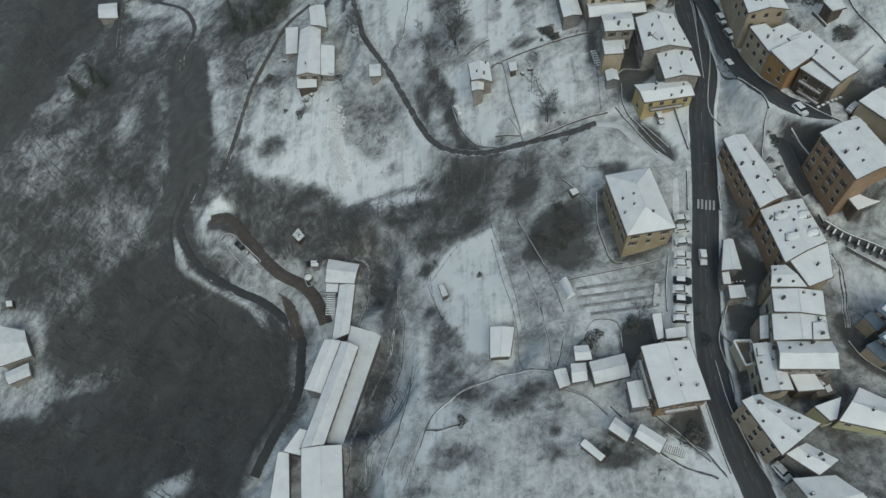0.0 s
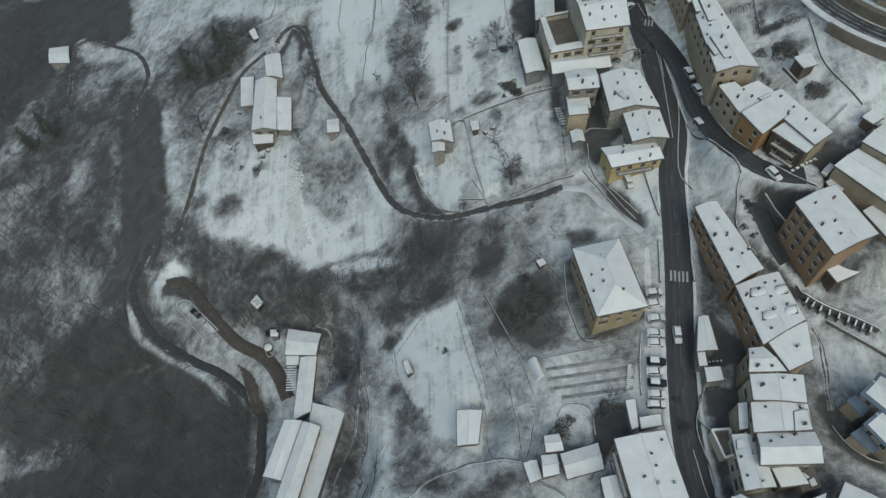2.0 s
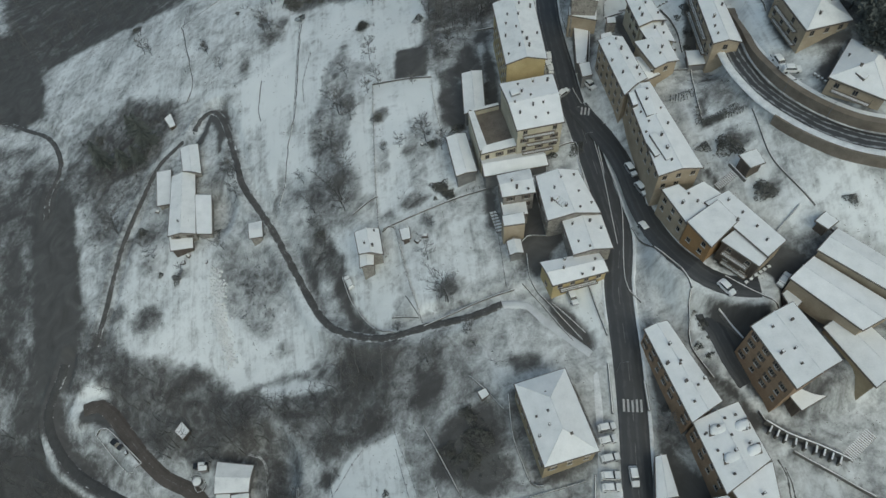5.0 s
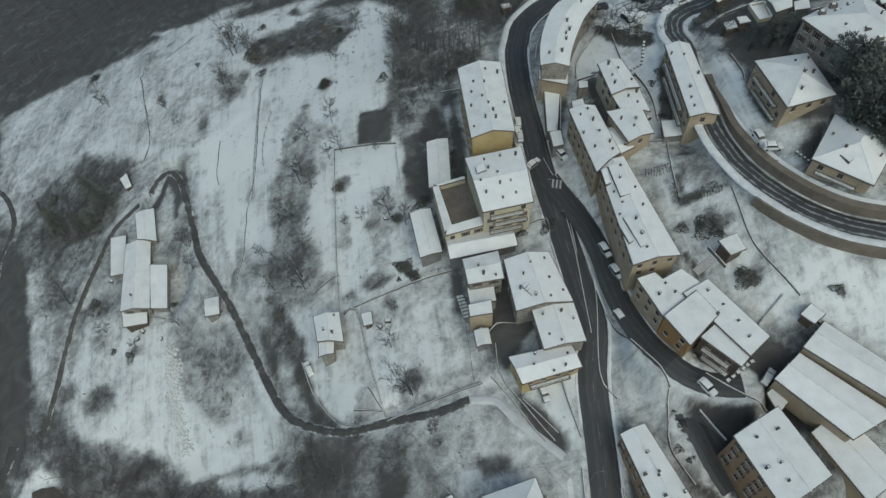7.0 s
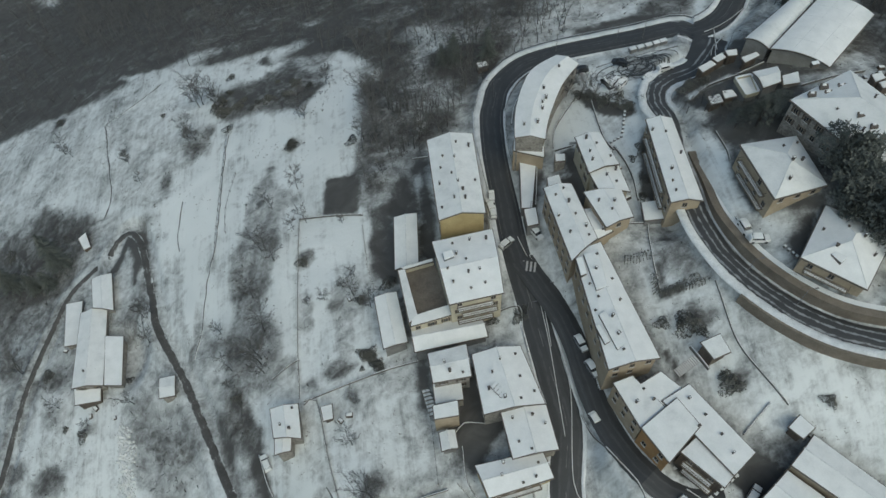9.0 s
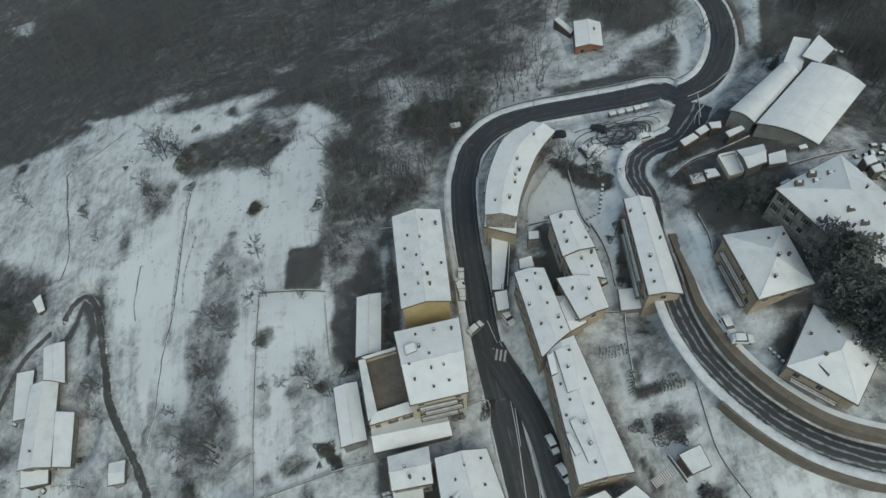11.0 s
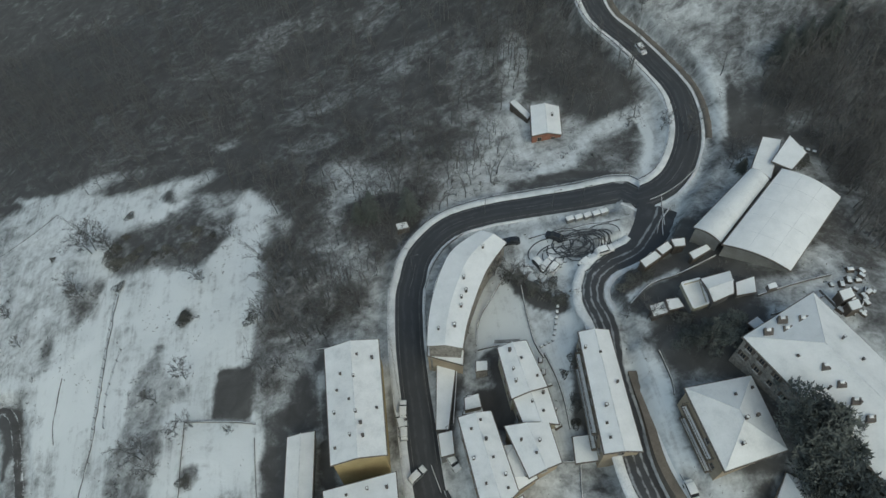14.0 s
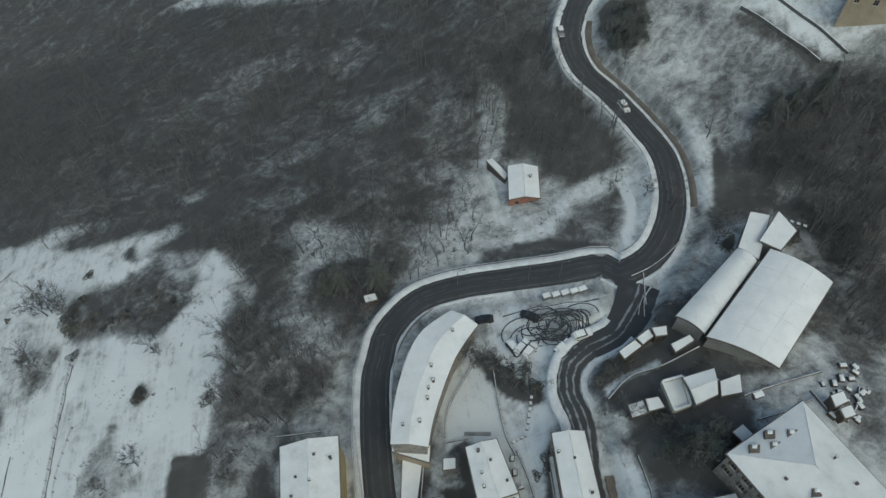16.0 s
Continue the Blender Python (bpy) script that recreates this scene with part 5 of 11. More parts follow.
area([(80.9, 87.0), (84.2, 84.0), (89.1, 80.9), (93.9, 77.9), (93.9, 78.7), (89.5, 82.3), (84.6, 85.4), (81.5, 87.6)], 0.15, 0.8)
area([(74.0, 96.7), (76.5, 96.0), (78.0, 92.2), (79.8, 87.1), (78.4, 86.3), (77.0, 92.4)], 0.12, 0.8)
area([(56.4, 35.8), (60.4, 35.9), (61.3, 31.2), (58.9, 30.5)], 0.1, 1.0)
area([(84.6, 81.2), (88.3, 78.4), (92.8, 74.9), (97.0, 71.6), (96.7, 70.9), (92.5, 74.1), (88.0, 77.5), (84.3, 80.3)], 0.25, 0.8)
area([(69.0, 41.7), (72.5, 39.8), (76.0, 38.3), (80.0, 36.2), (77.3, 36.2), (71.2, 38.8)], 0.3, 1.2)
area([(65.5, 52.0), (68.8, 52.2), (67.5, 46.7), (64.1, 46.9)], 0.12, 1.0)
area([(79.3, 63.8), (81.1, 63.7), (85.0, 51.9), (85.1, 50.1), (82.0, 52.7), (79.2, 57.6)], 0.25, 1.2)
area([(68.9, 50.6), (76.4, 51.9), (77.7, 49.5), (74.5, 46.3), (68.1, 45.6)], 0.3, 1.5)
area([(52.3, 52.4), (57.5, 50.4), (57.1, 47.6), (53.9, 46.6)], 0.15, 1.0)
area([(57.9, 68.0), (64.2, 64.9), (63.5, 59.9), (58.5, 60.3)], 0.15, 1.2)
area([(-21.9, 255.3), (-17.6, 261.5), (-9.0, 262.6), (-1.5, 265.2), (3.9, 269.7), (9.6, 261.6), (16.4, 255.9), (13.4, 248.2), (6.3, 249.6), (-0.9, 247.5), (-10.9, 246.9), (-16.7, 245.5)], 0.36, 2.2)
area([(-17.4, 260.4), (-9.7, 261.8), (1.1, 258.5), (3.7, 250.9), (-6.1, 249.4), (-13.8, 249.6)], 0.26, 5.0)
area([(10.1, 265.8), (17.3, 265.1), (18.7, 257.1), (16.6, 252.4), (13.1, 256.0)], 0.35, 2.5)
area([(26.4, 249.5), (31.1, 250.9), (32.7, 234.3), (28.4, 218.5), (24.3, 207.6), (27.0, 206.8), (31.1, 217.7)], 0.3, 3.0)
patch(17.1, 44.3, 1.7, 1.0, 0.25)
patch(16.7, 39.4, 1.4, 1.1, 0.3)
patch(20.1, 43.4, 1.2, 0.7, 0.3)
patch(17.0, 50.1, 1.9, 1.0, 0.35)
patch(-6.4, 44.2, 4.0, 1.2, 0.35)
patch(1.9, 56.8, 3.0, 1.5, 0.35)
patch(-14.4, 34.5, 3.2, 1.3, 0.35)
patch(-26.9, 244.7, 3.8, 4.8, 0.35)
patch(-36.6, 230.1, 2.0, 2.1, 0.4)
patch(-4.6, 210.5, 4.2, 5.6, 0.42)
patch(-9.6, 186.3, 3.9, 6.5, 0.42)
patch(-4.2, 166.1, 4.0, 4.2, 0.42)
patch(5.6, 225.1, 1.5, 2.4, 0.35)
patch(21.1, 128.7, 4.4, 2.3, 0.28)
patch(16.5, 154.3, 3.7, 2.0, 0.3)
patch(9.7, 185.6, 1.5, 2.0, 0.35)
patch(9.1, 172.7, 1.6, 2.9, 0.42)
patch(91.5, 145.5, 3.4, 2.4, 0.25)
patch(93.2, 132.0, 1.6, 1.6, 0.25)
patch(108.0, 125.0, 1.0, 0.8, 0.35)
area([(-50.3, 214.6), (-48.1, 219.3), (-43.1, 217.3), (-40.7, 206.9), (-37.1, 193.5), (-38.2, 193.7), (-42.4, 206.2), (-43.8, 199.4), (-45.0, 200.5), (-44.6, 207.7), (-47.8, 213.9), (-51.2, 206.7), (-53.4, 206.7)], 0.05, 0.7)
area([(87.1, 170.0), (94.3, 167.0), (93.2, 155.6), (90.7, 152.3), (85.1, 152.7), (85.6, 163.0)], 0.45, 1.0)
area([(82.6, 170.9), (86.9, 170.5), (85.6, 163.0), (83.8, 160.4), (80.2, 161.4)], 0.5, 1.0)
patch(90.7, 165.6, 2.1, 2.4, 0.3)
patch(86.6, 154.6, 1.7, 0.9, 0.25)
area([(82.4, 159.7), (94.0, 150.8), (95.0, 140.8), (96.8, 134.8), (100.6, 126.4), (102.0, 122.2), (95.9, 121.7), (84.5, 130.9), (81.4, 140.5), (80.8, 148.9)], 0.66, 1.0)
area([(95.1, 150.9), (100.9, 134.3), (115.5, 126.9), (113.1, 116.1), (102.0, 122.2), (100.7, 126.8), (96.9, 135.2), (95.3, 141.4)], 0.72, 1.0)
area([(82.1, 141.8), (83.3, 141.3), (85.4, 135.3), (84.4, 134.8)], 0.1, 0.6)
patch(90.9, 145.3, 3.4, 1.8, 0.22)
patch(89.4, 147.9, 1.3, 2.0, 0.25)
patch(93.3, 132.3, 2.0, 1.6, 0.22)
patch(107.8, 125.2, 0.9, 1.1, 0.3)
area([(85.8, 159.3), (86.7, 159.1), (85.6, 153.2), (89.2, 153.2), (89.2, 152.0), (85.0, 151.9)], 0.15, 0.6)
area([(75.7, 114.2), (79.9, 114.8), (85.9, 104.8), (82.8, 103.4), (79.8, 99.1), (77.0, 97.4)], 0.08, 0.8)
area([(71.8, 113.9), (74.9, 113.7), (75.6, 109.6), (77.3, 102.5), (74.8, 98.0), (72.3, 104.8), (71.5, 110.3)], 0.55, 0.8)
area([(80.7, 117.1), (87.4, 106.6), (92.1, 107.8), (88.2, 111.2), (85.4, 118.0), (81.9, 118.4)], 0.5, 0.8)
area([(80.8, 109.0), (85.2, 109.3), (86.7, 106.6), (83.2, 104.8)], 0.1, 0.8)


# ---- ground: one sheet, fine near the village, coarse towards the horizon ----
STEP = 1.0
PADS = ((118.5, 149.5, 6.5, 45.2), (124.0, 172.0, 12.0, 51.0), (132.0, 152.0, 12.0, 50.5), (-41.0, 34.0, 13.0, -26.5), (-33.0, 66.0, 12.0, -27.0), (-35.0, 100.0, 9.0, -27.0), (5.5, 68.0, 5.0, -4.3), (88.5, 171.5, 4.0, 34.2), (-48.5, 178.0, 6.0, -12.5))


def side_of(line, x, y):
    """Plus to the right of the line's way, minus to its left, judged at its nearest vertex."""
    nr, best, res = normals(line), np.full(len(x), 1e9), np.zeros(len(x))
    for p, n in zip(line, nr):
        d = np.hypot(x - p[0], y - p[1])
        up = d < best
        best[up], res[up] = d[up], ((x - p[0]) * n[0] + (y - p[1]) * n[1])[up]
    return res


inner_x, inner_y = np.arange(-230, 262, STEP), np.arange(-20, 452, STEP)
far = np.array([15.0, 40.0, 90.0, 200.0, 450.0, 1000.0, 2200.0])
gx = np.concatenate([inner_x[0] - far[::-1], inner_x, inner_x[-1] + far])
gy = np.concatenate([inner_y[0] - far[::-1], inner_y, inner_y[-1] + far])
XX, YY = (a.ravel() for a in np.meshgrid(gx, gy, indexing="ij"))
ZZ = land(XX, YY)
ZZ += 0.35 * np.array([noise.noise((x * 0.11, y * 0.11, 0.0)) for x, y in zip(XX, YY)])
for name, line, zl, width, label in ROADS[::-1]:
    d, zr = line_distance(line, zl, XX, YY)
    flat_r = width / 2 + 1.3
    reach = 3.0 if name in ("hairpin_road", "road") else 2.5
    t = np.clip((d - flat_r) / reach, 0, 1)
    w = 1 - t * t * (3 - 2 * t)
    if name == "hairpin_road":
        # cut into the slope: the bank above stands on a retaining wall
        side = side_of(line, XX, YY)
        cut = (YY < 215) * (d < 16)
        bank = np.clip((d - 4.2) / 0.5, 0, 1) * np.clip((14.0 - d) / 7.0, 0, 1) * (side < 0) * cut
        ZZ = ZZ * (1 - bank) + np.maximum(ZZ, zr + 2.35) * bank
        w = np.where((side < 0) & cut.astype(bool), (d < 4.4) * (1 - bank), w)
        drop = np.clip((d - 3.1) / 0.4, 0, 1) * np.clip((13.0 - d) / 7.0, 0, 1) * (side > 0) * cut
        ZZ = ZZ * (1 - drop) + np.minimum(ZZ, zr - 1.5) * drop
        w = np.where((side > 0) & cut.astype(bool), (d < 3.3) * (1 - drop), w)
    ZZ = ZZ * (1 - w) + (zr - 0.12) * w
for px, py, radius, level in PADS:
    # building plots cut level into the slope
    t = np.clip((np.hypot(XX - px, YY - py) - radius) / 6.0, 0, 1)
    w = 1 - t * t * (3 - 2 * t)
    ZZ = ZZ * (1 - w) + np.minimum(ZZ, level) * w
for px, py, radius, level in ((93.0, 97.0, 5.0, 25.5), (104.0, 99.0, 5.0, 25.5)):
    # terraces filled up behind the tall houses
    t = np.clip((np.hypot(XX - px, YY - py) - radius) / 6.0, 0, 1)
    w = 1 - t * t * (3 - 2 * t)
    ZZ = ZZ * (1 - w) + np.maximum(ZZ, level) * w
GRID = ZZ.reshape(len(gx), len(gy))


def gz(x, y):
    """Height of the finished ground."""
    i = int(np.clip(np.searchsorted(gx, x) - 1, 0, len(gx) - 2))
    j = int(np.clip(np.searchsorted(gy, y) - 1, 0, len(gy) - 2))
    u, v = (x - gx[i]) / (gx[i + 1] - gx[i]), (y - gy[j]) / (gy[j + 1] - gy[j])
    return float((GRID[i, j] * (1 - u) + GRID[i + 1, j] * u) * (1 - v) + (GRID[i, j + 1] * (1 - u) + GRID[i + 1, j + 1] * u) * v)


cover = np.full(len(XX), 0.55)
near_road = np.full(len(XX), 1e9)
jit = np.array([noise.noise((x * 0.06, y * 0.06, 5.0)) + 0.6 * noise.noise((x * 0.19, y * 0.19, 9.0)) for x, y in zip(XX, YY)])
for poly, value, soft in AREAS:
    if soft == 0.0:
        x0, y0, rx, ry = poly
        at = np.nonzero((np.abs(XX - x0) < 2.2 * rx) & (np.abs(YY - y0) < 2.2 * ry))[0]
        rr = np.hypot((XX[at] - x0) / rx, (YY[at] - y0) / ry) + jit[at] * 0.45
        w = np.clip((1.35 - rr) / 0.8, 0, 1) * 0.75
    else:
        lo, hi = poly.min(0) - 3 * soft, poly.max(0) + 3 * soft
        at = np.nonzero((XX > lo[0]) & (XX < hi[0]) & (YY > lo[1]) & (YY < hi[1]))[0]
        d = edge_distance(poly, XX[at], YY[at]) * np.where(inside(poly, XX[at], YY[at]), 1, -1) + jit[at] * soft * 0.9
        w = np.clip((d + soft) / (2 * soft), 0, 1)
    cover[at] = cover[at] * (1 - w) + value * w
for name, line, zl, width, label in ROADS:
    d, zr = line_distance(line, zl, XX, YY)
    near_road = np.minimum(near_road, d - width / 2)
    if name in ("road", "lane", "hairpin_road"):
        w = np.clip((width / 2 + 2.2 - d) / 1.2, 0, 1)
        cover = cover * (1 - w) + 0.62 * w
far_out = (XX < -228) | (XX > 260) | (YY < -18) | (YY > 450)
cover[far_out] = 0.2
nx, ny = len(gx), len(gy)
COVER, NEAR = cover.reshape(nx, ny), near_road.reshape(nx, ny)


def spot(x, y):
    """Snow cover and clearance from the roads at a place."""
    i = int(np.clip(np.searchsorted(gx, x), 0, nx - 1))
    j = int(np.clip(np.searchsorted(gy, y), 0, ny - 1))
    return COVER[i, j], NEAR[i, j]


ii, jj = (a.ravel() for a in np.meshgrid(np.arange(nx - 1), np.arange(ny - 1), indexing="ij"))
quads = np.stack([ii * ny + jj, (ii + 1) * ny + jj, (ii + 1) * ny + jj + 1, ii * ny + jj + 1], 1)
gm = bpy.data.meshes.new("ground")
gm.vertices.add(len(XX))
gm.vertices.foreach_set("co", np.stack([XX, YY, ZZ], 1).ravel())
gm.loops.add(quads.size)
gm.loops.foreach_set("vertex_index", quads.ravel())
gm.polygons.add(len(quads))
gm.polygons.foreach_set("loop_start", np.arange(0, quads.size, 4))
gm.polygons.foreach_set("loop_total", np.full(len(quads), 4))
gm.update(calc_edges=True)
gm.polygons.foreach_set("use_smooth", np.ones(len(quads), bool))
gm.attributes.new("snow", "FLOAT", "POINT").data.foreach_set("value", cover.astype(np.float32))
gm.materials.append(MAT["ground"])
tagged(new("ground", gm), "snow-dusted winter hillside of grass and soil", "ground", kind="structure")


# ---- roads ----
def strip(name, line, z, offs, lifts, mat, parent=None, label=""):
    """A ribbon along a line: offsets to the right and lifts of its lengthwise edges."""
    nr = normals(line)
    n, k = len(line), len(offs)
    v = [(*(line[i] + nr[i] * o), z[i] + l) for i in range(n) for o, l in zip(offs, lifts)]
    f = [(i * k + j, i * k + j + 1, (i + 1) * k + j + 1, (i + 1) * k + j) for i in range(n - 1) for j in range(k - 1)]
    ob = mesh_object(name, v, [q[::-1] for q in f], mat, parent, label)
    a = ob.data.attributes.new("across", "FLOAT", "POINT")
    span = max(offs) - min(offs)
    a.data.foreach_set("value", np.tile([(o - min(offs)) / span for o in offs], n).astype(np.float32))
    return ob


ROAD_MAT = {"road": "asphalt", "lane": "asphalt", "alley": "asphalt", "snowy_lane": "trodden", "path": "mud", "hairpin_road": "slushy", "river_road": "lane_mud", "track": "mud", "mill_track": "brown_mud", "car_park": "verge_snow"}
for num, (name, line, zl, width, label) in enumerate(ROADS):
    h = width / 2
    lift = 0.03 + 0.012 * (len(ROADS) - num)
    if name == "hairpin_road":
        # the mouth of the side road widens into the main road
        flare = [(line[:9], zl[:9], 1.0 + 0.9 * (1 - np.arange(9) / 8))]
        nr = normals(line[:9])
        fv = [(*(line[i] + nr[i] * s * (h + 0.2) * flare[0][2][i]), zl[i] + lift + 0.02 - 0.1 * abs(s)) for i in range(9) for s in (-1, 0, 1)]
        ff = [(3 * i + k, 3 * i + 3 + k, 3 * i + 4 + k, 3 * i + 1 + k) for i in range(8) for k in (0, 1)]
        tagged(mesh_object("road_mouth", fv, ff, MAT["asphalt"]), "asphalt mouth of the side road", "road", kind="structure")
    ob = strip(name, line, zl, (-h - 0.3, -h * 0.5, 0, h * 0.5, h + 0.3), (-0.35 + lift, lift, lift + 0.03, lift, -0.35 + lift), MAT[ROAD_MAT[name]])
    tagged(ob, label, "road", kind="structure")


ROAD_BY = {}
for entry in ROADS:
    ROAD_BY.setdefault(entry[0], entry)


# ---- verges, kerbs and walls that follow the roads ----
def verge(num, a, b, side, w0, w1, h, label, mat="verge_snow"):
    """A band of ploughed snow along part of a road: a and b are shares of its length."""
    name, line, zl, width, _ = ROAD_BY[num]
    i, j = int(a * (len(line) - 1)), int(b * (len(line) - 1)) + 1
    ln, z = line[i:j], zl[i:j]
    wob = np.array([0.25 * noise.noise((p[0] * 0.3, p[1] * 0.3, 3.0)) for p in ln])
    nr = normals(ln)
    e = width / 2
    offs, lifts = (e + w0, e + w0 + 0.25, e + w1 - 0.3, e + w1), (0.0, h, h * 0.8, -0.3)
    k = 4
    v = [(*(ln[q] + nr[q] * side * (o + wob[q] * (0.6 if m in (0, 3) else 1))), z[q] + l) for q in range(len(ln)) for m, (o, l) in enumerate(zip(offs, lifts))]
    f = [(q * k + m, q * k + m + 1, (q + 1) * k + m + 1, (q + 1) * k + m) for q in range(len(ln) - 1) for m in range(k - 1)]
    if side > 0:
        f = [g[::-1] for g in f]
    tagged(mesh_object("snow_verge", v, f, MAT[mat], smooth=True), label, "snow" if mat == "verge_snow" else "bank", kind="structure")


verge("road", 0.0, 0.40, 1, 0.1, 1.0, 0.14, "ploughed snow along the road edge")
verge("road", 0.0, 0.16, -1, 0.1, 1.6, 0.14, "snow-covered pavement beside the road")
verge("road", 0.26, 0.40, -1, 0.1, 0.8, 0.12, "ploughed snow along the road edge")
verge("road", 0.42, 0.98, -1, 0.1, 1.9, 0.18, "snow-covered verge outside the road bend")
verge("road", 0.52, 0.66, 1, 0.1, 0.9, 0.14, "ploughed snow along the road edge")
verge("road", 0.72, 0.98, 1, 0.1, 0.9, 0.14, "ploughed snow along the road edge")
verge("road", 0.79, 0.98, 1, 0.95, 3.0, 0.5, "brown earth bank beside the road", "terrace")
verge("hairpin_road", 0.12, 0.98, 1, 0.1, 1.9, 0.16, "snow-covered footway beside the hairpin road")
verge("hairpin_road", 0.12, 0.30, -1, 0.1, 1.4, 0.16, "ploughed snow along the hairpin road")


def road_wall(num, a, b, side, off, z0, z1, thick, mat, name, label):
    """A wall that follows a road at a distance from its middle."""
    _, line, zl, width, _ = ROAD_BY[num]
    i, j = int(a * (len(line) - 1)), int(b * (len(line) - 1)) + 1
    ln, z = line[i:j], zl[i:j]
    nr = normals(ln) * side
    offs = ((off, z0), (off, z1), (off + thick, z1), (off + thick, z0))
    grow = [min(1.0, 0.1 + q / 12) for q in range(len(ln))]
    v = [(*(ln[q] + nr[q] * o), z[q] + (l * grow[q] if l > 0 else l)) for q in range(len(ln)) for o, l in offs]
    f = [(q * 4 + m, q * 4 + (m + 1) % 4, (q + 1) * 4 + (m + 1) % 4, (q + 1) * 4 + m) for q in range(len(ln) - 1) for m in range(4)]
    f += [(0, 3, 2, 1), tuple(len(v) - 4 + m for m in range(4))]
    if side > 0:
        f = [g[::-1] for g in f]
    return tagged(mesh_object(name, v, f, mat), label, "wall", kind="structure")


road_wall("hairpin_road", 0.40, 0.99, -1, 2.7, -0.8, 2.45, 2.5, MAT["concrete"], "retaining_wall", "tan concrete retaining wall above the hairpin road")
road_wall("hairpin_road", 0.40, 0.99, -1, 4.3, 2.45, 2.6, 1.0, MAT["roof_snow"], "wall_snow", "snow-covered footway on top of the retaining wall")
road_wall("hairpin_road", 0.72, 0.99, 1, 4.1, -3.2, 0.12, 0.45, MAT["concrete"], "retaining_wall", "brown retaining wall below the hairpin road")


# ---- houses ----
def window_meshes():
    v, f = [], []
    for x0, z0, w, h in ((-0.5, 0, 0.1, 1.4), (0.5, 0, 0.1, 1.4), (0, 0, 0.07, 1.4), (0, 0, 1.0, 0.1), (0, 1.3, 1.0, 0.1)):
        v, f = joined((v, f), box_data(w, 0.14, h, z0, x0))
    frame_me = mesh_of("window", v, f, MAT["frame"])
    pane_me = mesh_of("pane", *box_data(0.96, 0.04, 1.3, 0.05, 0, 0.02), MAT["glass"])
    sill_me = mesh_of("sill", *box_data(1.25, 0.26, 0.1, -0.1), MAT["paint_white"])
    shutter_me = mesh_of("shutter", *box_data(0.46, 0.06, 1.4), MAT["wood"])
    return frame_me, pane_me, sill_me, shutter_me


WINDOW = window_meshes()
chimney_me = mesh_of("chimney", *box_data(0.5, 0.5, 1.5, -0.5, taper=0.94), MAT["chimney"])
cap_me = mesh_of("cap", *joined(box_data(0.66, 0.66, 0.1, 1.12), box_data(0.1, 0.1, 0.15, 1.0, 0.2, 0.2), box_data(0.1, 0.1, 0.15, 1.0, -0.2, -0.2)), MAT["chimney"])
cap_snow_me = mesh_of("snow_cap", *box_data(0.46, 0.46, 0.14, 1.22, taper=0.7), MAT["roof_snow"])
vent_me = mesh_of("roof_vent", *joined(box_data(0.3, 0.3, 0.6, -0.1), box_data(0.5, 0.5, 0.14, 0.5, taper=0.6)), MAT["chimney"])


def inset(q, d):
    """The corners of a clockwise quad moved inwards by d."""
    res = []
    for i in range(4):
        p, a, b = q[i], q[i - 1], q[(i + 1) % 4]
        u, w = (p - a) / np.linalg.norm(p - a), (b - p) / np.linalg.norm(b - p)
        n1, n2 = np.array([u[1], -u[0]]), np.array([w[1], -w[0]])
        k = d / max(0.35, 1 + n1 @ n2)
        res.append(p + (n1 + n2) * k)
    return res


def roof_shape(q, z, kind, rise):
    """Vertices and upward faces of a roof surface over the quad q, whose eaves lie at z."""
    mid = lambda a, b: (q[a] + q[b]) / 2
    e = [(*p, z) for p in q]
    if kind == "barrel":
        # an arched roof of eight strips, with its long axis from the first edge to the third
        v = []
        for k in range(9):
            h = rise * (1 - (k / 4 - 1) ** 2)
            v += [(*(q[0] + (q[1] - q[0]) * k / 8), z + h), (*(q[3] + (q[2] - q[3]) * k / 8), z + h)]
        return v, [(2 * k + 1, 2 * k + 3, 2 * k + 2, 2 * k) for k in range(8)], None
    if kind == "flat":
        v = [(*q[0], z + rise), (*q[1], z + rise), (*q[2], z), (*q[3], z)]
        return v, [(3, 2, 1, 0)], None
    if kind == "ns":
        r = (mid(0, 1), mid(2, 3))
    elif kind == "ew":
        r = (mid(0, 3), mid(1, 2))
    else:
        if np.linalg.norm(q[1] - q[0]) < np.linalg.norm(q[2] - q[1]):
            a, b, w = mid(0, 1), mid(2, 3), np.linalg.norm(q[1] - q[0])
        else:
            a, b, w = mid(0, 3), mid(1, 2), np.linalg.norm(q[2] - q[1])
        t = min(0.46, w * 0.5 / np.linalg.norm(b - a))
        r = (a + (b - a) * t, b + (a - b) * t)
    v = e + [(*r[0], z + rise), (*r[1], z + rise)]
    if kind == "ns":
        f = [(3, 5, 4, 0), (4, 5, 2, 1)]
    elif kind == "ew":
        f = [(4, 5, 1, 0), (3, 2, 5, 4)]
    elif np.linalg.norm(q[1] - q[0]) < np.linalg.norm(q[2] - q[1]):
        f = [(3, 5, 4, 0), (4, 5, 2, 1), (0, 4, 1), (2, 5, 3)]
    else:
        f = [(4, 5, 1, 0), (3, 2, 5, 4), (3, 4, 0), (1, 5, 2)]
    return v, f, (np.array(v[4]), np.array(v[5]))


def thickened(v, f, t):
    """A shell of vertical thickness t under the given surface."""
    n = len(v)
    edges = {}
    for q in f:
        for a, b in zip(q, q[1:] + q[:1]):
            edges[(a, b)] = True
    rim = [(a, b) for a, b in edges if (b, a) not in edges]
    return [*v, *((x, y, z - t) for x, y, z in v)], [*f, *(tuple(i + n for i in q[::-1]) for q in f), *((b, a, a + n, b + n) for a, b in rim)]


HOUSE_NUMBER = [0]
FOOTPRINTS = []


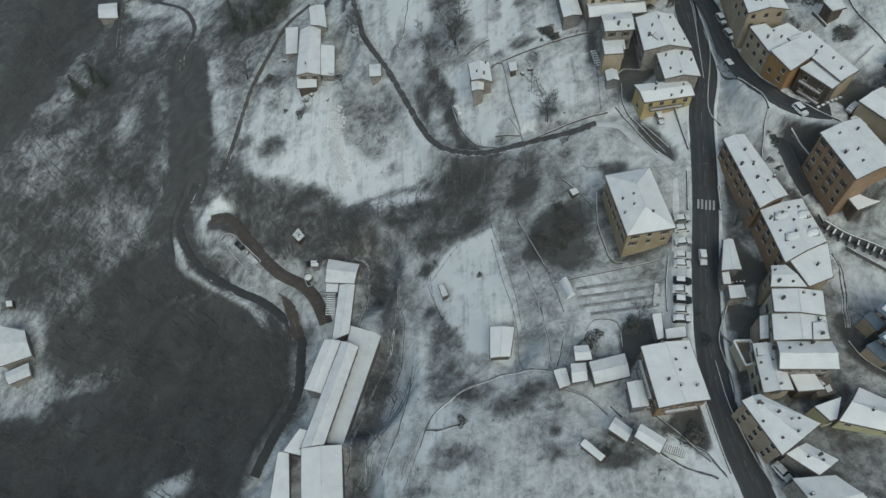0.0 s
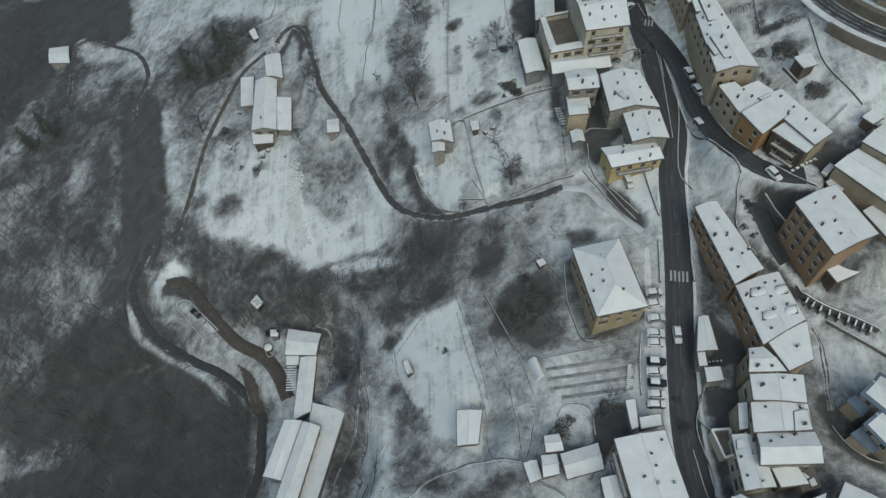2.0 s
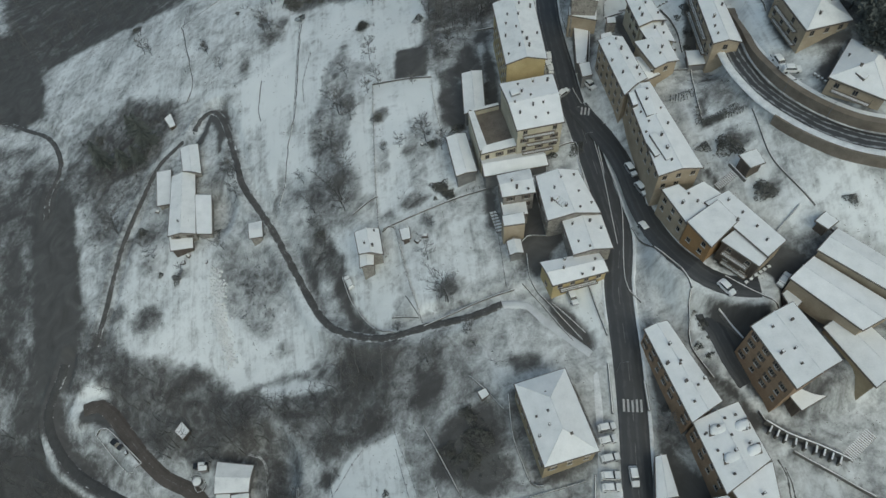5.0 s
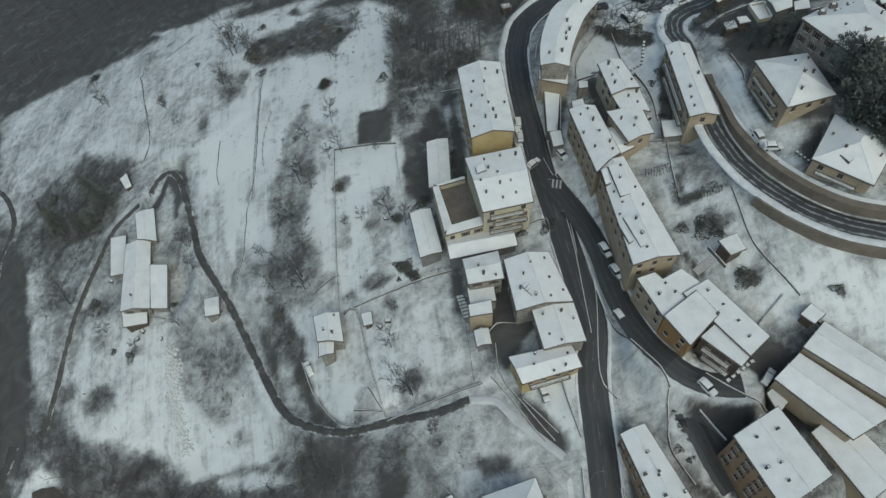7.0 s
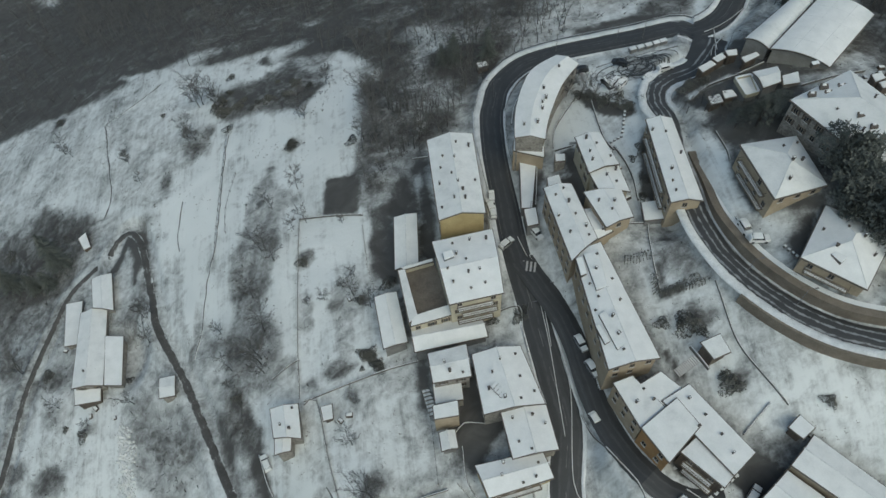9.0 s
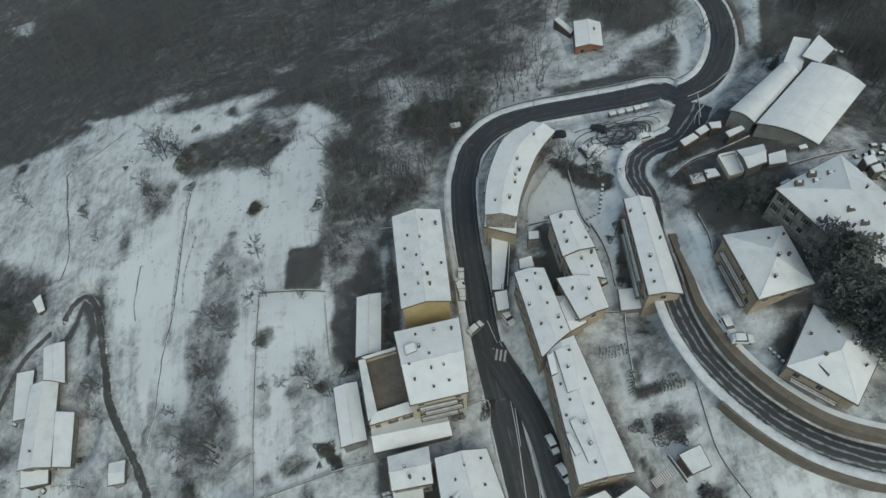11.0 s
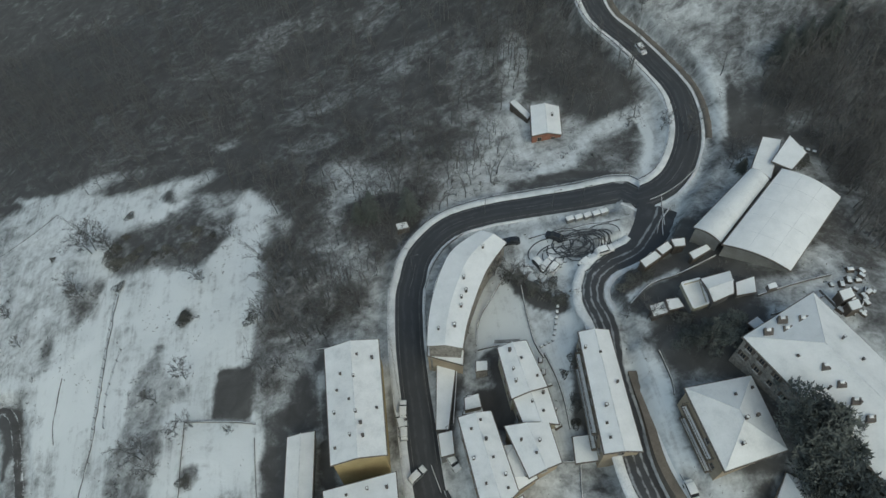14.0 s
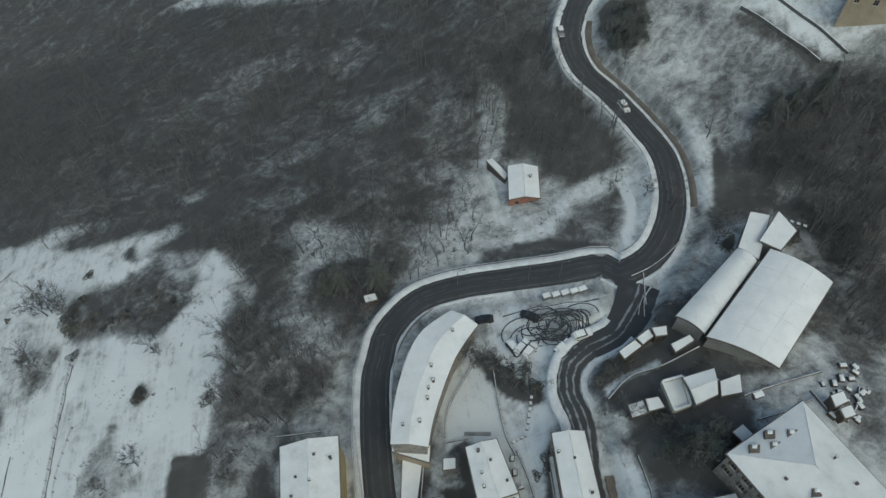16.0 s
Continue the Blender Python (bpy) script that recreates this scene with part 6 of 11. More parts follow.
def balcony(top, a, d, out, length, z, floor_gap):
    """A slab with a railing along part of a wall that starts at a and runs along d."""
    m = Matrix.Translation((*a, z)) @ Matrix.Rotation(math.atan2(d[1], d[0]), 4, "Z")
    flip = 1 if np.dot(out, (-d[1], d[0])) > 0 else -1
    slab = mesh_object("balcony", *box_data(length, 1.25, 0.16, -0.16, length / 2, flip * 0.62), MAT["concrete"], top)
    slab.matrix_local = m
    rail = [box_data(length, 0.06, 0.07, 0.92, length / 2, flip * 1.2), box_data(length, 0.05, 0.05, 0.12, length / 2, flip * 1.2)]
    n = max(3, int(length / 0.45))
    rail += [box_data(0.05, 0.05, 0.95, 0.0, length * (k + 0.5) / n, flip * 1.2) for k in range(n)]
    rail += [box_data(0.06, 1.2, 0.07, 0.92, x, flip * 0.62) for x in (0.05, length - 0.05)]
    mesh_object("railing", *joined(*rail), MAT["wood"], slab)
    mesh_object("balcony_snow", *box_data(length * 0.94, 0.75, 0.08, 0.003, length / 2, flip * 0.78), MAT["verge_snow"], slab)


HOUSES = []


def house(name, label, quad, z, kind, rise, colour, win="", chim="", over=0.5):
    """A building under a snowy roof: quad holds the eave corners clockwise from above, z the eaves' height."""
    HOUSE_NUMBER[0] += 1
    bare = name in ("roof_terrace", "lean_to")
    rng = random.Random(HOUSE_NUMBER[0] * 7 + 3)
    q = [np.array(p, float) for p in quad]
    c = sum(q) / 4
    base = min(min(gz(*p) for p in q), z - 1.5) - 0.8
    FOOTPRINTS.append((c, np.array(q), max(np.linalg.norm(p - c) for p in q)))
    top = tagged(empty(name, Matrix.Translation((c[0], c[1], base + 0.8))), label, "house" if name not in ("shed", "garage", "barn", "cabin", "garden_hut") else name.replace("_", " "))
    q = [p - c for p in q]
    zl = z - base - 0.8
    rv, rf, ridge = roof_shape(q, zl, kind, rise)
    shell_v, shell_f = thickened(rv, rf, 0.22)
    blue = "blue" in label
    mesh_object("roof", shell_v, shell_f, MAT["blue_metal" if blue else "terrace" if bare else "eave"], top)
    HOUSES.append(top)
    # snow lies on the roof, a little short of its edge
    sq = inset(q, 0.18 if not blue else 0.6)
    sv, sf, sr = roof_shape(sq, zl + 0.16, kind, rise)
    tv, tf = thickened(sv, sf, 0.15)
    if not bare:
        mesh_object("roof_snow", tv, tf, MAT["roof_snow"], top, "settled snow on the roof")
    # walls reach under the roof and down into the slope
    wq = inset(q, over)
    wv, wf, wr = roof_shape(wq, zl - 0.2, kind, rise * 0.93)
    n = len(wv)
    vv = [*wv, *((p[0], p[1], -0.8) for p in wq)]
    ff = [*wf, (n, n + 1, n + 2, n + 3)]
    for i in range(4):
        j = (i + 1) % 4
        up = (i, j)
        if kind in ("ns", "ew"):
            gab = {"ns": {0: 4, 2: 5}, "ew": {3: 4, 1: 5}}[kind].get(i)
            if gab is not None:
                ff.append((i, gab, j, n + j, n + i))
                continue
        ff.append((i, j, n + j, n + i))
    if kind == "barrel":
        mesh_object("wall", *thickened(wv, wf, zl + 0.4), MAT[colour], top)
        # joints between the roof sheets show through the snow
        for a, b in [((k, 0.02), (k, 0.98)) for k in (0.33, 0.67)] + [((0.03, k), (0.97, k)) for k in (0.2, 0.4, 0.6, 0.8)]:
            jv = []
            for i in range(9):
                u, w = a[0] + (b[0] - a[0]) * i / 8, a[1] + (b[1] - a[1]) * i / 8
                for e in (-0.035, 0.035):
                    uu, ww = (u + e / 9, w) if a[0] == b[0] else (u, w + e / 16)
                    p = (sq[0] * (1 - uu) + sq[1] * uu) * (1 - ww) + (sq[3] * (1 - uu) + sq[2] * uu) * ww
                    jv.append((*p, zl + 0.185 + rise * (1 - (2 * uu - 1) ** 2)))
            mesh_object("panel_joint", jv, [(2 * i, 2 * i + 1, 2 * i + 3, 2 * i + 2) for i in range(8)], MAT["verge_snow"], top)
    else:
        mesh_object("wall", vv, [tuple(g[::-1]) for g in ff[len(wf) + 1:]] + ff[: len(wf) + 1], MAT[colour], top)
    if ridge is not None and name != "barn":
        a, b = ridge
        d = (b - a)[:2]
        if np.linalg.norm(d) > 1:
            nrm = np.array([-d[1], d[0]]) / np.linalg.norm(d) * 0.11
            rvv = [(*(p[:2] + s * nrm), p[2] + 0.17 + (0 if s else 0.05)) for p in (a, b) for s in (-1, 0, 1)]
            mesh_object("ridge_cap", rvv, [(0, 1, 4, 3), (1, 2, 5, 4)], MAT["verge_snow"], top)
    if kind == "hip":
        for i, k in (((0, 4), (1, 4), (2, 5), (3, 5)) if np.linalg.norm(q[1] - q[0]) < np.linalg.norm(q[2] - q[1]) else ((0, 4), (3, 4), (1, 5), (2, 5))):
            a, b = np.array(rv[i]), np.array(rv[k])
            a = a + (b - a) * 0.12
            d = (b - a)[:2]
            nrm = np.array([-d[1], d[0]]) / np.linalg.norm(d) * 0.07
            mesh_object("hip_cap", [(*(p[:2] + s * nrm), p[2] + (0.15 if s else 0.2)) for p in (a, b) for s in (-1, 0, 1)], [(0, 1, 4, 3), (1, 2, 5, 4)], MAT["verge_snow"], top)
    # windows
    for side in win:
        i = "NESW".index(side.upper())
        a, b = wq[i], wq[(i + 1) % 4]
        d = b - a
        length = np.linalg.norm(d)
        d = d / length
        out = np.array([-d[1], d[0]])
        g = max(gz(*(c + a)), gz(*(c + b)), gz(*(c + (a + b) / 2))) - base - 0.8
        floors = int(np.clip((zl - g - 0.2) / 2.8, 1, 4))
        cols = max(1, int((length - 0.8) / 2.7))
        if side.islower():
            span = length * 0.72
            for k in range(floors):
                balcony(top, a + d * (length - span) * (0.3 if k % 2 else 0.6), d, out, span, zl - 2.55 - 2.8 * k, 2.8)
        for k in range(floors):
            for j in range(cols):
                if rng.random() < 0.1:
                    continue
                p = a + d * (length * (j + 0.5) / cols + rng.uniform(-0.15, 0.15)) + out * 0.03
                m = Matrix.Translation((p[0], p[1], zl - 2.15 - 2.8 * k)) @ Matrix.Rotation(math.atan2(d[1], d[0]), 4, "Z")
                w = shared_part("window", WINDOW[0], top, m)
                shared_part("pane", WINDOW[1], w, Matrix.Identity(4), "dark glass pane")
                shared_part("sill", WINDOW[2], w, Matrix.Translation((0, 0.05, 0)))
                if colour in ("cream", "stone", "ochre", "orange") and rng.random() < 0.6:
                    for s in (-0.78, 0.78):
                        shared_part("shutter", WINDOW[3], w, Matrix.Translation((s, 0.02, 0)), "brown wooden shutter")
    # chimneys and vents along the roof
    taken = [(q[0] + q[3]) / 2 * 0.5 + (q[1] + q[2]) / 4] if "tall grey" in label else []
    for k in range(int(int(chim or 0) * 1.7)):
        for tries in range(12):
            u, v = rng.uniform(0.1, 0.9), rng.uniform(0.1, 0.9)
            p = (q[0] * (1 - u) + q[1] * u) * (1 - v) + (q[3] * (1 - u) + q[2] * u) * v
            if all(np.linalg.norm(p - o) > 2.2 for o in taken):
                break
        taken.append(p)
        if kind == "ns":
            hz = rise * (1 - abs(2 * u - 1))
        elif kind == "ew":
            hz = rise * (1 - abs(2 * v - 1))
        else:
            hz = rise * min(1, 2 * min(u, v, 1 - u, 1 - v))
        m = Matrix.Translation((p[0], p[1], zl + hz + 0.1)) @ Matrix.Rotation(math.atan2(*(q[1] - q[0])[::-1]), 4, "Z")
        if k % 2 == 0:
            s = rng.uniform(0.6, 1.0)
            ch = shared_part("chimney", chimney_me, top, m @ Matrix.Diagonal((s, s, rng.uniform(0.6, 1.0), 1)))
            shared_part("cap", cap_me, ch, Matrix.Identity(4))
            if k % 4 == 0:
                shared_part("snow_cap", cap_snow_me, ch, Matrix.Identity(4))
        else:
            shared_part("roof_vent", vent_me, top, m)
    return top


def local(top, quad, z):
    """Corners of a roof fitting, seen from the house that carries it."""
    o = top.matrix_basis.translation
    return [(x - o.x, y - o.y, z - o.z) for x, y in quad]


def prism(q, down, up, k=1.0):
    c = np.mean(q, 0)
    v = [(*p[:2], p[2] - down) for p in q] + [(*(c + (np.array(p) - c) * k)[:2], p[2] + up) for p in q]
    return v, [(0, 1, 2, 3), (7, 6, 5, 4), (4, 5, 1, 0), (5, 6, 2, 1), (6, 7, 3, 2), (7, 4, 0, 3)]


def roof_panel(top, quad, z, name, label):
    q = local(top, quad, z)
    mesh_object(name, *prism(q, 0.9, 0.1), MAT["eave"], top, label)
    mesh_object("panel_snow", *prism(q, -0.1, 0.2, 0.93), MAT["roof_snow"], top)


def roof_box(top, quad, z):
    q = local(top, quad, z)
    mesh_object("roof_hatch", *prism(q, 0.8, 0.5), MAT["grey"], top)
    mesh_object("hatch_snow", *prism(q, -0.5, 0.66, 0.9), MAT["roof_snow"], top)


def roof_dome(top, quad, z):
    """A low rounded skylight under snow."""
    q = [np.array(p) for p in local(top, quad, z)]
    c = sum(q) / 4
    a, b = (q[1] - q[0]) / 2, (q[3] - q[0]) / 2
    n, v, f = 14, [], []
    rings = ((1.0, -0.4), (1.0, 0.25), (0.85, 0.5), (0.5, 0.66))
    for k, h in rings:
        for i in range(n):
            t = 2 * math.pi * i / n
            cx, cy = math.copysign(abs(math.cos(t)) ** 0.6, math.cos(t)), math.copysign(abs(math.sin(t)) ** 0.6, math.sin(t))
            p = c + a * cx * k + b * cy * k
            v.append((p[0], p[1], p[2] + h))
    f = [(r * n + i, r * n + n + i, r * n + n + (i + 1) % n, r * n + (i + 1) % n) for r in range(3) for i in range(n)] + [tuple(range(3 * n, 4 * n))[::-1]]
    mesh_object("skylight_dome", v, f, MAT["roof_snow"], top, "low skylight dome under snow", True)
    mesh_object("dome_kerb", *prism([tuple(c + (p - c) * 1.08) for p in q], 0.4, 0.12), MAT["eave"], top)


def dormer(top, quad, z):
    q = local(top, quad, z)
    d = mesh_object("dormer", *prism(q, 1.4, 0.35), MAT["eave"], top, "small dark dormer window")
    mesh_object("dormer_snow", *prism([tuple(np.mean(q, 0) + (np.array(p) - np.mean(q, 0)) * 0.5 + (0.1, 0.3, 0)) for p in q], -0.36, 0.46, 0.6), MAT["roof_snow"], d)


def curved_house(label, left, right, z, rise, colour):
    """A house that bends with the road: matching stations along its two eaves."""
    lf, rt = np.array(left), np.array(right)
    lf, rt = smooth_line(lf, 3.0), smooth_line(rt, 3.0)
    n = 16
    lf, rt = (np.stack([np.interp(np.linspace(0, 1, n), np.linspace(0, 1, len(p)), p[:, k]) for k in (0, 1)], 1) for p in (lf, rt))
    c = (lf.mean(0) + rt.mean(0)) / 2
    base = min(min(gz(*p) for p in lf), min(gz(*p) for p in rt)) - 0.8
    top = tagged(empty("village_house", Matrix.Translation((*c, base))), label, "house")
    lf, rt, zl = lf - c, rt - c, z - base
    HOUSES.append(top)

    def surface(s, dz, up):
        a, b = lf + (rt - lf) * s, rt + (lf - rt) * s
        a[0], b[0] = a[0] + (a[1] - a[0]) * s * 2, b[0] + (b[1] - b[0]) * s * 2
        v = []
        for i in range(n):
            v += [(*a[i], zl + dz), (*((a[i] + b[i]) / 2), zl + dz + up), (*b[i], zl + dz)]
        f = []
        for i in range(n - 1):
            f += [(3 * i, 3 * i + 3, 3 * i + 4, 3 * i + 1), (3 * i + 1, 3 * i + 4, 3 * i + 5, 3 * i + 2)]
        return v, f

    mesh_object("roof", *thickened(*surface(0.0, 0.0, rise), 0.22), MAT["eave"], top)
    mesh_object("roof_snow", *thickened(*surface(0.012, 0.16, rise), 0.15), MAT["roof_snow"], top, "settled snow on the roof")
    mesh_object("wall", *thickened(*surface(0.06, -0.2, rise * 0.93), zl), MAT[colour], top)
    for k, (u, s) in enumerate(((0.15, 0.6), (0.4, 0.6), (0.52, 0.75), (0.56, 0.7), (0.6, 0.75), (0.8, 0.7), (0.9, 0.3))):
        i = int(u * (n - 1))
        p = lf[i] * (1 - s) + rt[i] * s
        m = Matrix.Translation((p[0], p[1], zl + rise * (1 - abs(2 * s - 1)) + 0.1))
        ch = shared_part("chimney", chimney_me, top, m @ Matrix.Scale(0.8 + 0.1 * (k % 3), 4))
        shared_part("cap", cap_me, ch, Matrix.Identity(4))
        shared_part("snow_cap", cap_snow_me, ch, Matrix.Identity(4))
    for i in range(1, n - 1, 2):
        for k in range(2):
            d = rt[i + 1] - rt[i - 1]
            d = d / np.linalg.norm(d)
            p = rt[i] + (lf[i] - rt[i]) * 0.055
            m = Matrix.Translation((p[0], p[1], zl - 2.2 - 2.8 * k)) @ Matrix.Rotation(math.atan2(d[1], d[0]), 4, "Z")
            w = shared_part("window", WINDOW[0], top, m)
            shared_part("pane", WINDOW[1], w, Matrix.Identity(4), "dark glass pane")
    return top


house("village_house", "ochre three-storey apartment house with a snowy hip roof", [(31.9, 100.8), (43.2, 102.9), (46.3, 84.9), (34.8, 83.1)], 20.3, "hip", 2.2, "ochre", "SWe", "4", 0.5)
house("village_house", "yellow house with a snowy roof beside the main road", [(42.0, 126.7), (55.6, 127.8), (56.8, 122.0), (43.7, 120.1)], 24.2, "ew", 0.7, "yellow", "sW", "3", 0.5)
house("village_house", "tall grey stone house with a snow-covered roof", [(44.9, 148.2), (55.4, 148.6), (57.8, 135.4), (45.2, 135.0)], 27.6, "ns", 1.6, "stone", "SW", "5", 0.5)
roof_panel(HOUSES[-1], [(47.6, 140.0), (48.8, 141.1), (49.2, 140.5), (47.9, 139.5)], 28.9, 'skylight', 'snow-dusted skylight pane')
roof_panel(HOUSES[-1], [(48.0, 139.3), (49.2, 140.4), (49.6, 139.9), (48.3, 138.8)], 28.9, 'skylight', 'snow-dusted skylight pane')
roof_panel(HOUSES[-1], [(48.4, 138.7), (49.6, 139.8), (50.0, 139.2), (48.7, 138.1)], 28.9, 'skylight', 'snow-dusted skylight pane')
roof_panel(HOUSES[-1], [(48.8, 138.0), (50.0, 139.1), (50.4, 138.6), (49.1, 137.5)], 28.9, 'skylight', 'snow-dusted skylight pane')
house("village_house", "stone house with a snowy gable roof by the road", [(48.7, 135.6), (58.1, 136.0), (58.6, 126.6), (49.3, 126.1)], 26.2, "ns", 1.0, "stone", "W", "3", 0.5)
house("village_house", "cream apartment house with a snowy roof and grey window bands", [(40.1, 172.4), (53.9, 173.7), (53.4, 157.3), (41.7, 156.3)], 34.8, "ew", 1.3, "cream", "s", "7", 0.5)
roof_box(HOUSES[-1], [(42.0, 168.1), (44.2, 168.7), (44.4, 166.8), (42.2, 166.2)], 36.0)
house("village_house", "yellow apartment house with a snowy gable roof", [(42.5, 199.2), (53.7, 199.5), (52.8, 175.9), (42.2, 175.6)], 37.6, "ns", 1.6, "yellow", "W", "8", 0.5)
house("outbuilding", "long low outbuilding with a snowy sheet roof", [(32.3, 186.6), (38.2, 187.0), (36.9, 172.4), (31.1, 171.7)], 26.3, "ns", 0.4, "grey", "", "", 0.5)
house("outbuilding", "grey garden outbuilding with a snowy sheet roof", [(25.7, 167.0), (31.1, 167.7), (32.3, 154.6), (26.7, 153.8)], 23.9, "ns", 0.5, "grey", "", "", 0.5)
house("outbuilding", "wide low wing with a snowy curved metal roof", [(33.0, 157.4), (48.7, 157.8), (49.4, 152.4), (33.3, 151.2)], 25.6, "ew", 1.2, "grey", "", "", 0.5)
house("village_house", "low stone house with a snowy flat roof", [(35.9, 149.8), (44.4, 150.7), (44.4, 143.3), (36.2, 143.0)], 27.6, "ew", 0.6, "stone", "S", "2", 0.5)
house("shed", "small shed with a snowy gable roof by the lane", [(36.0, 135.0), (39.6, 135.2), (39.7, 131.1), (36.1, 130.9)], 21.5, "ns", 0.7, "grey", "", "", 0.5)
house("terrace_wing", "low wing with a snowy roof round the roof terrace", [(31.9, 170.0), (33.7, 170.2), (35.2, 158.4), (33.0, 156.4)], 28.8, "flat", 0.15, "cream", "", "", 0.15)
house("terrace_wing", "south wing with small windows and a snowy roof", [(33.9, 158.4), (42.2, 159.9), (42.4, 157.2), (33.1, 155.8)], 28.6, "flat", 0.15, "cream", "S", "", 0.15)
house("terrace_wing", "thin parapet wing capped with snow", [(32.3, 170.6), (40.1, 172.0), (40.2, 171.0), (33.5, 169.9)], 28.8, "flat", 0.1, "cream", "", "", 0.1)
house("roof_terrace", "bare brown terrace floor between the wings", [(33.7, 171.1), (40.2, 172.3), (42.3, 160.6), (35.0, 159.4)], 27.2, "flat", 0.05, "cream", "", "", 0.1)
house("porch", "lower balcony roof with snow below the stone house", [(36.1, 144.5), (42.3, 144.1), (42.2, 140.1), (36.1, 139.9)], 23.9, "flat", 0.1, "stone", "", "", 0.2)
house("village_house", "long orange-brown terraced house with a snowy roof", [(60.2, 107.5), (65.7, 108.9), (71.2, 90.3), (63.9, 86.8)], 24.3, "ns", 0.8, "orange", "WN", "5", 0.5)
house("village_house", "terraced house with four snowy skylight domes on its roof", [(64.5, 87.6), (74.7, 90.5), (76.9, 78.6), (66.5, 73.5)], 22.8, "ns", 0.9, "orange", "W", "6", 0.5)
roof_dome(HOUSES[-1], [(67.4, 86.4), (71.0, 86.7), (70.3, 84.6), (66.8, 84.3)], 23.3)
roof_dome(HOUSES[-1], [(72.1, 86.3), (75.0, 86.8), (74.8, 84.8), (71.9, 84.3)], 23.3)
roof_dome(HOUSES[-1], [(68.2, 80.8), (71.6, 81.2), (71.1, 79.2), (67.8, 78.8)], 23.3)
roof_dome(HOUSES[-1], [(72.7, 81.4), (75.5, 81.9), (75.3, 80.0), (72.5, 79.5)], 23.3)
house("village_house", "terraced house with a tapering snowy roof", [(67.2, 75.4), (77.1, 78.6), (75.9, 70.1), (70.2, 67.9)], 22.2, "flat", 0.4, "ochre", "", "1", 0.3)
house("village_house", "wedge-shaped house end with a snowy roof and pale green wall", [(66.3, 44.1), (72.6, 46.1), (70.4, 41.3), (68.8, 41.0)], 16.6, "flat", 0.2, "lime", "S", "", 0.2)
house("village_house", "low hip-roofed house joining the street houses under snow", [(71.4, 174.9), (76.1, 174.7), (79.0, 167.8), (71.1, 164.7)], 36.0, "hip", 0.7, "tan", "", "1", 0.3)
house("village_house", "terraced house with a low snowy roof", [(63.7, 73.6), (67.0, 73.8), (70.2, 68.0), (62.3, 68.3)], 21.9, "ew", 0.5, "ochre", "W", "2", 0.5)
house("village_house", "terraced house with a two-part snowy roof", [(62.7, 68.4), (73.4, 67.6), (72.3, 61.6), (61.9, 62.8)], 21.2, "ns", 0.6, "cream", "W", "2", 0.5)
house("village_house", "terraced house with a flat snowy roof", [(61.6, 62.9), (72.8, 62.4), (72.0, 56.4), (60.5, 56.7)], 20.4, "ns", 0.5, "cream", "W", "2", 0.5)
house("village_house", "terraced house with a snowy roof and wide eaves", [(61.2, 56.9), (72.5, 56.6), (72.2, 50.3), (60.2, 50.6)], 20.0, "ew", 1.0, "stone", "S", "2", 0.5)
house("village_house", "narrow house with a skylight in its snowy roof", [(57.3, 57.6), (62.5, 57.3), (63.4, 47.1), (57.0, 46.6)], 17.5, "ns", 0.8, "cream", "WS", "3", 0.5)
roof_panel(HOUSES[-1], [(57.9, 56.2), (59.8, 56.4), (59.5, 54.6), (57.6, 54.4)], 18.2, 'skylight', 'snow-dusted skylight pane')
house("village_house", "tan house with a snowy roof below the terrace row", [(51.7, 44.8), (55.7, 46.2), (66.0, 39.9), (56.9, 33.8)], 18.9, "ns", 0.8, "tan", "WS", "5", 0.5)
house("village_house", "house with a snowy roof and small dormer", [(58.2, 34.8), (62.8, 37.0), (68.3, 33.5), (63.6, 30.5)], 17.0, "ns", 0.7, "stone", "", "2", 0.5)
house("village_house", "wide house with a snow-covered roof", [(58.1, 30.3), (66.5, 30.8), (73.5, 23.5), (62.5, 20.5)], 17.2, "ew", 1, "stone", "", "2", 0.5)
house("village_house", "pale green and yellow house with a snowy roof", [(75.9, 47.7), (84.9, 42.3), (81.1, 37.7), (69.7, 40.7)], 17.6, "ew", 1.2, "lime", "SW", "2", 0.5)
house("village_house", "orange three-storey house with balconies and snowy roof", [(35.1, 58.8), (45.9, 60.1), (47.7, 46.5), (36.7, 44.9)], 14.4, "ns", 0.7, "orange", "ws", "4", 0.5)
house("shed", "white lean-to shed against the orange house", [(31.8, 52.2), (35.9, 52.8), (36.1, 46.6), (32.2, 46.2)], 10.6, "ns", 0.3, "grey", "", "", 0.5)
house("outbuilding", "long garden outbuilding with a snowy roof", [(24.7, 58.0), (33.2, 60.0), (33.7, 54.2), (25.5, 52.5)], 8.2, "ew", 0.5, "grey", "", "", 0.5)
house("shed", "garden shed with a snowy roof", [(21.8, 62.3), (25.5, 62.5), (26.1, 58.6), (21.9, 58.4)], 7.4, "ew", 0.4, "grey", "", "", 0.5)
house("shed", "garden shed with a snowy roof", [(20.8, 58.3), (24.6, 58.5), (24.6, 54.0), (20.8, 53.4)], 6.8, "ew", 0.4, "grey", "", "", 0.5)
house("shed", "garden shed with a snowy roof", [(17.0, 57.3), (20.3, 57.9), (21.0, 53.6), (18.1, 52.6)], 5.4, "ns", 0.4, "grey", "", "", 0.5)
house("garage", "snow-covered flat-roofed garage beside the car park", [(39.1, 67.2), (41.6, 67.4), (41.2, 61.2), (39.4, 60.6)], 12.8, "flat", 0.2, "grey", "", "", 0.5)
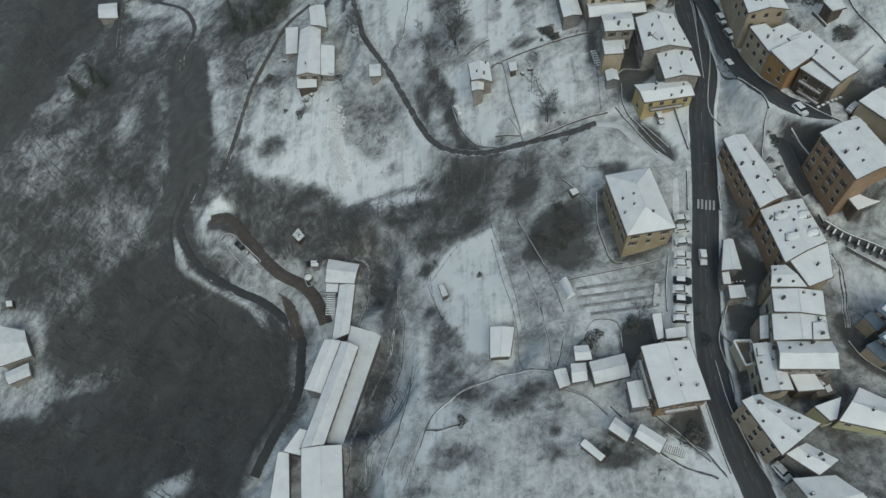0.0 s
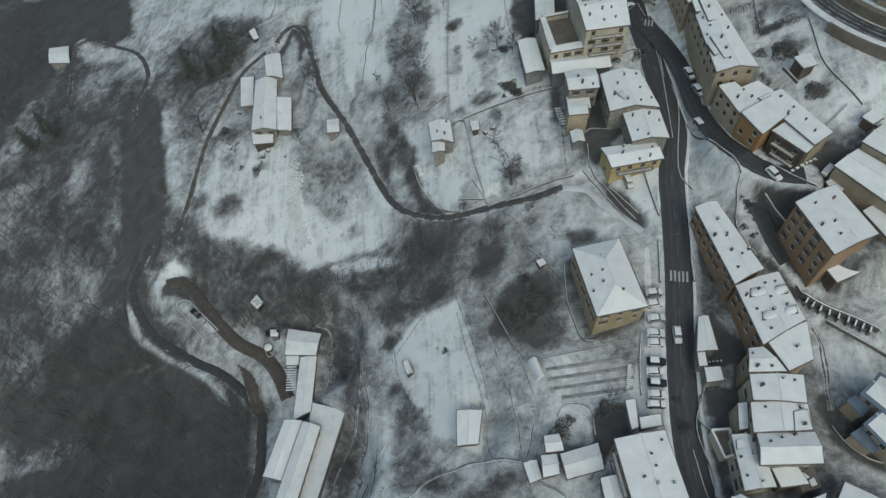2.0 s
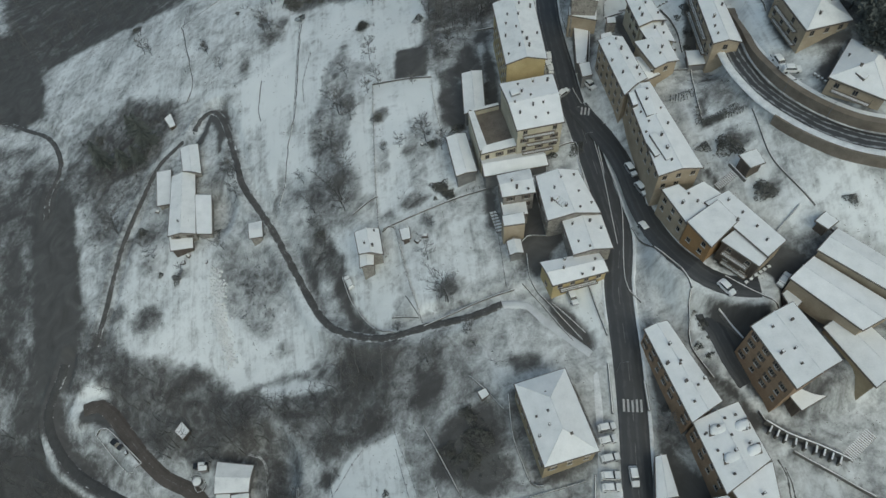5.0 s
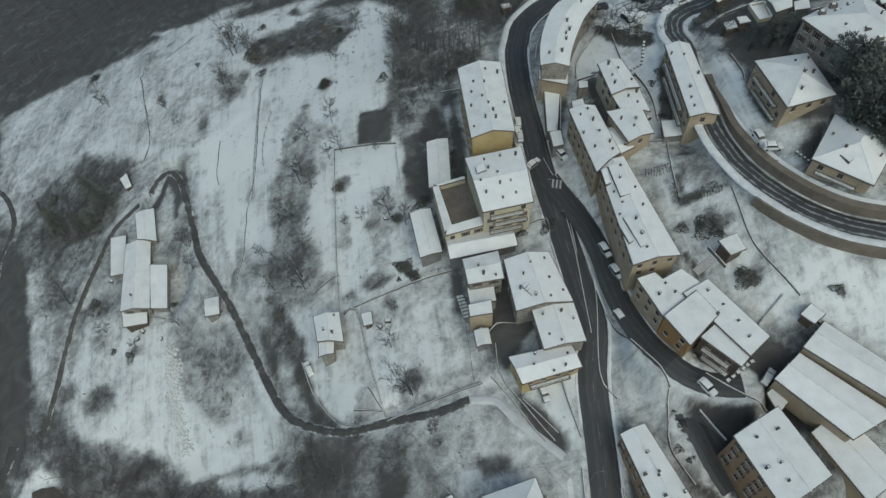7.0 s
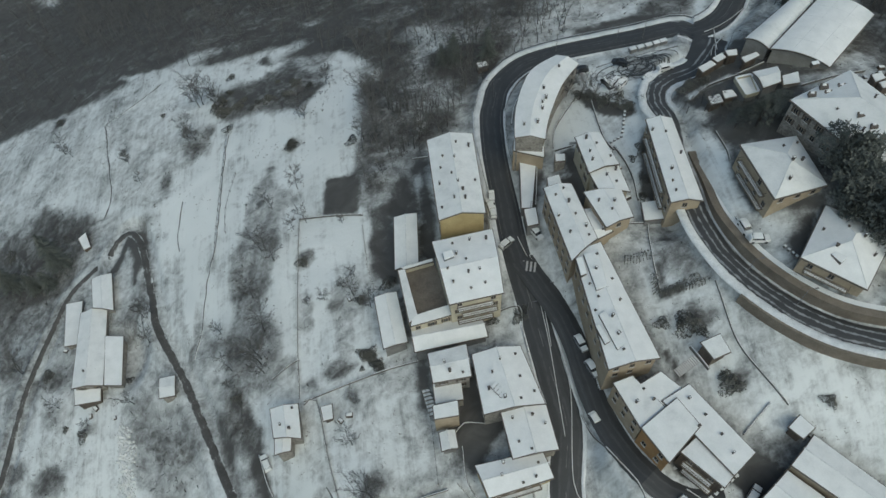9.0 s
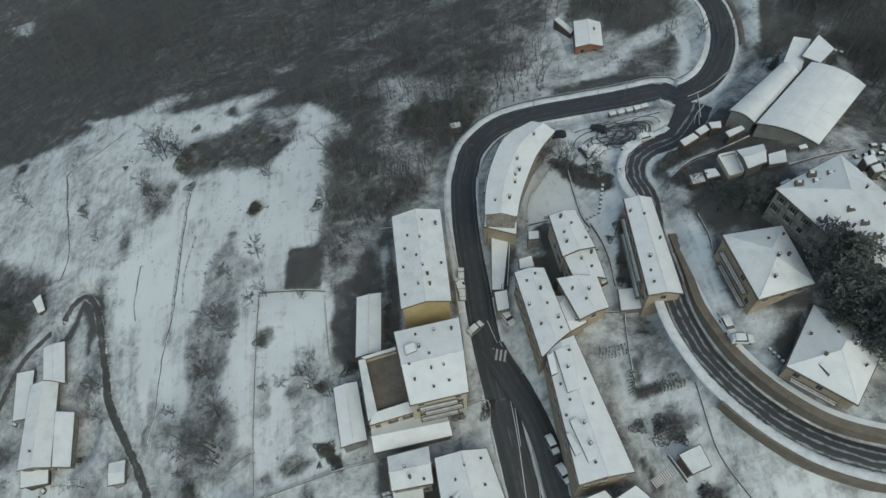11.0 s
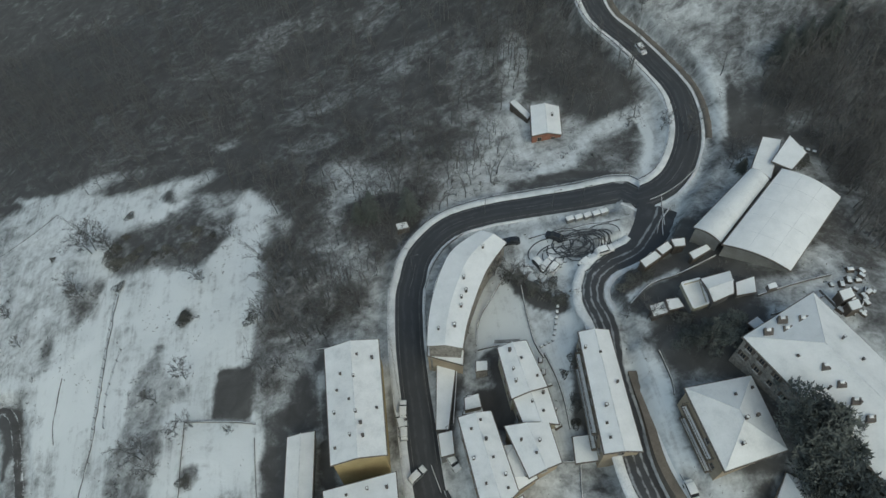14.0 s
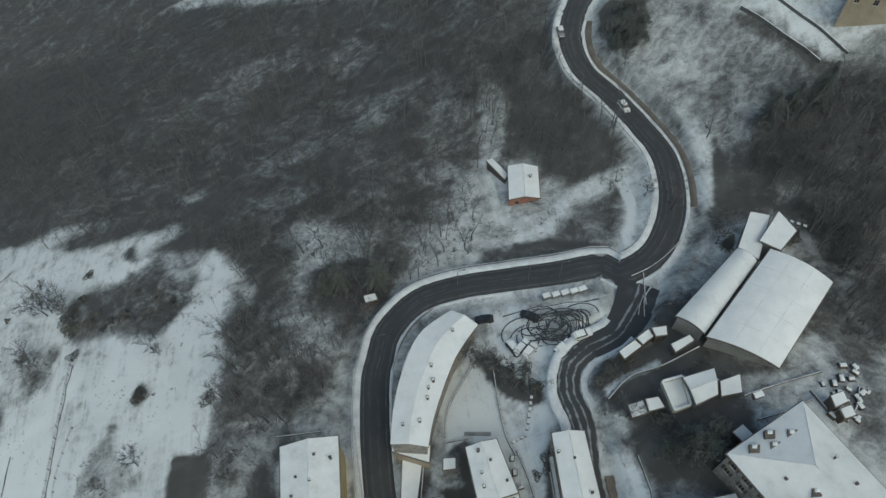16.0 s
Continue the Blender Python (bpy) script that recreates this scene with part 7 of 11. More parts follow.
house("garage", "snow-covered flat-roofed garage above the garden", [(41.2, 63.2), (46.0, 63.8), (45.9, 61.1), (41.2, 60.6)], 13.3, "flat", 0.2, "grey", "", "", 0.5)
house("shed", "wooden shed with a snowy roof below the road", [(29.0, 45.7), (32.6, 42.6), (30.8, 39.8), (27.0, 42.8)], 8.1, "ew", 0.4, "wood", "", "", 0.5)
house("shed", "long shed with a snowy roof below the road", [(33.6, 43.4), (38.6, 39.8), (36.5, 36.7), (31.7, 40.4)], 10.4, "ew", 0.4, "grey", "S", "", 0.5)
house("shed", "narrow shed with a snowy roof in the garden", [(22.5, 41.8), (26.6, 37.8), (25.3, 36.5), (21.1, 40.3)], 5.6, "flat", 0.1, "wood", "", "", 0.5)
house("village_house", "grey stone wing with a snowy roof on the upper street", [(70.0, 135.5), (74.2, 136.4), (78.7, 129.2), (72.8, 125.9)], 33.5, "flat", 0.3, "tan", "W", "2", 0.3)
house("village_house", "snowy-roofed rear wing of the street house", [(73.7, 134.0), (79.8, 136.5), (83.0, 132.5), (76.7, 127.7)], 33.3, "flat", 0.3, "tan", "", "", 0.3)
house("village_house", "orange house with arched doors on the upper street", [(72.6, 126.2), (80.9, 130.8), (83.7, 125.0), (75.8, 119.2)], 33.9, "flat", 0.3, "deep_orange", "W", "", 0.3)
house("village_house", "long house wing with a snowy roof above the lane", [(78.0, 130.7), (84.2, 133.2), (91.6, 118.9), (86.3, 115.5)], 33.6, "flat", 0.2, "tan", "", "3", 0.3)
house("outbuilding", "wooden balcony wing with a snowy roof and ladder boards", [(78.5, 121.2), (82.7, 123.7), (88.1, 116.8), (84.2, 113.9)], 32.9, "flat", 0.15, "wood", "w", "", 0.4)
house("garden_hut", "square garden hut with a snowy roof on a slope", [(87.5, 139.6), (92.0, 140.8), (92.8, 136.8), (89.0, 135.8)], 37.0, "flat", 0.3, "wood", "", "", 0.5)
house("garden_hut", "small hut with a snowy flat roof beside the wall", [(101.4, 124.2), (103.2, 121.3), (100.3, 119.7), (98.4, 122.3)], 34.4, "flat", 0.3, "wood", "", "", 0.5)
house("village_house", "long ochre house with a snowy sheet roof and window band", [(103.0, 120.7), (115.2, 104.9), (109.3, 101.4), (96.6, 116.0)], 33.4, "ew", 0.8, "tan", "", "", 0.5)
house("village_house", "long workshop with a snowy sheet roof", [(96.8, 115.8), (108.6, 101.5), (99.1, 98.1), (89.8, 111.4)], 31.4, "ew", 0.6, "tan", "", "", 0.5)
house("garage", "small garage with a snowy roof in the yard", [(89.4, 110.2), (92.1, 111.7), (93.7, 108.3), (90.2, 105.7)], 27.0, "flat", 0.2, "wood", "", "", 0.5)
house("village_house", "orange house with a double snowy roof on the slope", [(78.3, 102.1), (88.5, 106.2), (92.8, 92.8), (82.1, 88.4)], 31.6, "ns", 1.0, "orange", "WN", "3", 0.5)
house("village_house", "ochre outbuilding with a snowy roof on the slope", [(94.3, 101.6), (101.6, 105.1), (107.7, 92.2), (99.0, 88.0)], 27.4, "ns", 0.7, "ochre", "S", "", 0.5)
house("garage", "snowy-roofed garage between the lanes", [(84.9, 90.4), (91.7, 93.2), (93.2, 89.6), (86.3, 87.0)], 22.1, "flat", 0.2, "wood", "", "", 0.5)
house("village_house", "long grey terraced house with snowy roof and skylights", [(69.0, 162.5), (75.5, 165.5), (79.6, 137.8), (69.2, 137.0)], 36.5, "ns", 1.3, "tan", "WS", "6", 0.5)
roof_panel(HOUSES[-1], [(69.0, 161.4), (70.4, 161.8), (70.3, 157.6), (69.0, 157.3)], 37.6, 'raised_roof_panel', 'raised snowy roof panel')
roof_panel(HOUSES[-1], [(70.7, 162.1), (73.9, 162.8), (73.6, 153.8), (71.1, 153.4)], 37.9, 'raised_roof_panel', 'raised snowy roof panel')
roof_panel(HOUSES[-1], [(70.2, 148.2), (71.5, 148.8), (74.3, 141.5), (71.7, 140.4)], 37.6, 'raised_roof_panel', 'raised snowy roof panel')
roof_panel(HOUSES[-1], [(69.0, 145.9), (69.8, 146.2), (71.0, 142.4), (69.8, 141.9)], 37.4, 'raised_roof_panel', 'raised snowy roof panel')
house("village_house", "tan house with a long snowy roof on the upper street", [(66.4, 181.0), (73.0, 181.2), (74.9, 165.8), (68.0, 161.0)], 37.2, "ns", 1.0, "tan", "W", "5", 0.5)
house("village_house", "yellow-gabled house with a tilted snowy roof", [(74.4, 177.5), (82.9, 176.9), (83.4, 169.1), (76.8, 167.3)], 38.5, "ns", 0.8, "tan", "S", "2", 0.5)
house("village_house", "small house with a snowy roof between the lanes", [(71.5, 170.9), (76.6, 176.2), (77.5, 169.0), (75.9, 167.7)], 34.5, "flat", 0.3, "stone", "", "", 0.5)
house("village_house", "cream house with a snowy roof above the terrace garden", [(76.3, 192.9), (82.5, 193.5), (84.3, 183.2), (76.8, 181.9)], 39.0, "ns", 0.9, "cream", "W", "3", 0.5)
house("village_house", "snowy-roofed house joined to its neighbour", [(77.2, 182.7), (84.4, 183.9), (84.8, 176.0), (78.0, 177.5)], 38.0, "ns", 0.7, "cream", "W", "2", 0.5)
house("shed", "small snowy-roofed shed by the alley", [(69.1, 186.5), (71.4, 186.4), (72.0, 182.5), (67.6, 182.6)], 33.2, "flat", 0.2, "stone", "", "", 0.5)
house("village_house", "long cream house with balconies along the hairpin road", [(91.5, 191.4), (97.6, 190.8), (96.5, 167.2), (89.6, 167.9)], 43.6, "ns", 1.0, "tan", "wS", "4", 0.5)
house("garage", "low garage with a flat snowy roof", [(86.6, 174.0), (91.2, 173.8), (91.3, 168.8), (85.9, 169.0)], 36.5, "flat", 0.2, "grey", "", "", 0.5)
house("village_house", "ochre villa with a snowy hip roof", [(104.0, 174.5), (116.1, 174.8), (116.6, 161.6), (105.3, 160.0)], 51.4, "hip", 2.4, "tan", "wS", "3", 0.5)
house("village_house", "ochre villa with a snowy pyramid roof", [(116.1, 159.2), (126.2, 150.9), (115.1, 140.0), (106.3, 148.5)], 48.6, "hip", 2.6, "tan", "s", "4", 0.5)
roof_panel(HOUSES[-1], [(111.2, 147.5), (112.7, 148.3), (113.8, 146.4), (112.1, 145.4)], 50.0, 'skylight', 'snow-dusted skylight pane')
house("village_house", "large building with a snowy hip roof and dormers", [(114.3, 179.5), (129.8, 185.6), (142.6, 152.4), (128.4, 145.5)], 57.0, "hip", 3.2, "stone", "W", "6", 0.5)
BIG = HOUSES[-1]
dormer(HOUSES[-1], [(118.0, 179.9), (119.5, 179.6), (118.9, 178.4), (117.5, 178.7)], 58.0)
dormer(HOUSES[-1], [(121.2, 181.6), (122.7, 181.3), (122.2, 180.1), (120.7, 180.4)], 58.0)
dormer(HOUSES[-1], [(121.2, 179.7), (122.7, 179.5), (122.1, 178.3), (120.7, 178.6)], 58.0)
dormer(HOUSES[-1], [(123.6, 178.5), (125.1, 178.2), (124.5, 177.0), (123.1, 177.3)], 58.0)
dormer(HOUSES[-1], [(124.6, 181.1), (126.1, 180.8), (125.5, 179.6), (124.0, 179.9)], 58.0)
dormer(HOUSES[-1], [(123.6, 172.0), (125.0, 171.7), (124.4, 170.7), (123.1, 170.9)], 59.2)
dormer(HOUSES[-1], [(124.6, 168.8), (126.0, 168.6), (125.4, 167.5), (124.1, 167.8)], 59.2)
dormer(HOUSES[-1], [(125.4, 165.9), (126.7, 165.6), (126.2, 164.6), (124.9, 164.9)], 59.2)
dormer(HOUSES[-1], [(126.2, 162.9), (127.5, 162.7), (127.0, 161.7), (125.7, 161.9)], 59.2)
house("barn", "metal barn with a snowy barrel roof", [(136.2, 219.9), (139.0, 216.1), (122.8, 202.6), (118.7, 207.3)], 49.0, "barrel", 0.9, "barn", "", "", 0.5)
house("barn", "wide metal barn with a snowy panelled roof", [(141.9, 218.0), (150.4, 208.5), (132.6, 193.6), (122.2, 201.8)], 50.0, "barrel", 1.2, "barn", "", "", 0.5)
house("outbuilding", "small block with a snowy roof behind the barns", [(147.5, 226.4), (148.9, 220.8), (143.8, 217.0), (140.5, 220.1)], 50.0, "flat", 0.2, "grey", "", "", 0.5)
house("outbuilding", "snowy-roofed end bay of the metal barn", [(142.5, 228.0), (146.3, 226.3), (139.4, 216.3), (136.4, 219.9)], 48.8, "flat", 0.2, "barn", "", "", 0.5)
house("cabin", "brick cabin with a snowy gable roof in the woods", [(100.1, 263.5), (107.8, 261.8), (105.9, 251.6), (98.0, 252.5)], 32.2, "ns", 1.0, "brick", "S", "1", 0.3)
house("shed", "narrow lean-to beside the brick cabin", [(95.5, 267.3), (97.3, 268.3), (100.3, 261.9), (99.0, 260.0)], 30.5, "flat", 0.1, "wood", "", "", 0.2)
house("outbuilding", "outbuilding with a snowy roof below the barns", [(115.0, 194.9), (121.4, 195.7), (120.1, 190.7), (115.5, 189.5)], 50.5, "ew", 0.6, "grey", "", "", 0.5)
house("shed", "small snowy-roofed shed in the yard", [(105.5, 193.1), (108.6, 193.5), (108.7, 190.9), (105.5, 190.5)], 46.4, "flat", 0.1, "wood", "", "", 0.5)
house("shed", "small snowy-roofed shed in the yard", [(108.5, 193.3), (111.1, 193.3), (111.6, 191.1), (108.4, 190.8)], 47.4, "flat", 0.1, "wood", "", "", 0.5)
house("shed", "small snowy-roofed shed beside the barn", [(116.4, 202.5), (120.7, 203.8), (121.2, 202.4), (116.8, 200.6)], 47.7, "flat", 0.1, "wood", "", "", 0.5)
house("shed", "snowy-roofed shed at the villa corner", [(118.7, 183.8), (121.1, 184.8), (122.3, 182.7), (119.9, 181.7)], 52.3, "flat", 0.1, "wood", "", "", 0.5)
house("porch", "snowy porch roof below the curved house", [(63.4, 199.2), (70.5, 195.9), (69.7, 192.6), (62.7, 196.0)], 33.5, "flat", 0.2, "tan", "", "", 0.2)
house("porch", "low grey terrace behind the curved house", [(64.6, 196.7), (68.6, 194.8), (64.8, 181.4), (62.1, 181.8)], 29.4, "flat", 0.1, "grey", "", "", 0.1)
house("shed", "small snowy-roofed shed beside the main road", [(62.4, 180.9), (65.5, 181.1), (65.2, 176.4), (62.3, 176.1)], 30.0, "flat", 0.2, "grey", "", "", 0.15)
house("outbuilding", "long low snowy roof in the courtyard", [(57.1, 83.4), (59.6, 83.6), (59.7, 75.3), (54.9, 75.1)], 17.3, "ns", 0.3, "grey", "", "", 0.5)
house("porch", "small square terrace roof in the courtyard", [(56.2, 72.4), (59.8, 72.5), (59.9, 69.2), (56.0, 68.9)], 15.6, "flat", 0.1, "stone", "", "", 0.15)
house("porch", "narrow snowy roof against the terraced row", [(60.0, 63.5), (62.2, 63.7), (61.0, 58.2), (58.9, 58.0)], 18.0, "flat", 0.3, "tan", "", "", 0.15)
house("porch", "snowy terrace roof below the terraced row", [(63.6, 51.0), (68.8, 51.3), (70.2, 47.6), (64.5, 47.2)], 16.2, "flat", 0.2, "wood", "", "", 0.2)
house("carport", "snow-covered carport beside the hairpin road", [(107.5, 203.9), (111.4, 205.7), (112.4, 204.1), (108.2, 202.0)], 45.0, "flat", 0.1, "wood", "", "", 0.2)
house("carport", "snow-covered carport beside the hairpin road", [(111.4, 205.7), (114.4, 207.2), (115.0, 205.4), (112.3, 204.0)], 45.6, "flat", 0.1, "wood", "", "", 0.2)
house("carport", "snow-covered carport beside the hairpin road", [(114.7, 207.0), (117.8, 206.9), (117.3, 204.9), (114.9, 205.0)], 46.3, "flat", 0.1, "wood", "", "", 0.2)
house("cabin", "tiny wooden cabin at the edge of the woods", [(60.3, 235.1), (63.2, 235.4), (63.7, 233.5), (60.6, 233.1)], 26.9, "flat", 0.1, "wood", "", "", 0.1)
house("farmhouse", "stone farmhouse with a snowy gable roof in the meadow", [(-60.0, 194.2), (-52.3, 194.8), (-50.2, 170.7), (-58.8, 171.0)], -9.3, "ns", 1.2, "stone", "S", "1", 0.5)
house("farm_wing", "wing of the farmhouse with a snowy lean-to roof", [(-51.8, 185.6), (-46.4, 184.7), (-45.3, 170.0), (-50.3, 170.8)], -9.5, "flat", 0.5, "stone", "", "", 0.5)
house("outbuilding", "snowy-roofed outbuilding behind the farmhouse", [(-57.7, 204.3), (-51.8, 205.4), (-49.6, 192.4), (-55.9, 194.3)], -7.7, "ns", 0.5, "stone", "", "", 0.5)
house("porch", "low porch with a snowy roof at the farmhouse", [(-59.5, 172.5), (-52.1, 172.0), (-51.6, 167.6), (-58.6, 167.4)], -11.9, "flat", 0.3, "wood", "", "", 0.5)
house("shed", "flat snow-covered shed at the farmhouse", [(-67.2, 200.6), (-62.2, 200.9), (-60.9, 186.6), (-65.4, 186.3)], -13.5, "flat", 0.1, "stone", "", "", 0.5)
house("shed", "square stone shed with a snowy roof by the track", [(-32.7, 167.4), (-28.5, 167.7), (-28.0, 161.9), (-32.2, 161.7)], -2.6, "ew", 0.3, "stone", "", "", 0.5)
house("cabin", "riverside cabin with a snowy roof", [(-175.6, 268.7), (-166.4, 269.3), (-162.8, 257.7), (-172.8, 258.4)], -50.4, "ew", 0.6, "stone", "", "", 0.5)
house("cottage", "cottage with a snowy gable roof beside the lane", [(-0.3, 148.4), (6.2, 148.7), (6.8, 140.5), (0.5, 141.5)], 13.6, "ns", 1.0, "stone", "S", "2", 0.5)
house("porch", "lower wing of the cottage with a snowy roof", [(0.5, 142.5), (4.5, 142.1), (4.2, 138.5), (0.5, 138.1)], 12.6, "ns", 0.5, "stone", "", "", 0.5)
house("shed", "tiny snowy-roofed shed beside the fence", [(11.1, 146.7), (13.9, 147.0), (14.0, 143.5), (11.6, 143.2)], 14.8, "flat", 0.1, "wood", "", "", 0.5)
house("mill", "riverside mill building with a snowy roof", [(-44.8, 106.7), (-34.7, 104.4), (-35.9, 97.5), (-45.1, 98.2)], -24.2, "ew", 0.8, "grey", "W", "", 0.5)
house("mill", "long mill wing with a snowy roof", [(-40.6, 97.5), (-35.6, 97.5), (-36.2, 81.3), (-41.3, 78.7)], -24.2, "ns", 0.4, "grey", "", "", 0.5)
house("mill", "small mill annex with a snowy roof", [(-44.9, 98.5), (-40.8, 98.1), (-40.9, 95.1), (-44.8, 95.4)], -25.0, "flat", 0.2, "grey", "", "", 0.5)
house("factory", "factory hall with a snowy roof along the river road", [(-43.1, 79.1), (-38.0, 78.5), (-42.2, 62.8), (-47.5, 64.2)], -22.6, "ns", 0.4, "grey", "", "", 0.5)
house("factory", "long factory hall with a snowy roof", [(-38.0, 78.2), (-32.8, 76.4), (-40.0, 48.8), (-46.4, 47.9)], -22.0, "ns", 0.8, "grey", "E", "", 0.5)
house("loading_platform", "snowy raised platform beside the factory hall", [(-36.3, 84.1), (-26.8, 81.1), (-35.6, 49.4), (-40.1, 50.0)], -24.5, "flat", 0.1, "grey", "", "", 0.1)
house("factory", "low factory wing with a snowy roof", [(-47.2, 53.7), (-43.7, 52.8), (-46.2, 46.4), (-51.2, 47.6)], -23.0, "flat", 0.3, "grey", "", "", 0.5)
house("factory", "wide factory hall with ribbed snowy roof panels", [(-46.1, 48.2), (-35.3, 49.0), (-33.4, 30.8), (-44.2, 31.0)], -21.8, "ns", 0.6, "grey", "", "", 0.5)
house("factory", "narrow factory annex with a snowy roof", [(-52.5, 47.8), (-49.4, 47.9), (-47.3, 32.6), (-53.2, 32.7)], -23.5, "flat", 0.2, "grey", "", "", 0.5)
house("stable", "stable with a snowy roof in the paddock", [(3.3, 72.0), (9.7, 71.8), (8.2, 63.6), (3.0, 63.4)], -1.9, "ns", 0.5, "wood", "", "", 0.5)
house("garden_hut", "tiny hut with a snowy roof in the paddock", [(-10.0, 87.8), (-8.4, 88.2), (-6.9, 84.5), (-8.8, 83.9)], -8.7, "ns", 0.3, "wood", "", "", 0.2)
house("garden_hut", "square hut with a snowy roof among bare trees", [(-57.9, 117.0), (-56.0, 119.8), (-53.4, 116.7), (-55.4, 114.4)], -26.2, "flat", 0.2, "wood", "", "", 0.2)
house("farmhouse", "hillside farmhouse with a snowy roof across the valley", [(-184.6, 112.0), (-171.8, 109.3), (-165.4, 98.7), (-176.5, 94.5)], -74.5, "ew", 0.8, "stone", "", "", 0.5)
house("farm_wing", "wing of the hillside farmhouse with a snowy roof", [(-174.8, 92.7), (-166.7, 96.8), (-164.0, 91.4), (-171.6, 87.8)], -75.7, "ew", 0.6, "stone", "", "", 0.5)
house("shed", "tiny snowy shed above the hillside farmhouse", [(-185.8, 123.3), (-183.1, 123.5), (-181.8, 120.7), (-184.5, 120.5)], -76.4, "flat", 0.1, "wood", "", "", 0.1)
house("village_house", "yellow house with a snowy roof on the hillside above the meadow", [(173.4, 266.1), (182.1, 271.2), (191.7, 266.2), (184.5, 260.6)], 70.0, "ew", 1.0, "tan", "SW", "", 0.5)
house("village_house", "house with a snowy roof and dark blue metal eaves", [(83.3, 63.3), (88.7, 67.6), (96.6, 61.7), (89.6, 55.0)], 20.3, "ns", 1.0, "tan", "W", "2", 0.5)
house("village_house", "joined house with snow on its dark blue roof", [(82.1, 57.6), (87.4, 60.9), (93.9, 54.3), (86.9, 48.8)], 19.6, "ns", 0.8, "tan", "W", "1", 0.5)
house("lean_to", "bare dark blue metal lean-to roof", [(81.3, 62.7), (84.6, 64.3), (86.7, 61.6), (83.2, 59.3)], 18.2, "flat", 0.4, "tan", "", "", 0.3)
house("lean_to", "bare dark blue metal lean-to roof", [(80.0, 56.3), (83.6, 58.0), (86.7, 54.1), (83.1, 52.4)], 17.4, "flat", 0.4, "tan", "", "", 0.3)
curved_house("curved stone house with a snowy roof inside the road bend", [(78.8, 221.7), (71.7, 217.9), (67.0, 210.2), (64.2, 202.5), (62.9, 195.9)], [(83.7, 217.4), (78.1, 211.3), (73.7, 203.5), (71.4, 198.6), (69.9, 194.2)], 38.2, 1.0, "stone")


# ---- trees ----
def tube(a, b, ra, rb, n=4):
    """A tapered round bar between two places."""
    d = b - a
    u = d.orthogonal().normalized()
    w = d.normalized().cross(u)
    v = [tuple(p + (u * math.cos(2 * math.pi * k / n) + w * math.sin(2 * math.pi * k / n)) * r) for p, r in ((a, ra), (b, rb)) for k in range(n)]
    return v, [(k, (k + 1) % n, n + (k + 1) % n, n + k) for k in range(n)]


def bare_tree(rng, height, limbs=7, twigs=5, subs=2):
    """Pieces of a leafless tree: trunk, and the crown of limbs and twigs."""
    trunk, crown = ([], []), ([], [])
    p, d = Vector((0, 0, -0.4)), Vector((rng.uniform(-0.12, 0.12), rng.uniform(-0.12, 0.12), 1)).normalized()
    r0 = height * 0.015
    places = []
    for k in range(4):
        e = p + d * height * 0.24
        r1 = r0 * (1 - 0.23 * (k + 1))
        trunk = joined(trunk, tube(p, e, r0 * (1 - 0.23 * k), max(r1, 0.03), 6))
        places.append((p, e, r1))
        p, d = e, (d + Vector((rng.uniform(-0.2, 0.2), rng.uniform(-0.2, 0.2), 0))).normalized()
    for i in range(limbs):
        a, b, r = places[min(3, 1 + i * 3 // limbs)]
        s = a.lerp(b, rng.random())
        az = i * 2.4 + rng.uniform(-0.5, 0.5)
        d = Vector((math.cos(az), math.sin(az), rng.uniform(0.5, 1.3))).normalized()
        length = height * rng.uniform(0.22, 0.38)
        e1 = s + d * length * 0.5
        e2 = e1 + (d + Vector((rng.uniform(-0.3, 0.3), rng.uniform(-0.3, 0.3), 0.35))).normalized() * length * 0.5
        crown = joined(crown, tube(s, e1, max(0.04, r * 0.45), max(0.026, r * 0.28), 4), tube(e1, e2, max(0.026, r * 0.28), 0.015, 3))
        for j in range(twigs):
            f = rng.uniform(0.25, 1.0)
            t0 = s.lerp(e1, f * 2) if f < 0.5 else e1.lerp(e2, f * 2 - 1)
            td = (d + Vector((rng.gauss(0, 0.6), rng.gauss(0, 0.6), rng.uniform(0, 0.6)))).normalized()
            t1 = t0 + td * height * rng.uniform(0.09, 0.17)
            crown = joined(crown, tube(t0, t1, 0.024, 0.010, 3))
            for k in range(subs):
                s0 = t0.lerp(t1, rng.uniform(0.2, 0.9))
                sd = (td + Vector((rng.gauss(0, 0.6), rng.gauss(0, 0.6), rng.uniform(-0.1, 0.5)))).normalized()
                s1 = s0 + sd * height * rng.uniform(0.05, 0.1)
                side = sd.orthogonal().normalized() * 0.022
                n = len(crown[0])
                crown = (crown[0] + [tuple(s0 - side), tuple(s0 + side), tuple(s1)], crown[1] + [(n, n + 1, n + 2)])
    return trunk, crown


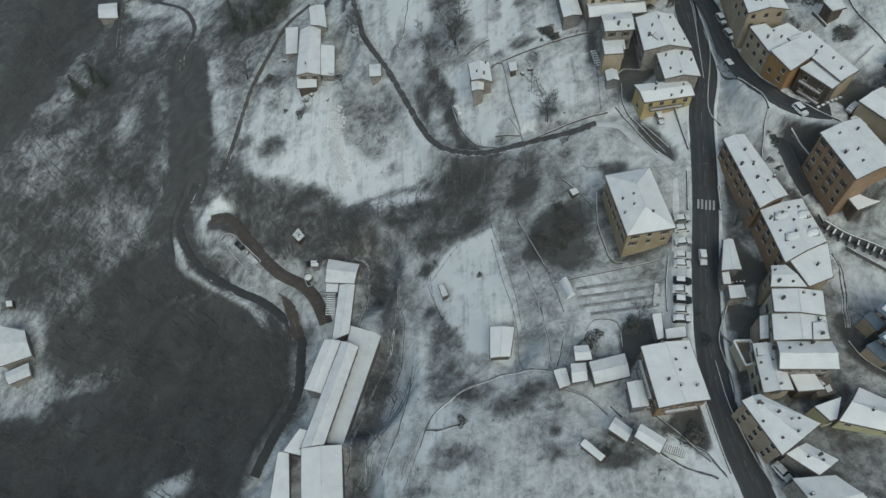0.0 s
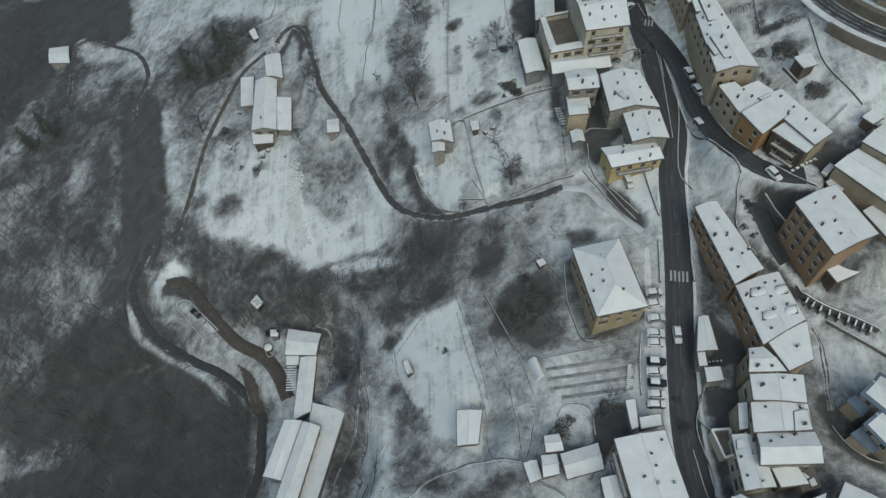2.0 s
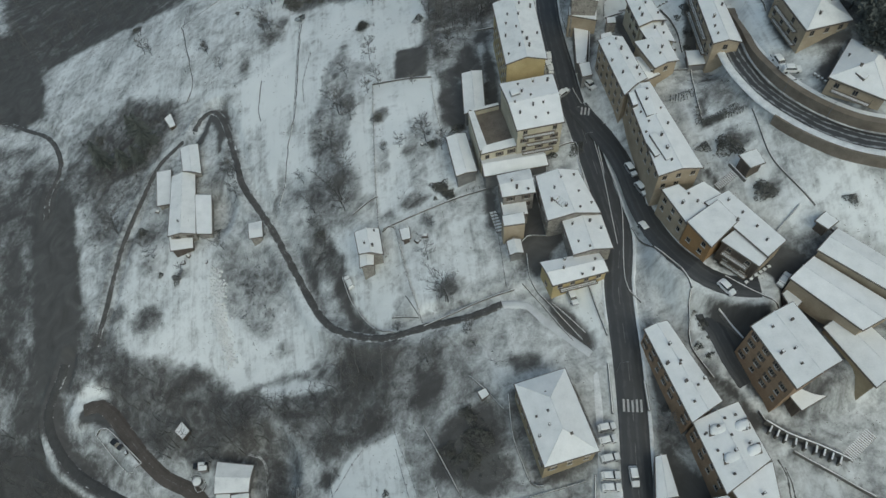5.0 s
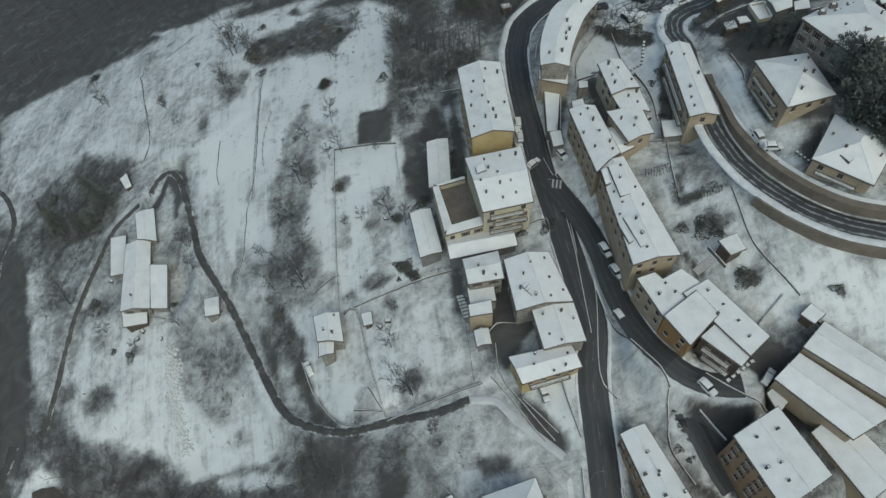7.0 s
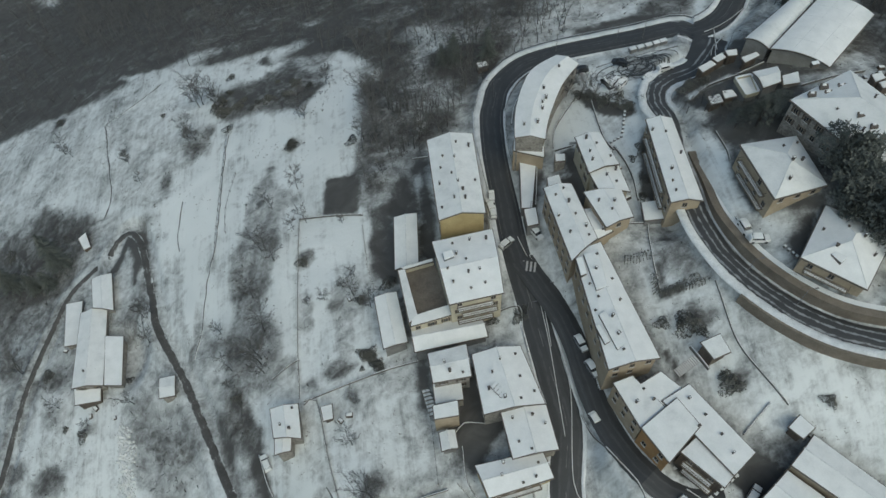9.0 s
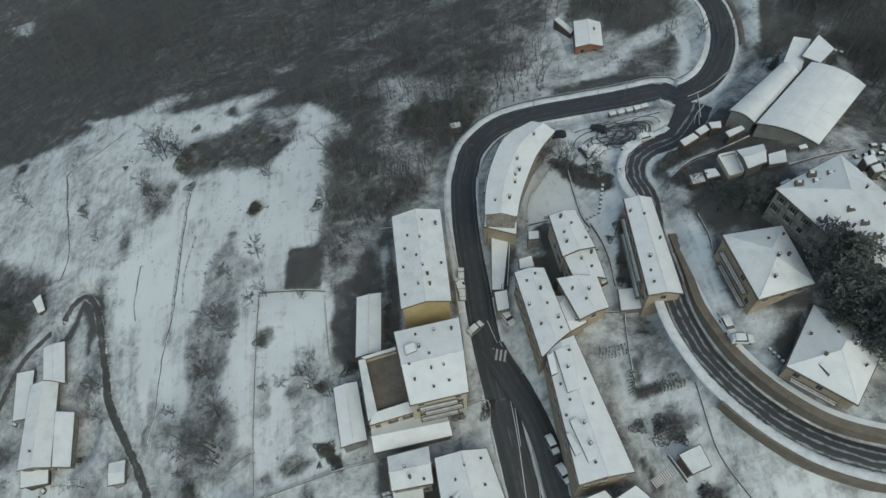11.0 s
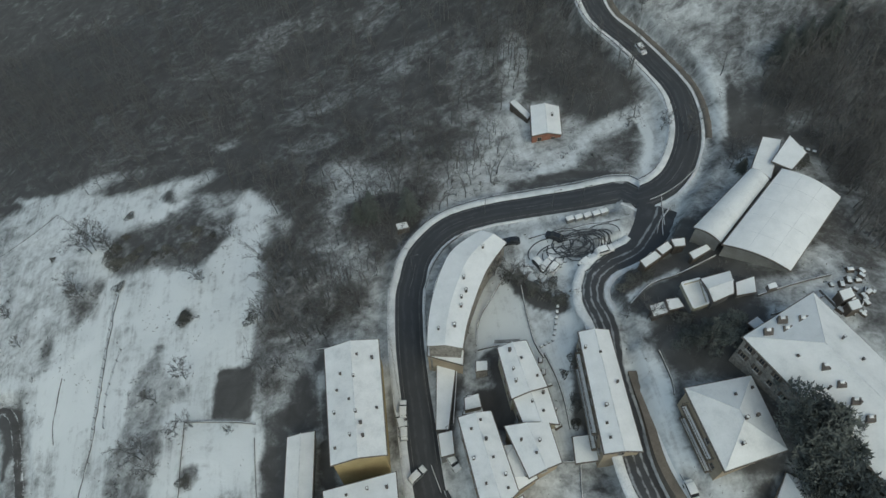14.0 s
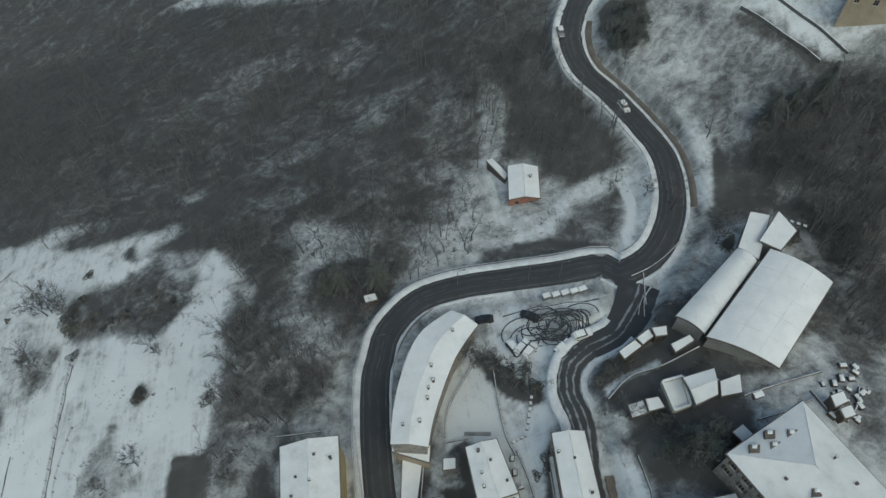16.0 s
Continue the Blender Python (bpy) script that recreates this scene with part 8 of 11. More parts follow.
def conifer(rng, height, spread):
    """Pieces of a spruce: trunk, and whorls of drooping needle-clad boughs."""
    trunk = tube(Vector((0, 0, -0.4)), Vector((0, 0, height)), height * 0.018, 0.03, 6)
    v, f = [], []
    z = height * 0.12
    while z < height * 0.98:
        reach = spread * (1 - z / height) ** 0.8 * rng.uniform(0.8, 1.1) + 0.2
        for i in range(9):
            az = rng.uniform(0, 6.283)
            d, n = Vector((math.cos(az), math.sin(az), 0)), Vector((-math.sin(az), math.cos(az), 0))
            length = reach * rng.uniform(0.7, 1.15)
            for k in range(6):
                t = (k + 0.6) / 6
                c = Vector((0, 0, z)) + d * length * t + Vector((0, 0, -0.28 * length * t * t))
                w = 0.16 * length * (1.1 - t) + 0.16
                for s in (-1, 1):
                    tip = c + d * w * 1.3 + n * s * w * rng.uniform(0.9, 1.5) + Vector((0, 0, rng.uniform(-0.25, 0.05)))
                    q = len(v)
                    v += [tuple(c - d * 0.12 * length), tuple(c + d * w * 0.4 + Vector((0, 0, 0.07))), tuple(tip)]
                    f.append((q, q + 1, q + 2))
        z += height * 0.045
    return trunk, (v, f)


tree_rng = random.Random(11)
TREES = [bare_tree(tree_rng, h, 14, 11, 6) for h in (7.0, 8.5, 6.0, 9.5)]
TREE_MESH = [(mesh_of("trunk", *t, MAT["bark"]), mesh_of("crown", *c, MAT["twig"])) for t, c in TREES]
CONIFERS = [conifer(tree_rng, h, s) for h, s in ((12.0, 4.6), (9.5, 3.8))]


def pine(rng, height, spread):
    """Pieces of a broad pine: trunk, and an uneven crown of needle tufts in clumps."""
    trunk = tube(Vector((0, 0, -0.4)), Vector((0.3, 0.1, height * 0.8)), height * 0.025, 0.08, 6)
    v, f = [], []
    for i in range(34):
        az, t = rng.uniform(0, 6.283), rng.random() ** 0.6
        c = Vector((math.cos(az) * spread * t, math.sin(az) * spread * t, height * (0.45 + 0.5 * (1 - t * t)) + rng.uniform(-0.8, 0.8)))
        r = rng.uniform(0.7, 1.3)
        for k in range(46):
            d = Vector((rng.gauss(0, 1), rng.gauss(0, 1), rng.gauss(0.4, 0.8))).normalized()
            p = c + d * r * rng.uniform(0.3, 1.0)
            e = p + (d + Vector((rng.gauss(0, 0.5), rng.gauss(0, 0.5), 0.3))).normalized() * rng.uniform(0.35, 0.6)
            w = d.orthogonal().normalized() * 0.13
            q = len(v)
            v += [tuple(p - w), tuple(p + w), tuple(e)]
            f.append((q, q + 1, q + 2))
    return trunk, (v, f)


PINES = [pine(tree_rng, h, s) for h, s in ((8.5, 3.4), (7.0, 2.8), (6.0, 3.0))]
PINE_MESH = [(mesh_of("trunk", *t, MAT["bark"]), mesh_of("crown", *c, MAT["needle"])) for t, c in PINES]
CONIFER_MESH = [(mesh_of("trunk", *t, MAT["bark"]), mesh_of("crown", *c, MAT["needle"])) for t, c in CONIFERS]


def place_tree(x, y, size=1.0, which=0, kind="tree", label="bare leafless tree in the snow"):
    src = {"conifer": CONIFER_MESH, "pine": PINE_MESH}.get(kind, TREE_MESH)
    t, c = src[which % len(src)]
    top = tagged(empty(kind, Matrix.Translation((x, y, gz(x, y))) @ Matrix.Rotation(x * 1.7 + y, 4, "Z") @ Matrix.Scale(size, 4)), label, "tree")
    shared_part("trunk", t, top, Matrix.Identity(4))
    shared_part("crown", c, top, Matrix.Identity(4), "dark needle boughs" if kind != "tree" else "thin bare twigs")
    return top


def bush_data(rng, r, h, n=220):
    """Leaf clumps filling an uneven low dome."""
    v, f = [], []
    for i in range(n):
        a, t = rng.uniform(0, 6.283), rng.random() ** 0.5
        k = r * t * (0.8 + 0.3 * math.sin(a * 3 + r * 7))
        c = Vector((math.cos(a) * k, math.sin(a) * k, h * (1 - t * t) * rng.uniform(0.3, 1.0)))
        u = Vector((rng.gauss(0, 1), rng.gauss(0, 1), rng.gauss(0, 1))).normalized() * rng.uniform(0.08, 0.2)
        w = u.orthogonal().normalized() * rng.uniform(0.04, 0.1)
        q = len(v)
        v += [tuple(c - u), tuple(c + w), tuple(c + u), tuple(c - w)]
        f.append((q, q + 1, q + 2, q + 3))
    return v, f


BUSHES = [mesh_of("bush", *bush_data(tree_rng, r, h, n), MAT["hedge"]) for r, h, n in ((1.2, 1.0, 380), (1.8, 1.3, 640), (0.8, 0.8, 200))]


def bush(x, y, size=1.0, which=0, label="dark winter shrub in the snow"):
    ob = new("bush", BUSHES[which % 3])
    ob.matrix_basis = Matrix.Translation((x, y, gz(x, y) - 0.05)) @ Matrix.Rotation(x + y * 2, 4, "Z") @ Matrix.Scale(size, 4)
    return tagged(ob, label, "shrub")


def build_woods():
    """Each stretch of woodland is one mass of leafless trees."""
    rng = random.Random(5)
    kinds = []
    for h in (9.0, 11.0, 8.0, 12.0, 6.0):
        t, c = bare_tree(rng, h, 7, 4, 2)
        v, f = joined(t, c)
        tri = []
        for q in f:
            tri += [(q[0], q[1], q[2])] + ([(q[0], q[2], q[3])] if len(q) == 4 else [])
        kinds.append((np.array(v), np.array(tri)))
    for poly, count, kind in WOODS:
        lo, hi = poly.min(0), poly.max(0)
        vs, fs, off, made, tries = [], [], 0, 0, 0
        while made < count and tries < count * 30:
            tries += 1
            x, y = rng.uniform(lo[0], hi[0]), rng.uniform(lo[1], hi[1])
            if x < -225 or y > 445 or not inside(poly, np.array([x]), np.array([y]))[0]:
                continue
            if any(np.min(np.hypot(*(line - (x, y)).T)) < width / 2 + 1.5 for _, line, _, width, _ in ROADS):
                continue
            v, f = kinds[rng.randrange(len(kinds))]
            a, s = rng.uniform(0, 6.283), rng.uniform(0.7, 1.15)
            m = np.array([[math.cos(a), -math.sin(a), 0], [math.sin(a), math.cos(a), 0], [0, 0, 1]]) * s
            vs.append(v @ m.T + (x, y, gz(x, y)))
            fs.append(f + off)
            off += len(v)
            made += 1
        if not vs:
            continue
        vs, fs = np.concatenate(vs), np.concatenate(fs)
        me = bpy.data.meshes.new("woodland")
        me.vertices.add(len(vs))
        me.vertices.foreach_set("co", vs.ravel())
        me.loops.add(fs.size)
        me.loops.foreach_set("vertex_index", fs.ravel())
        me.polygons.add(len(fs))
        me.polygons.foreach_set("loop_start", np.arange(0, fs.size, 3))
        me.polygons.foreach_set("loop_total", np.full(len(fs), 3))
        me.update(calc_edges=True)
        me.materials.append(MAT["twig"])
        tagged(new("woodland", me), "dark leafless winter woodland on the hillside", "trees", kind="stuff")


def stuff_mesh(name, label, category, mat, kinds, places, rng, low=0.7, high=1.2):
    """Many small alike growths or stones in one mesh."""
    vs, fs, off = [], [], 0
    for x, y in places:
        v, f = kinds[rng.randrange(len(kinds))]
        a, s = rng.uniform(0, 6.283), rng.uniform(low, high)
        m = np.array([[math.cos(a), -math.sin(a), 0], [math.sin(a), math.cos(a), 0], [0, 0, 1]]) * s
        vs.append(v @ m.T + (x, y, gz(x, y)))
        fs.append(f + off)
        off += len(v)
    vs, fs = np.concatenate(vs), np.concatenate(fs)
    me = bpy.data.meshes.new(name)
    me.vertices.add(len(vs))
    me.vertices.foreach_set("co", vs.ravel())
    me.loops.add(fs.size)
    me.loops.foreach_set("vertex_index", fs.ravel())
    me.polygons.add(len(fs))
    me.polygons.foreach_set("loop_start", np.arange(0, fs.size, 3))
    me.polygons.foreach_set("loop_total", np.full(len(fs), 3))
    me.update(calc_edges=True)
    me.materials.append(mat)
    tagged(new(name, me), label, category, kind="stuff")


def twig_fan(rng, n, reach, width):
    v, f = [], []
    for k in range(n):
        a, e = rng.uniform(0, 6.283), rng.uniform(0.3, 1.3)
        d = Vector((math.cos(a) * math.cos(e), math.sin(a) * math.cos(e), math.sin(e)))
        p = Vector((rng.gauss(0, reach * 0.3), rng.gauss(0, reach * 0.3), 0))
        w = d.orthogonal().normalized() * width
        q = len(v)
        v += [tuple(p - w), tuple(p + w), tuple(p + d * reach * rng.uniform(0.5, 1.0))]
        f.append((q, q + 1, q + 2))
    return np.array(v), np.array(f)


def stone_data(rng):
    v, f = box_data(1, 1, 0.6, -0.2, taper=0.7)
    v = [(x * rng.uniform(0.2, 0.45), y * rng.uniform(0.2, 0.45), z * rng.uniform(0.5, 0.9)) for x, y, z in v]
    tri = []
    for q in f:
        tri += [(q[0], q[1], q[2]), (q[0], q[2], q[3])]
    return np.array(v), np.array(tri)


BUILT = np.zeros((nx, ny), bool)
for c, q, r in FOOTPRINTS:
    i0, i1 = np.searchsorted(gx, (c[0] - r, c[0] + r))
    j0, j1 = np.searchsorted(gy, (c[1] - r, c[1] + r))
    sx, sy = np.meshgrid(gx[i0:i1], gy[j0:j1], indexing="ij")
    BUILT[i0:i1, j0:j1] |= inside(q, sx.ravel(), sy.ravel()).reshape(sx.shape)


def open_ground(x, y, clear=0.6):
    if not (-228 < x < 258 and -18 < y < 448) or spot(x, y)[1] < clear:
        return False
    return not BUILT[np.searchsorted(gx, x), np.searchsorted(gy, y)]


def build_scrub():
    rng = random.Random(21)
    brush = [twig_fan(rng, 16, 1.1, 0.045), twig_fan(rng, 22, 0.8, 0.04), twig_fan(rng, 12, 1.5, 0.05)]
    grass = [twig_fan(rng, 6, 0.32, 0.06), twig_fan(rng, 5, 0.25, 0.07), twig_fan(rng, 8, 0.4, 0.05)]
    places = []
    for poly, value, soft in AREAS:
        if soft == 0.0 and value <= 0.45:
            x0, y0, rx, ry = poly
            for k in range(int(min(90, rx * ry * (0.55 - value) * 2.2))):
                x, y = x0 + rng.gauss(0, 0.5) * rx, y0 + rng.gauss(0, 0.5) * ry
                if open_ground(x, y):
                    places.append((x, y))
    for poly, count, kind in WOODS:
        lo, hi = poly.min(0), poly.max(0)
        for k in range(int(count * 6)):
            x, y = rng.uniform(lo[0], hi[0]), rng.uniform(lo[1], hi[1])
            if noise.noise((x * 0.07, y * 0.07, 2.0)) > -0.1 and inside(poly, np.array([x]), np.array([y]))[0] and open_ground(x, y):
                places.append((x, y))
    stuff_mesh("undergrowth", "tangled brown winter undergrowth and brambles", "undergrowth", MAT["twig"], brush, places, rng)
    places = []
    for k in range(90000):
        x, y = rng.uniform(-200, 240), rng.uniform(-10, 420)
        c = spot(x, y)[0]
        if c < 0.3 or noise.noise((x * 0.09, y * 0.09, 7.0)) + 0.6 * noise.noise((x * 0.35, y * 0.35, 1.0)) < (c - 0.45) * 0.7:
            continue
        if open_ground(x, y, 0.3):
            places.append((x, y))
    stuff_mesh("grass_tufts", "dry grass tufts poking through thin snow", "grass", MAT["dry_grass"], grass, places[:14000], rng)


def rubble(pts, count, spread):
    """Loose stones along a gully."""
    rng = random.Random(int(abs(pts[0][0] * 13)))
    line = smooth_line(pts, 1.0)
    kinds = [stone_data(rng) for k in range(5)]
    places = []
    for k in range(count):
        p = line[rng.randrange(len(line))]
        places.append((p[0] + rng.gauss(0, spread), p[1] + rng.gauss(0, spread)))
    stuff_mesh("rubble", "loose snow-covered stones in a gully", "stones", MAT["roof_snow"], kinds, places, rng, 0.8, 2.0)


build_woods()
build_scrub()


# ---- garden walls and fences ----
def hedge(pts, width):
    """A dark hedge: leaf clumps heaped unevenly along a line, with a few bare stems."""
    rng = random.Random(int(abs(pts[0][0] * 19 + pts[0][1] * 7)))
    line = smooth_line(pts, 0.5)
    nr = normals(line)
    o = Vector((*line[0], gz(*line[0])))
    top = tagged(empty("hedge", Matrix.Translation(o)), "dark leafy hedge dusted with snow", "hedge")
    v, f, sv, sf = [], [], [], []
    for k in range(len(line) * 26):
        i = rng.randrange(len(line))
        w = width * (0.75 + 0.4 * noise.noise((line[i][0] * 0.4, line[i][1] * 0.4, 2.0)))
        t = rng.uniform(-1, 1)
        p = line[i] + nr[i] * w * t
        c = Vector((*p, gz(*p) + 1.5 * (1 - t * t * 0.7) * rng.uniform(0.2, 1.0))) - o
        u = Vector((rng.gauss(0, 1), rng.gauss(0, 1), rng.gauss(0, 1))).normalized() * rng.uniform(0.1, 0.24)
        e = u.orthogonal().normalized() * rng.uniform(0.06, 0.13)
        q = len(v)
        v += [tuple(c - u), tuple(c + e), tuple(c + u), tuple(c - e)]
        f.append((q, q + 1, q + 2, q + 3))
    mesh_object("leaves", v, f, MAT["hedge"], top)
    for i in range(0, len(line), 5):
        z = gz(*line[i])
        tv, tf = tube(Vector((*line[i], z - 0.2)) - o, Vector((*line[i], z + 1.0)) - o, 0.05, 0.03, 4)
        sv, sf = joined((sv, sf), (tv, tf))
    mesh_object("stems", sv, sf, MAT["bark"], top)


def garden_wall(pts, height, thick):
    line = smooth_line(pts, 1.5)
    z = np.array([gz(*p) for p in line])
    nr = normals(line) * thick * 0.33
    height = height * 0.65
    rng = random.Random(int(abs(pts[0][0] * 31 + pts[0][1] * 17)))
    top = tagged(empty("garden_wall", Matrix.Translation((*line[0], z[0]))), "low dry-stone garden wall capped with snow", "wall")
    o = np.array([*line[0], z[0]])
    for name, mat, lo, hi, k in (("wall", MAT["wall_stone"], -0.4, height, 1.0), ("snow_cap", MAT["roof_snow"], height, height + 0.06, 0.62)):
        v = []
        for i in range(len(line)):
            for s, h in ((-1, lo), (-1, hi), (1, hi), (1, lo)):
                j = rng.uniform(-0.05, 0.05) if h > 0 else 0
                v.append(np.array([*(line[i] + nr[i] * s * k * (0.85 if name == "snow_cap" and h == hi else 1)), z[i] + h + j]) - o)
        f = [(i * 4 + m, i * 4 + (m + 1) % 4, i * 4 + 4 + (m + 1) % 4, i * 4 + 4 + m) for i in range(len(line) - 1) for m in range(4)]
        f += [(0, 3, 2, 1), tuple(len(v) - 4 + m for m in range(4))]
        mesh_object(name, v, [q[::-1] for q in f], mat, top)


post_me = mesh_of("post", *box_data(0.12, 0.12, 1.4, -0.3, taper=0.8), MAT["wood"])


def wire_fence(pts, height):
    line = smooth_line(pts, 2.4)
    z = np.array([gz(*p) for p in line])
    top = tagged(empty("wire_fence", Matrix.Translation((*line[0], z[0]))), "wire fence on weathered wooden posts", "fence")
    o = Vector((*line[0], z[0]))
    for p, h in zip(line, z):
        shared_part("post", post_me, top, Matrix.Translation(Vector((*p, h)) - o) @ Matrix.Scale(height, 4))
    for k, lvl in enumerate((0.45, 0.95)):
        v = []
        for p, h in zip(line, z):
            c = Vector((*p, h + lvl * height)) - o
            v += [(c.x, c.y, c.z - 0.03), (c.x + 0.03, c.y, c.z + 0.02), (c.x - 0.03, c.y, c.z + 0.02)]
        f = [(3 * i + m, 3 * i + (m + 1) % 3, 3 * i + 3 + (m + 1) % 3, 3 * i + 3 + m) for i in range(len(line) - 1) for m in range(3)]
        mesh_object("wire", v, f, MAT["iron"], top)


# ---- cars ----
def car_body(length=4.1, width=1.7):
    """Body shell of a small car, lofted from cross-sections along its length."""
    secs = []
    for x, w, z0, z1 in ((-0.5, 0.82, 0.35, 0.70), (-0.485, 0.94, 0.25, 0.86), (-0.36, 1.0, 0.22, 0.93), (0.15, 1.0, 0.22, 0.92), (0.34, 0.98, 0.22, 0.84), (0.47, 0.90, 0.25, 0.72), (0.5, 0.78, 0.32, 0.60)):
        h = width / 2 * w
        secs.append([(x * length, -h, z0), (x * length, -h * 1.0, (z0 + z1) / 2), (x * length, -h * 0.9, z1), (x * length, h * 0.9, z1), (x * length, h, (z0 + z1) / 2), (x * length, h, z0)])
    v = [p for s in secs for p in s]
    f = [(i * 6 + k, i * 6 + (k + 1) % 6, i * 6 + 6 + (k + 1) % 6, i * 6 + 6 + k) for i in range(len(secs) - 1) for k in range(6)]
    f += [(5, 4, 3, 2, 1, 0), tuple(len(v) - 6 + k for k in range(6))]
    return v, f


def cabin(z0, z1, x0, x1, x2, x3, w0, w1):
    v = [(x0, -w0, z0), (x3, -w0, z0), (x3, w0, z0), (x0, w0, z0), (x1, -w1, z1), (x2, -w1, z1), (x2, w1, z1), (x1, w1, z1)]
    return v, [(4, 5, 6, 7), (0, 1, 5, 4), (1, 2, 6, 5), (2, 3, 7, 6), (3, 0, 4, 7)]


def wheel_data():
    v, f = [], []
    n = 12
    for y in (-0.1, 0.1):
        v += [(0.31 * math.cos(2 * math.pi * k / n), y, 0.31 * math.sin(2 * math.pi * k / n)) for k in range(n)]
    f = [(k, (k + 1) % n, n + (k + 1) % n, n + k) for k in range(n)] + [tuple(range(n))[::-1], tuple(range(n, 2 * n))]
    return v, f


PAINT = {"white": speckled("car_white", (0.60, 0.60, 0.60), (0.68, 0.68, 0.68), 0.5, 3.0, 0.3, strength=0.02), "silver": speckled("car_silver", (0.24, 0.25, 0.26), (0.32, 0.33, 0.34), 0.5, 3.0, 0.3, 0.4, strength=0.02), "dark": speckled("car_dark", (0.015, 0.017, 0.02), (0.035, 0.037, 0.042), 0.5, 3.0, 0.3, strength=0.02)}
BODY = {k: mesh_of("body", *car_body(), m) for k, m in PAINT.items()}
CAB_ROOF = {k: mesh_of("cabin_roof", *cabin(1.38, 1.46, -1.35, -1.25, 0.2, 0.3, 0.66, 0.6), m) for k, m in PAINT.items()}
cab_me = mesh_of("glasshouse", *cabin(0.88, 1.40, -1.75, -1.35, 0.3, 0.95, 0.76, 0.64), MAT["glass"])
wheel_me = mesh_of("wheel", *wheel_data(), MAT["rubber"])
car_snow_me = mesh_of("snow_cover", *cabin(1.44, 1.58, -1.5, -1.35, 0.3, 0.45, 0.72, 0.55), MAT["roof_snow"])
bonnet_snow_me = mesh_of("bonnet_snow", *cabin(0.84, 0.99, 0.8, 0.95, 1.75, 1.95, 0.72, 0.6), MAT["roof_snow"])
boot_snow_me = mesh_of("rear_snow", *cabin(0.90, 1.32, -2.0, -1.85, -1.5, -1.35, 0.72, 0.6), MAT["roof_snow"])
SAY = {"white": "white", "silver": "silver-grey", "dark": "dark"}


def car(x, y, yaw, paint, snow=1.0):
    d = 1.4
    a = radians(yaw)
    zf, zb = gz(x + d * math.cos(a), y + d * math.sin(a)), gz(x - d * math.cos(a), y - d * math.sin(a))
    z = max(zf, zb, gz(x, y)) + 0.12
    label = f"{SAY[paint]} parked car under fresh snow" if snow >= 0.5 else f"{SAY[paint]} car with little snow on it"
    top = tagged(empty("car", Matrix.Translation((x, y, z)) @ Matrix.Rotation(a, 4, "Z")), label, "car", "parked cars")
    shared_part("body", BODY[paint], top, Matrix.Identity(4))
    shared_part("glasshouse", cab_me, top, Matrix.Identity(4), "dark car windows")
    shared_part("cabin_roof", CAB_ROOF[paint], top, Matrix.Identity(4))
    for wx in (-1.28, 1.25):
        for wy in (-0.76, 0.76):
            shared_part("wheel", wheel_me, top, Matrix.Translation((wx, wy, 0.2)))
    if snow >= 0.3:
        shared_part("snow_cover", car_snow_me, top, Matrix.Identity(4), "snow on the car roof")
    if snow >= 0.6:
        shared_part("bonnet_snow", bonnet_snow_me, top, Matrix.Identity(4))
        shared_part("rear_snow", boot_snow_me, top, Matrix.Identity(4))


# ---- smaller things ----
def garden_bed(pts):
    line = smooth_line(pts, 2.0)
    z = np.array([gz(*p) for p in line])
    ob = strip("garden_bed", line, z, (-0.5, -0.25, 0.25, 0.5), (-0.1, 0.14, 0.14, -0.1), MAT["soil"])
    tagged(ob, "dug garden bed with thin snow on dark soil", "garden bed", "garden beds")


def trail(pts, width):
    """A narrow trodden line where the snow is gone."""
    line = smooth_line(pts, 1.2)
    wob = np.array([noise.noise((p[0] * 0.25, p[1] * 0.25, 1.0)) for p in line])
    line = line + normals(line) * wob[:, None] * 0.5
    z = np.array([max(gz(*p), gz(*(p + (0.3, 0))), gz(*(p - (0.3, 0)))) for p in line])
    ob = strip("footpath", line, z, (-width / 2, -width * 0.2, width * 0.2, width / 2), (-0.06, 0.05, 0.05, -0.06), MAT["grass_trail"])
    tagged(ob, "narrow trodden footpath through the snow", "path", kind="structure")


def poly_tunnel(q):
    a, b, c, d = (Vector((*p, gz(*p))) for p in q)
    n, v = 10, []
    for e0, e1 in ((a, b), (d, c)):
        m, h = (e0 + e1) / 2, (e1 - e0) / 2
        v += [tuple(m + h * math.cos(math.pi * k / n) + Vector((0, 0, 1.9 * math.sin(math.pi * k / n)))) for k in range(n + 1)]
    f = [(k, k + 1, n + 2 + k, n + 1 + k) for k in range(n)] + [tuple(range(n + 1))[::-1], tuple(range(n + 1, 2 * n + 2))]
    tagged(mesh_object("poly_tunnel", v, f, MAT["roof_snow"], smooth=False), "white half-round greenhouse tunnel under snow", "greenhouse")


def waste_container(x, y):
    top = tagged(empty("waste_container", Matrix.Translation((x, y, gz(x, y) + 0.05)) @ Matrix.Rotation(0.2, 4, "Z")), "grey waste container with snow on its lid", "container", "row of waste containers")
    mesh_object("body", *box_data(1.7, 1.1, 1.1, 0.12, taper=1.08), MAT["grey"], top)
    mesh_object("lid", *box_data(1.85, 1.2, 0.1, 1.22), MAT["iron"], top)
    mesh_object("snow_cap", *box_data(1.8, 1.15, 0.22, 1.32, taper=0.88), MAT["roof_snow"], top)
    for wx in (-0.7, 0.7):
        shared_part("wheel", wheel_me, top, Matrix.Translation((wx, 0.4, 0.1)) @ Matrix.Scale(0.35, 4))


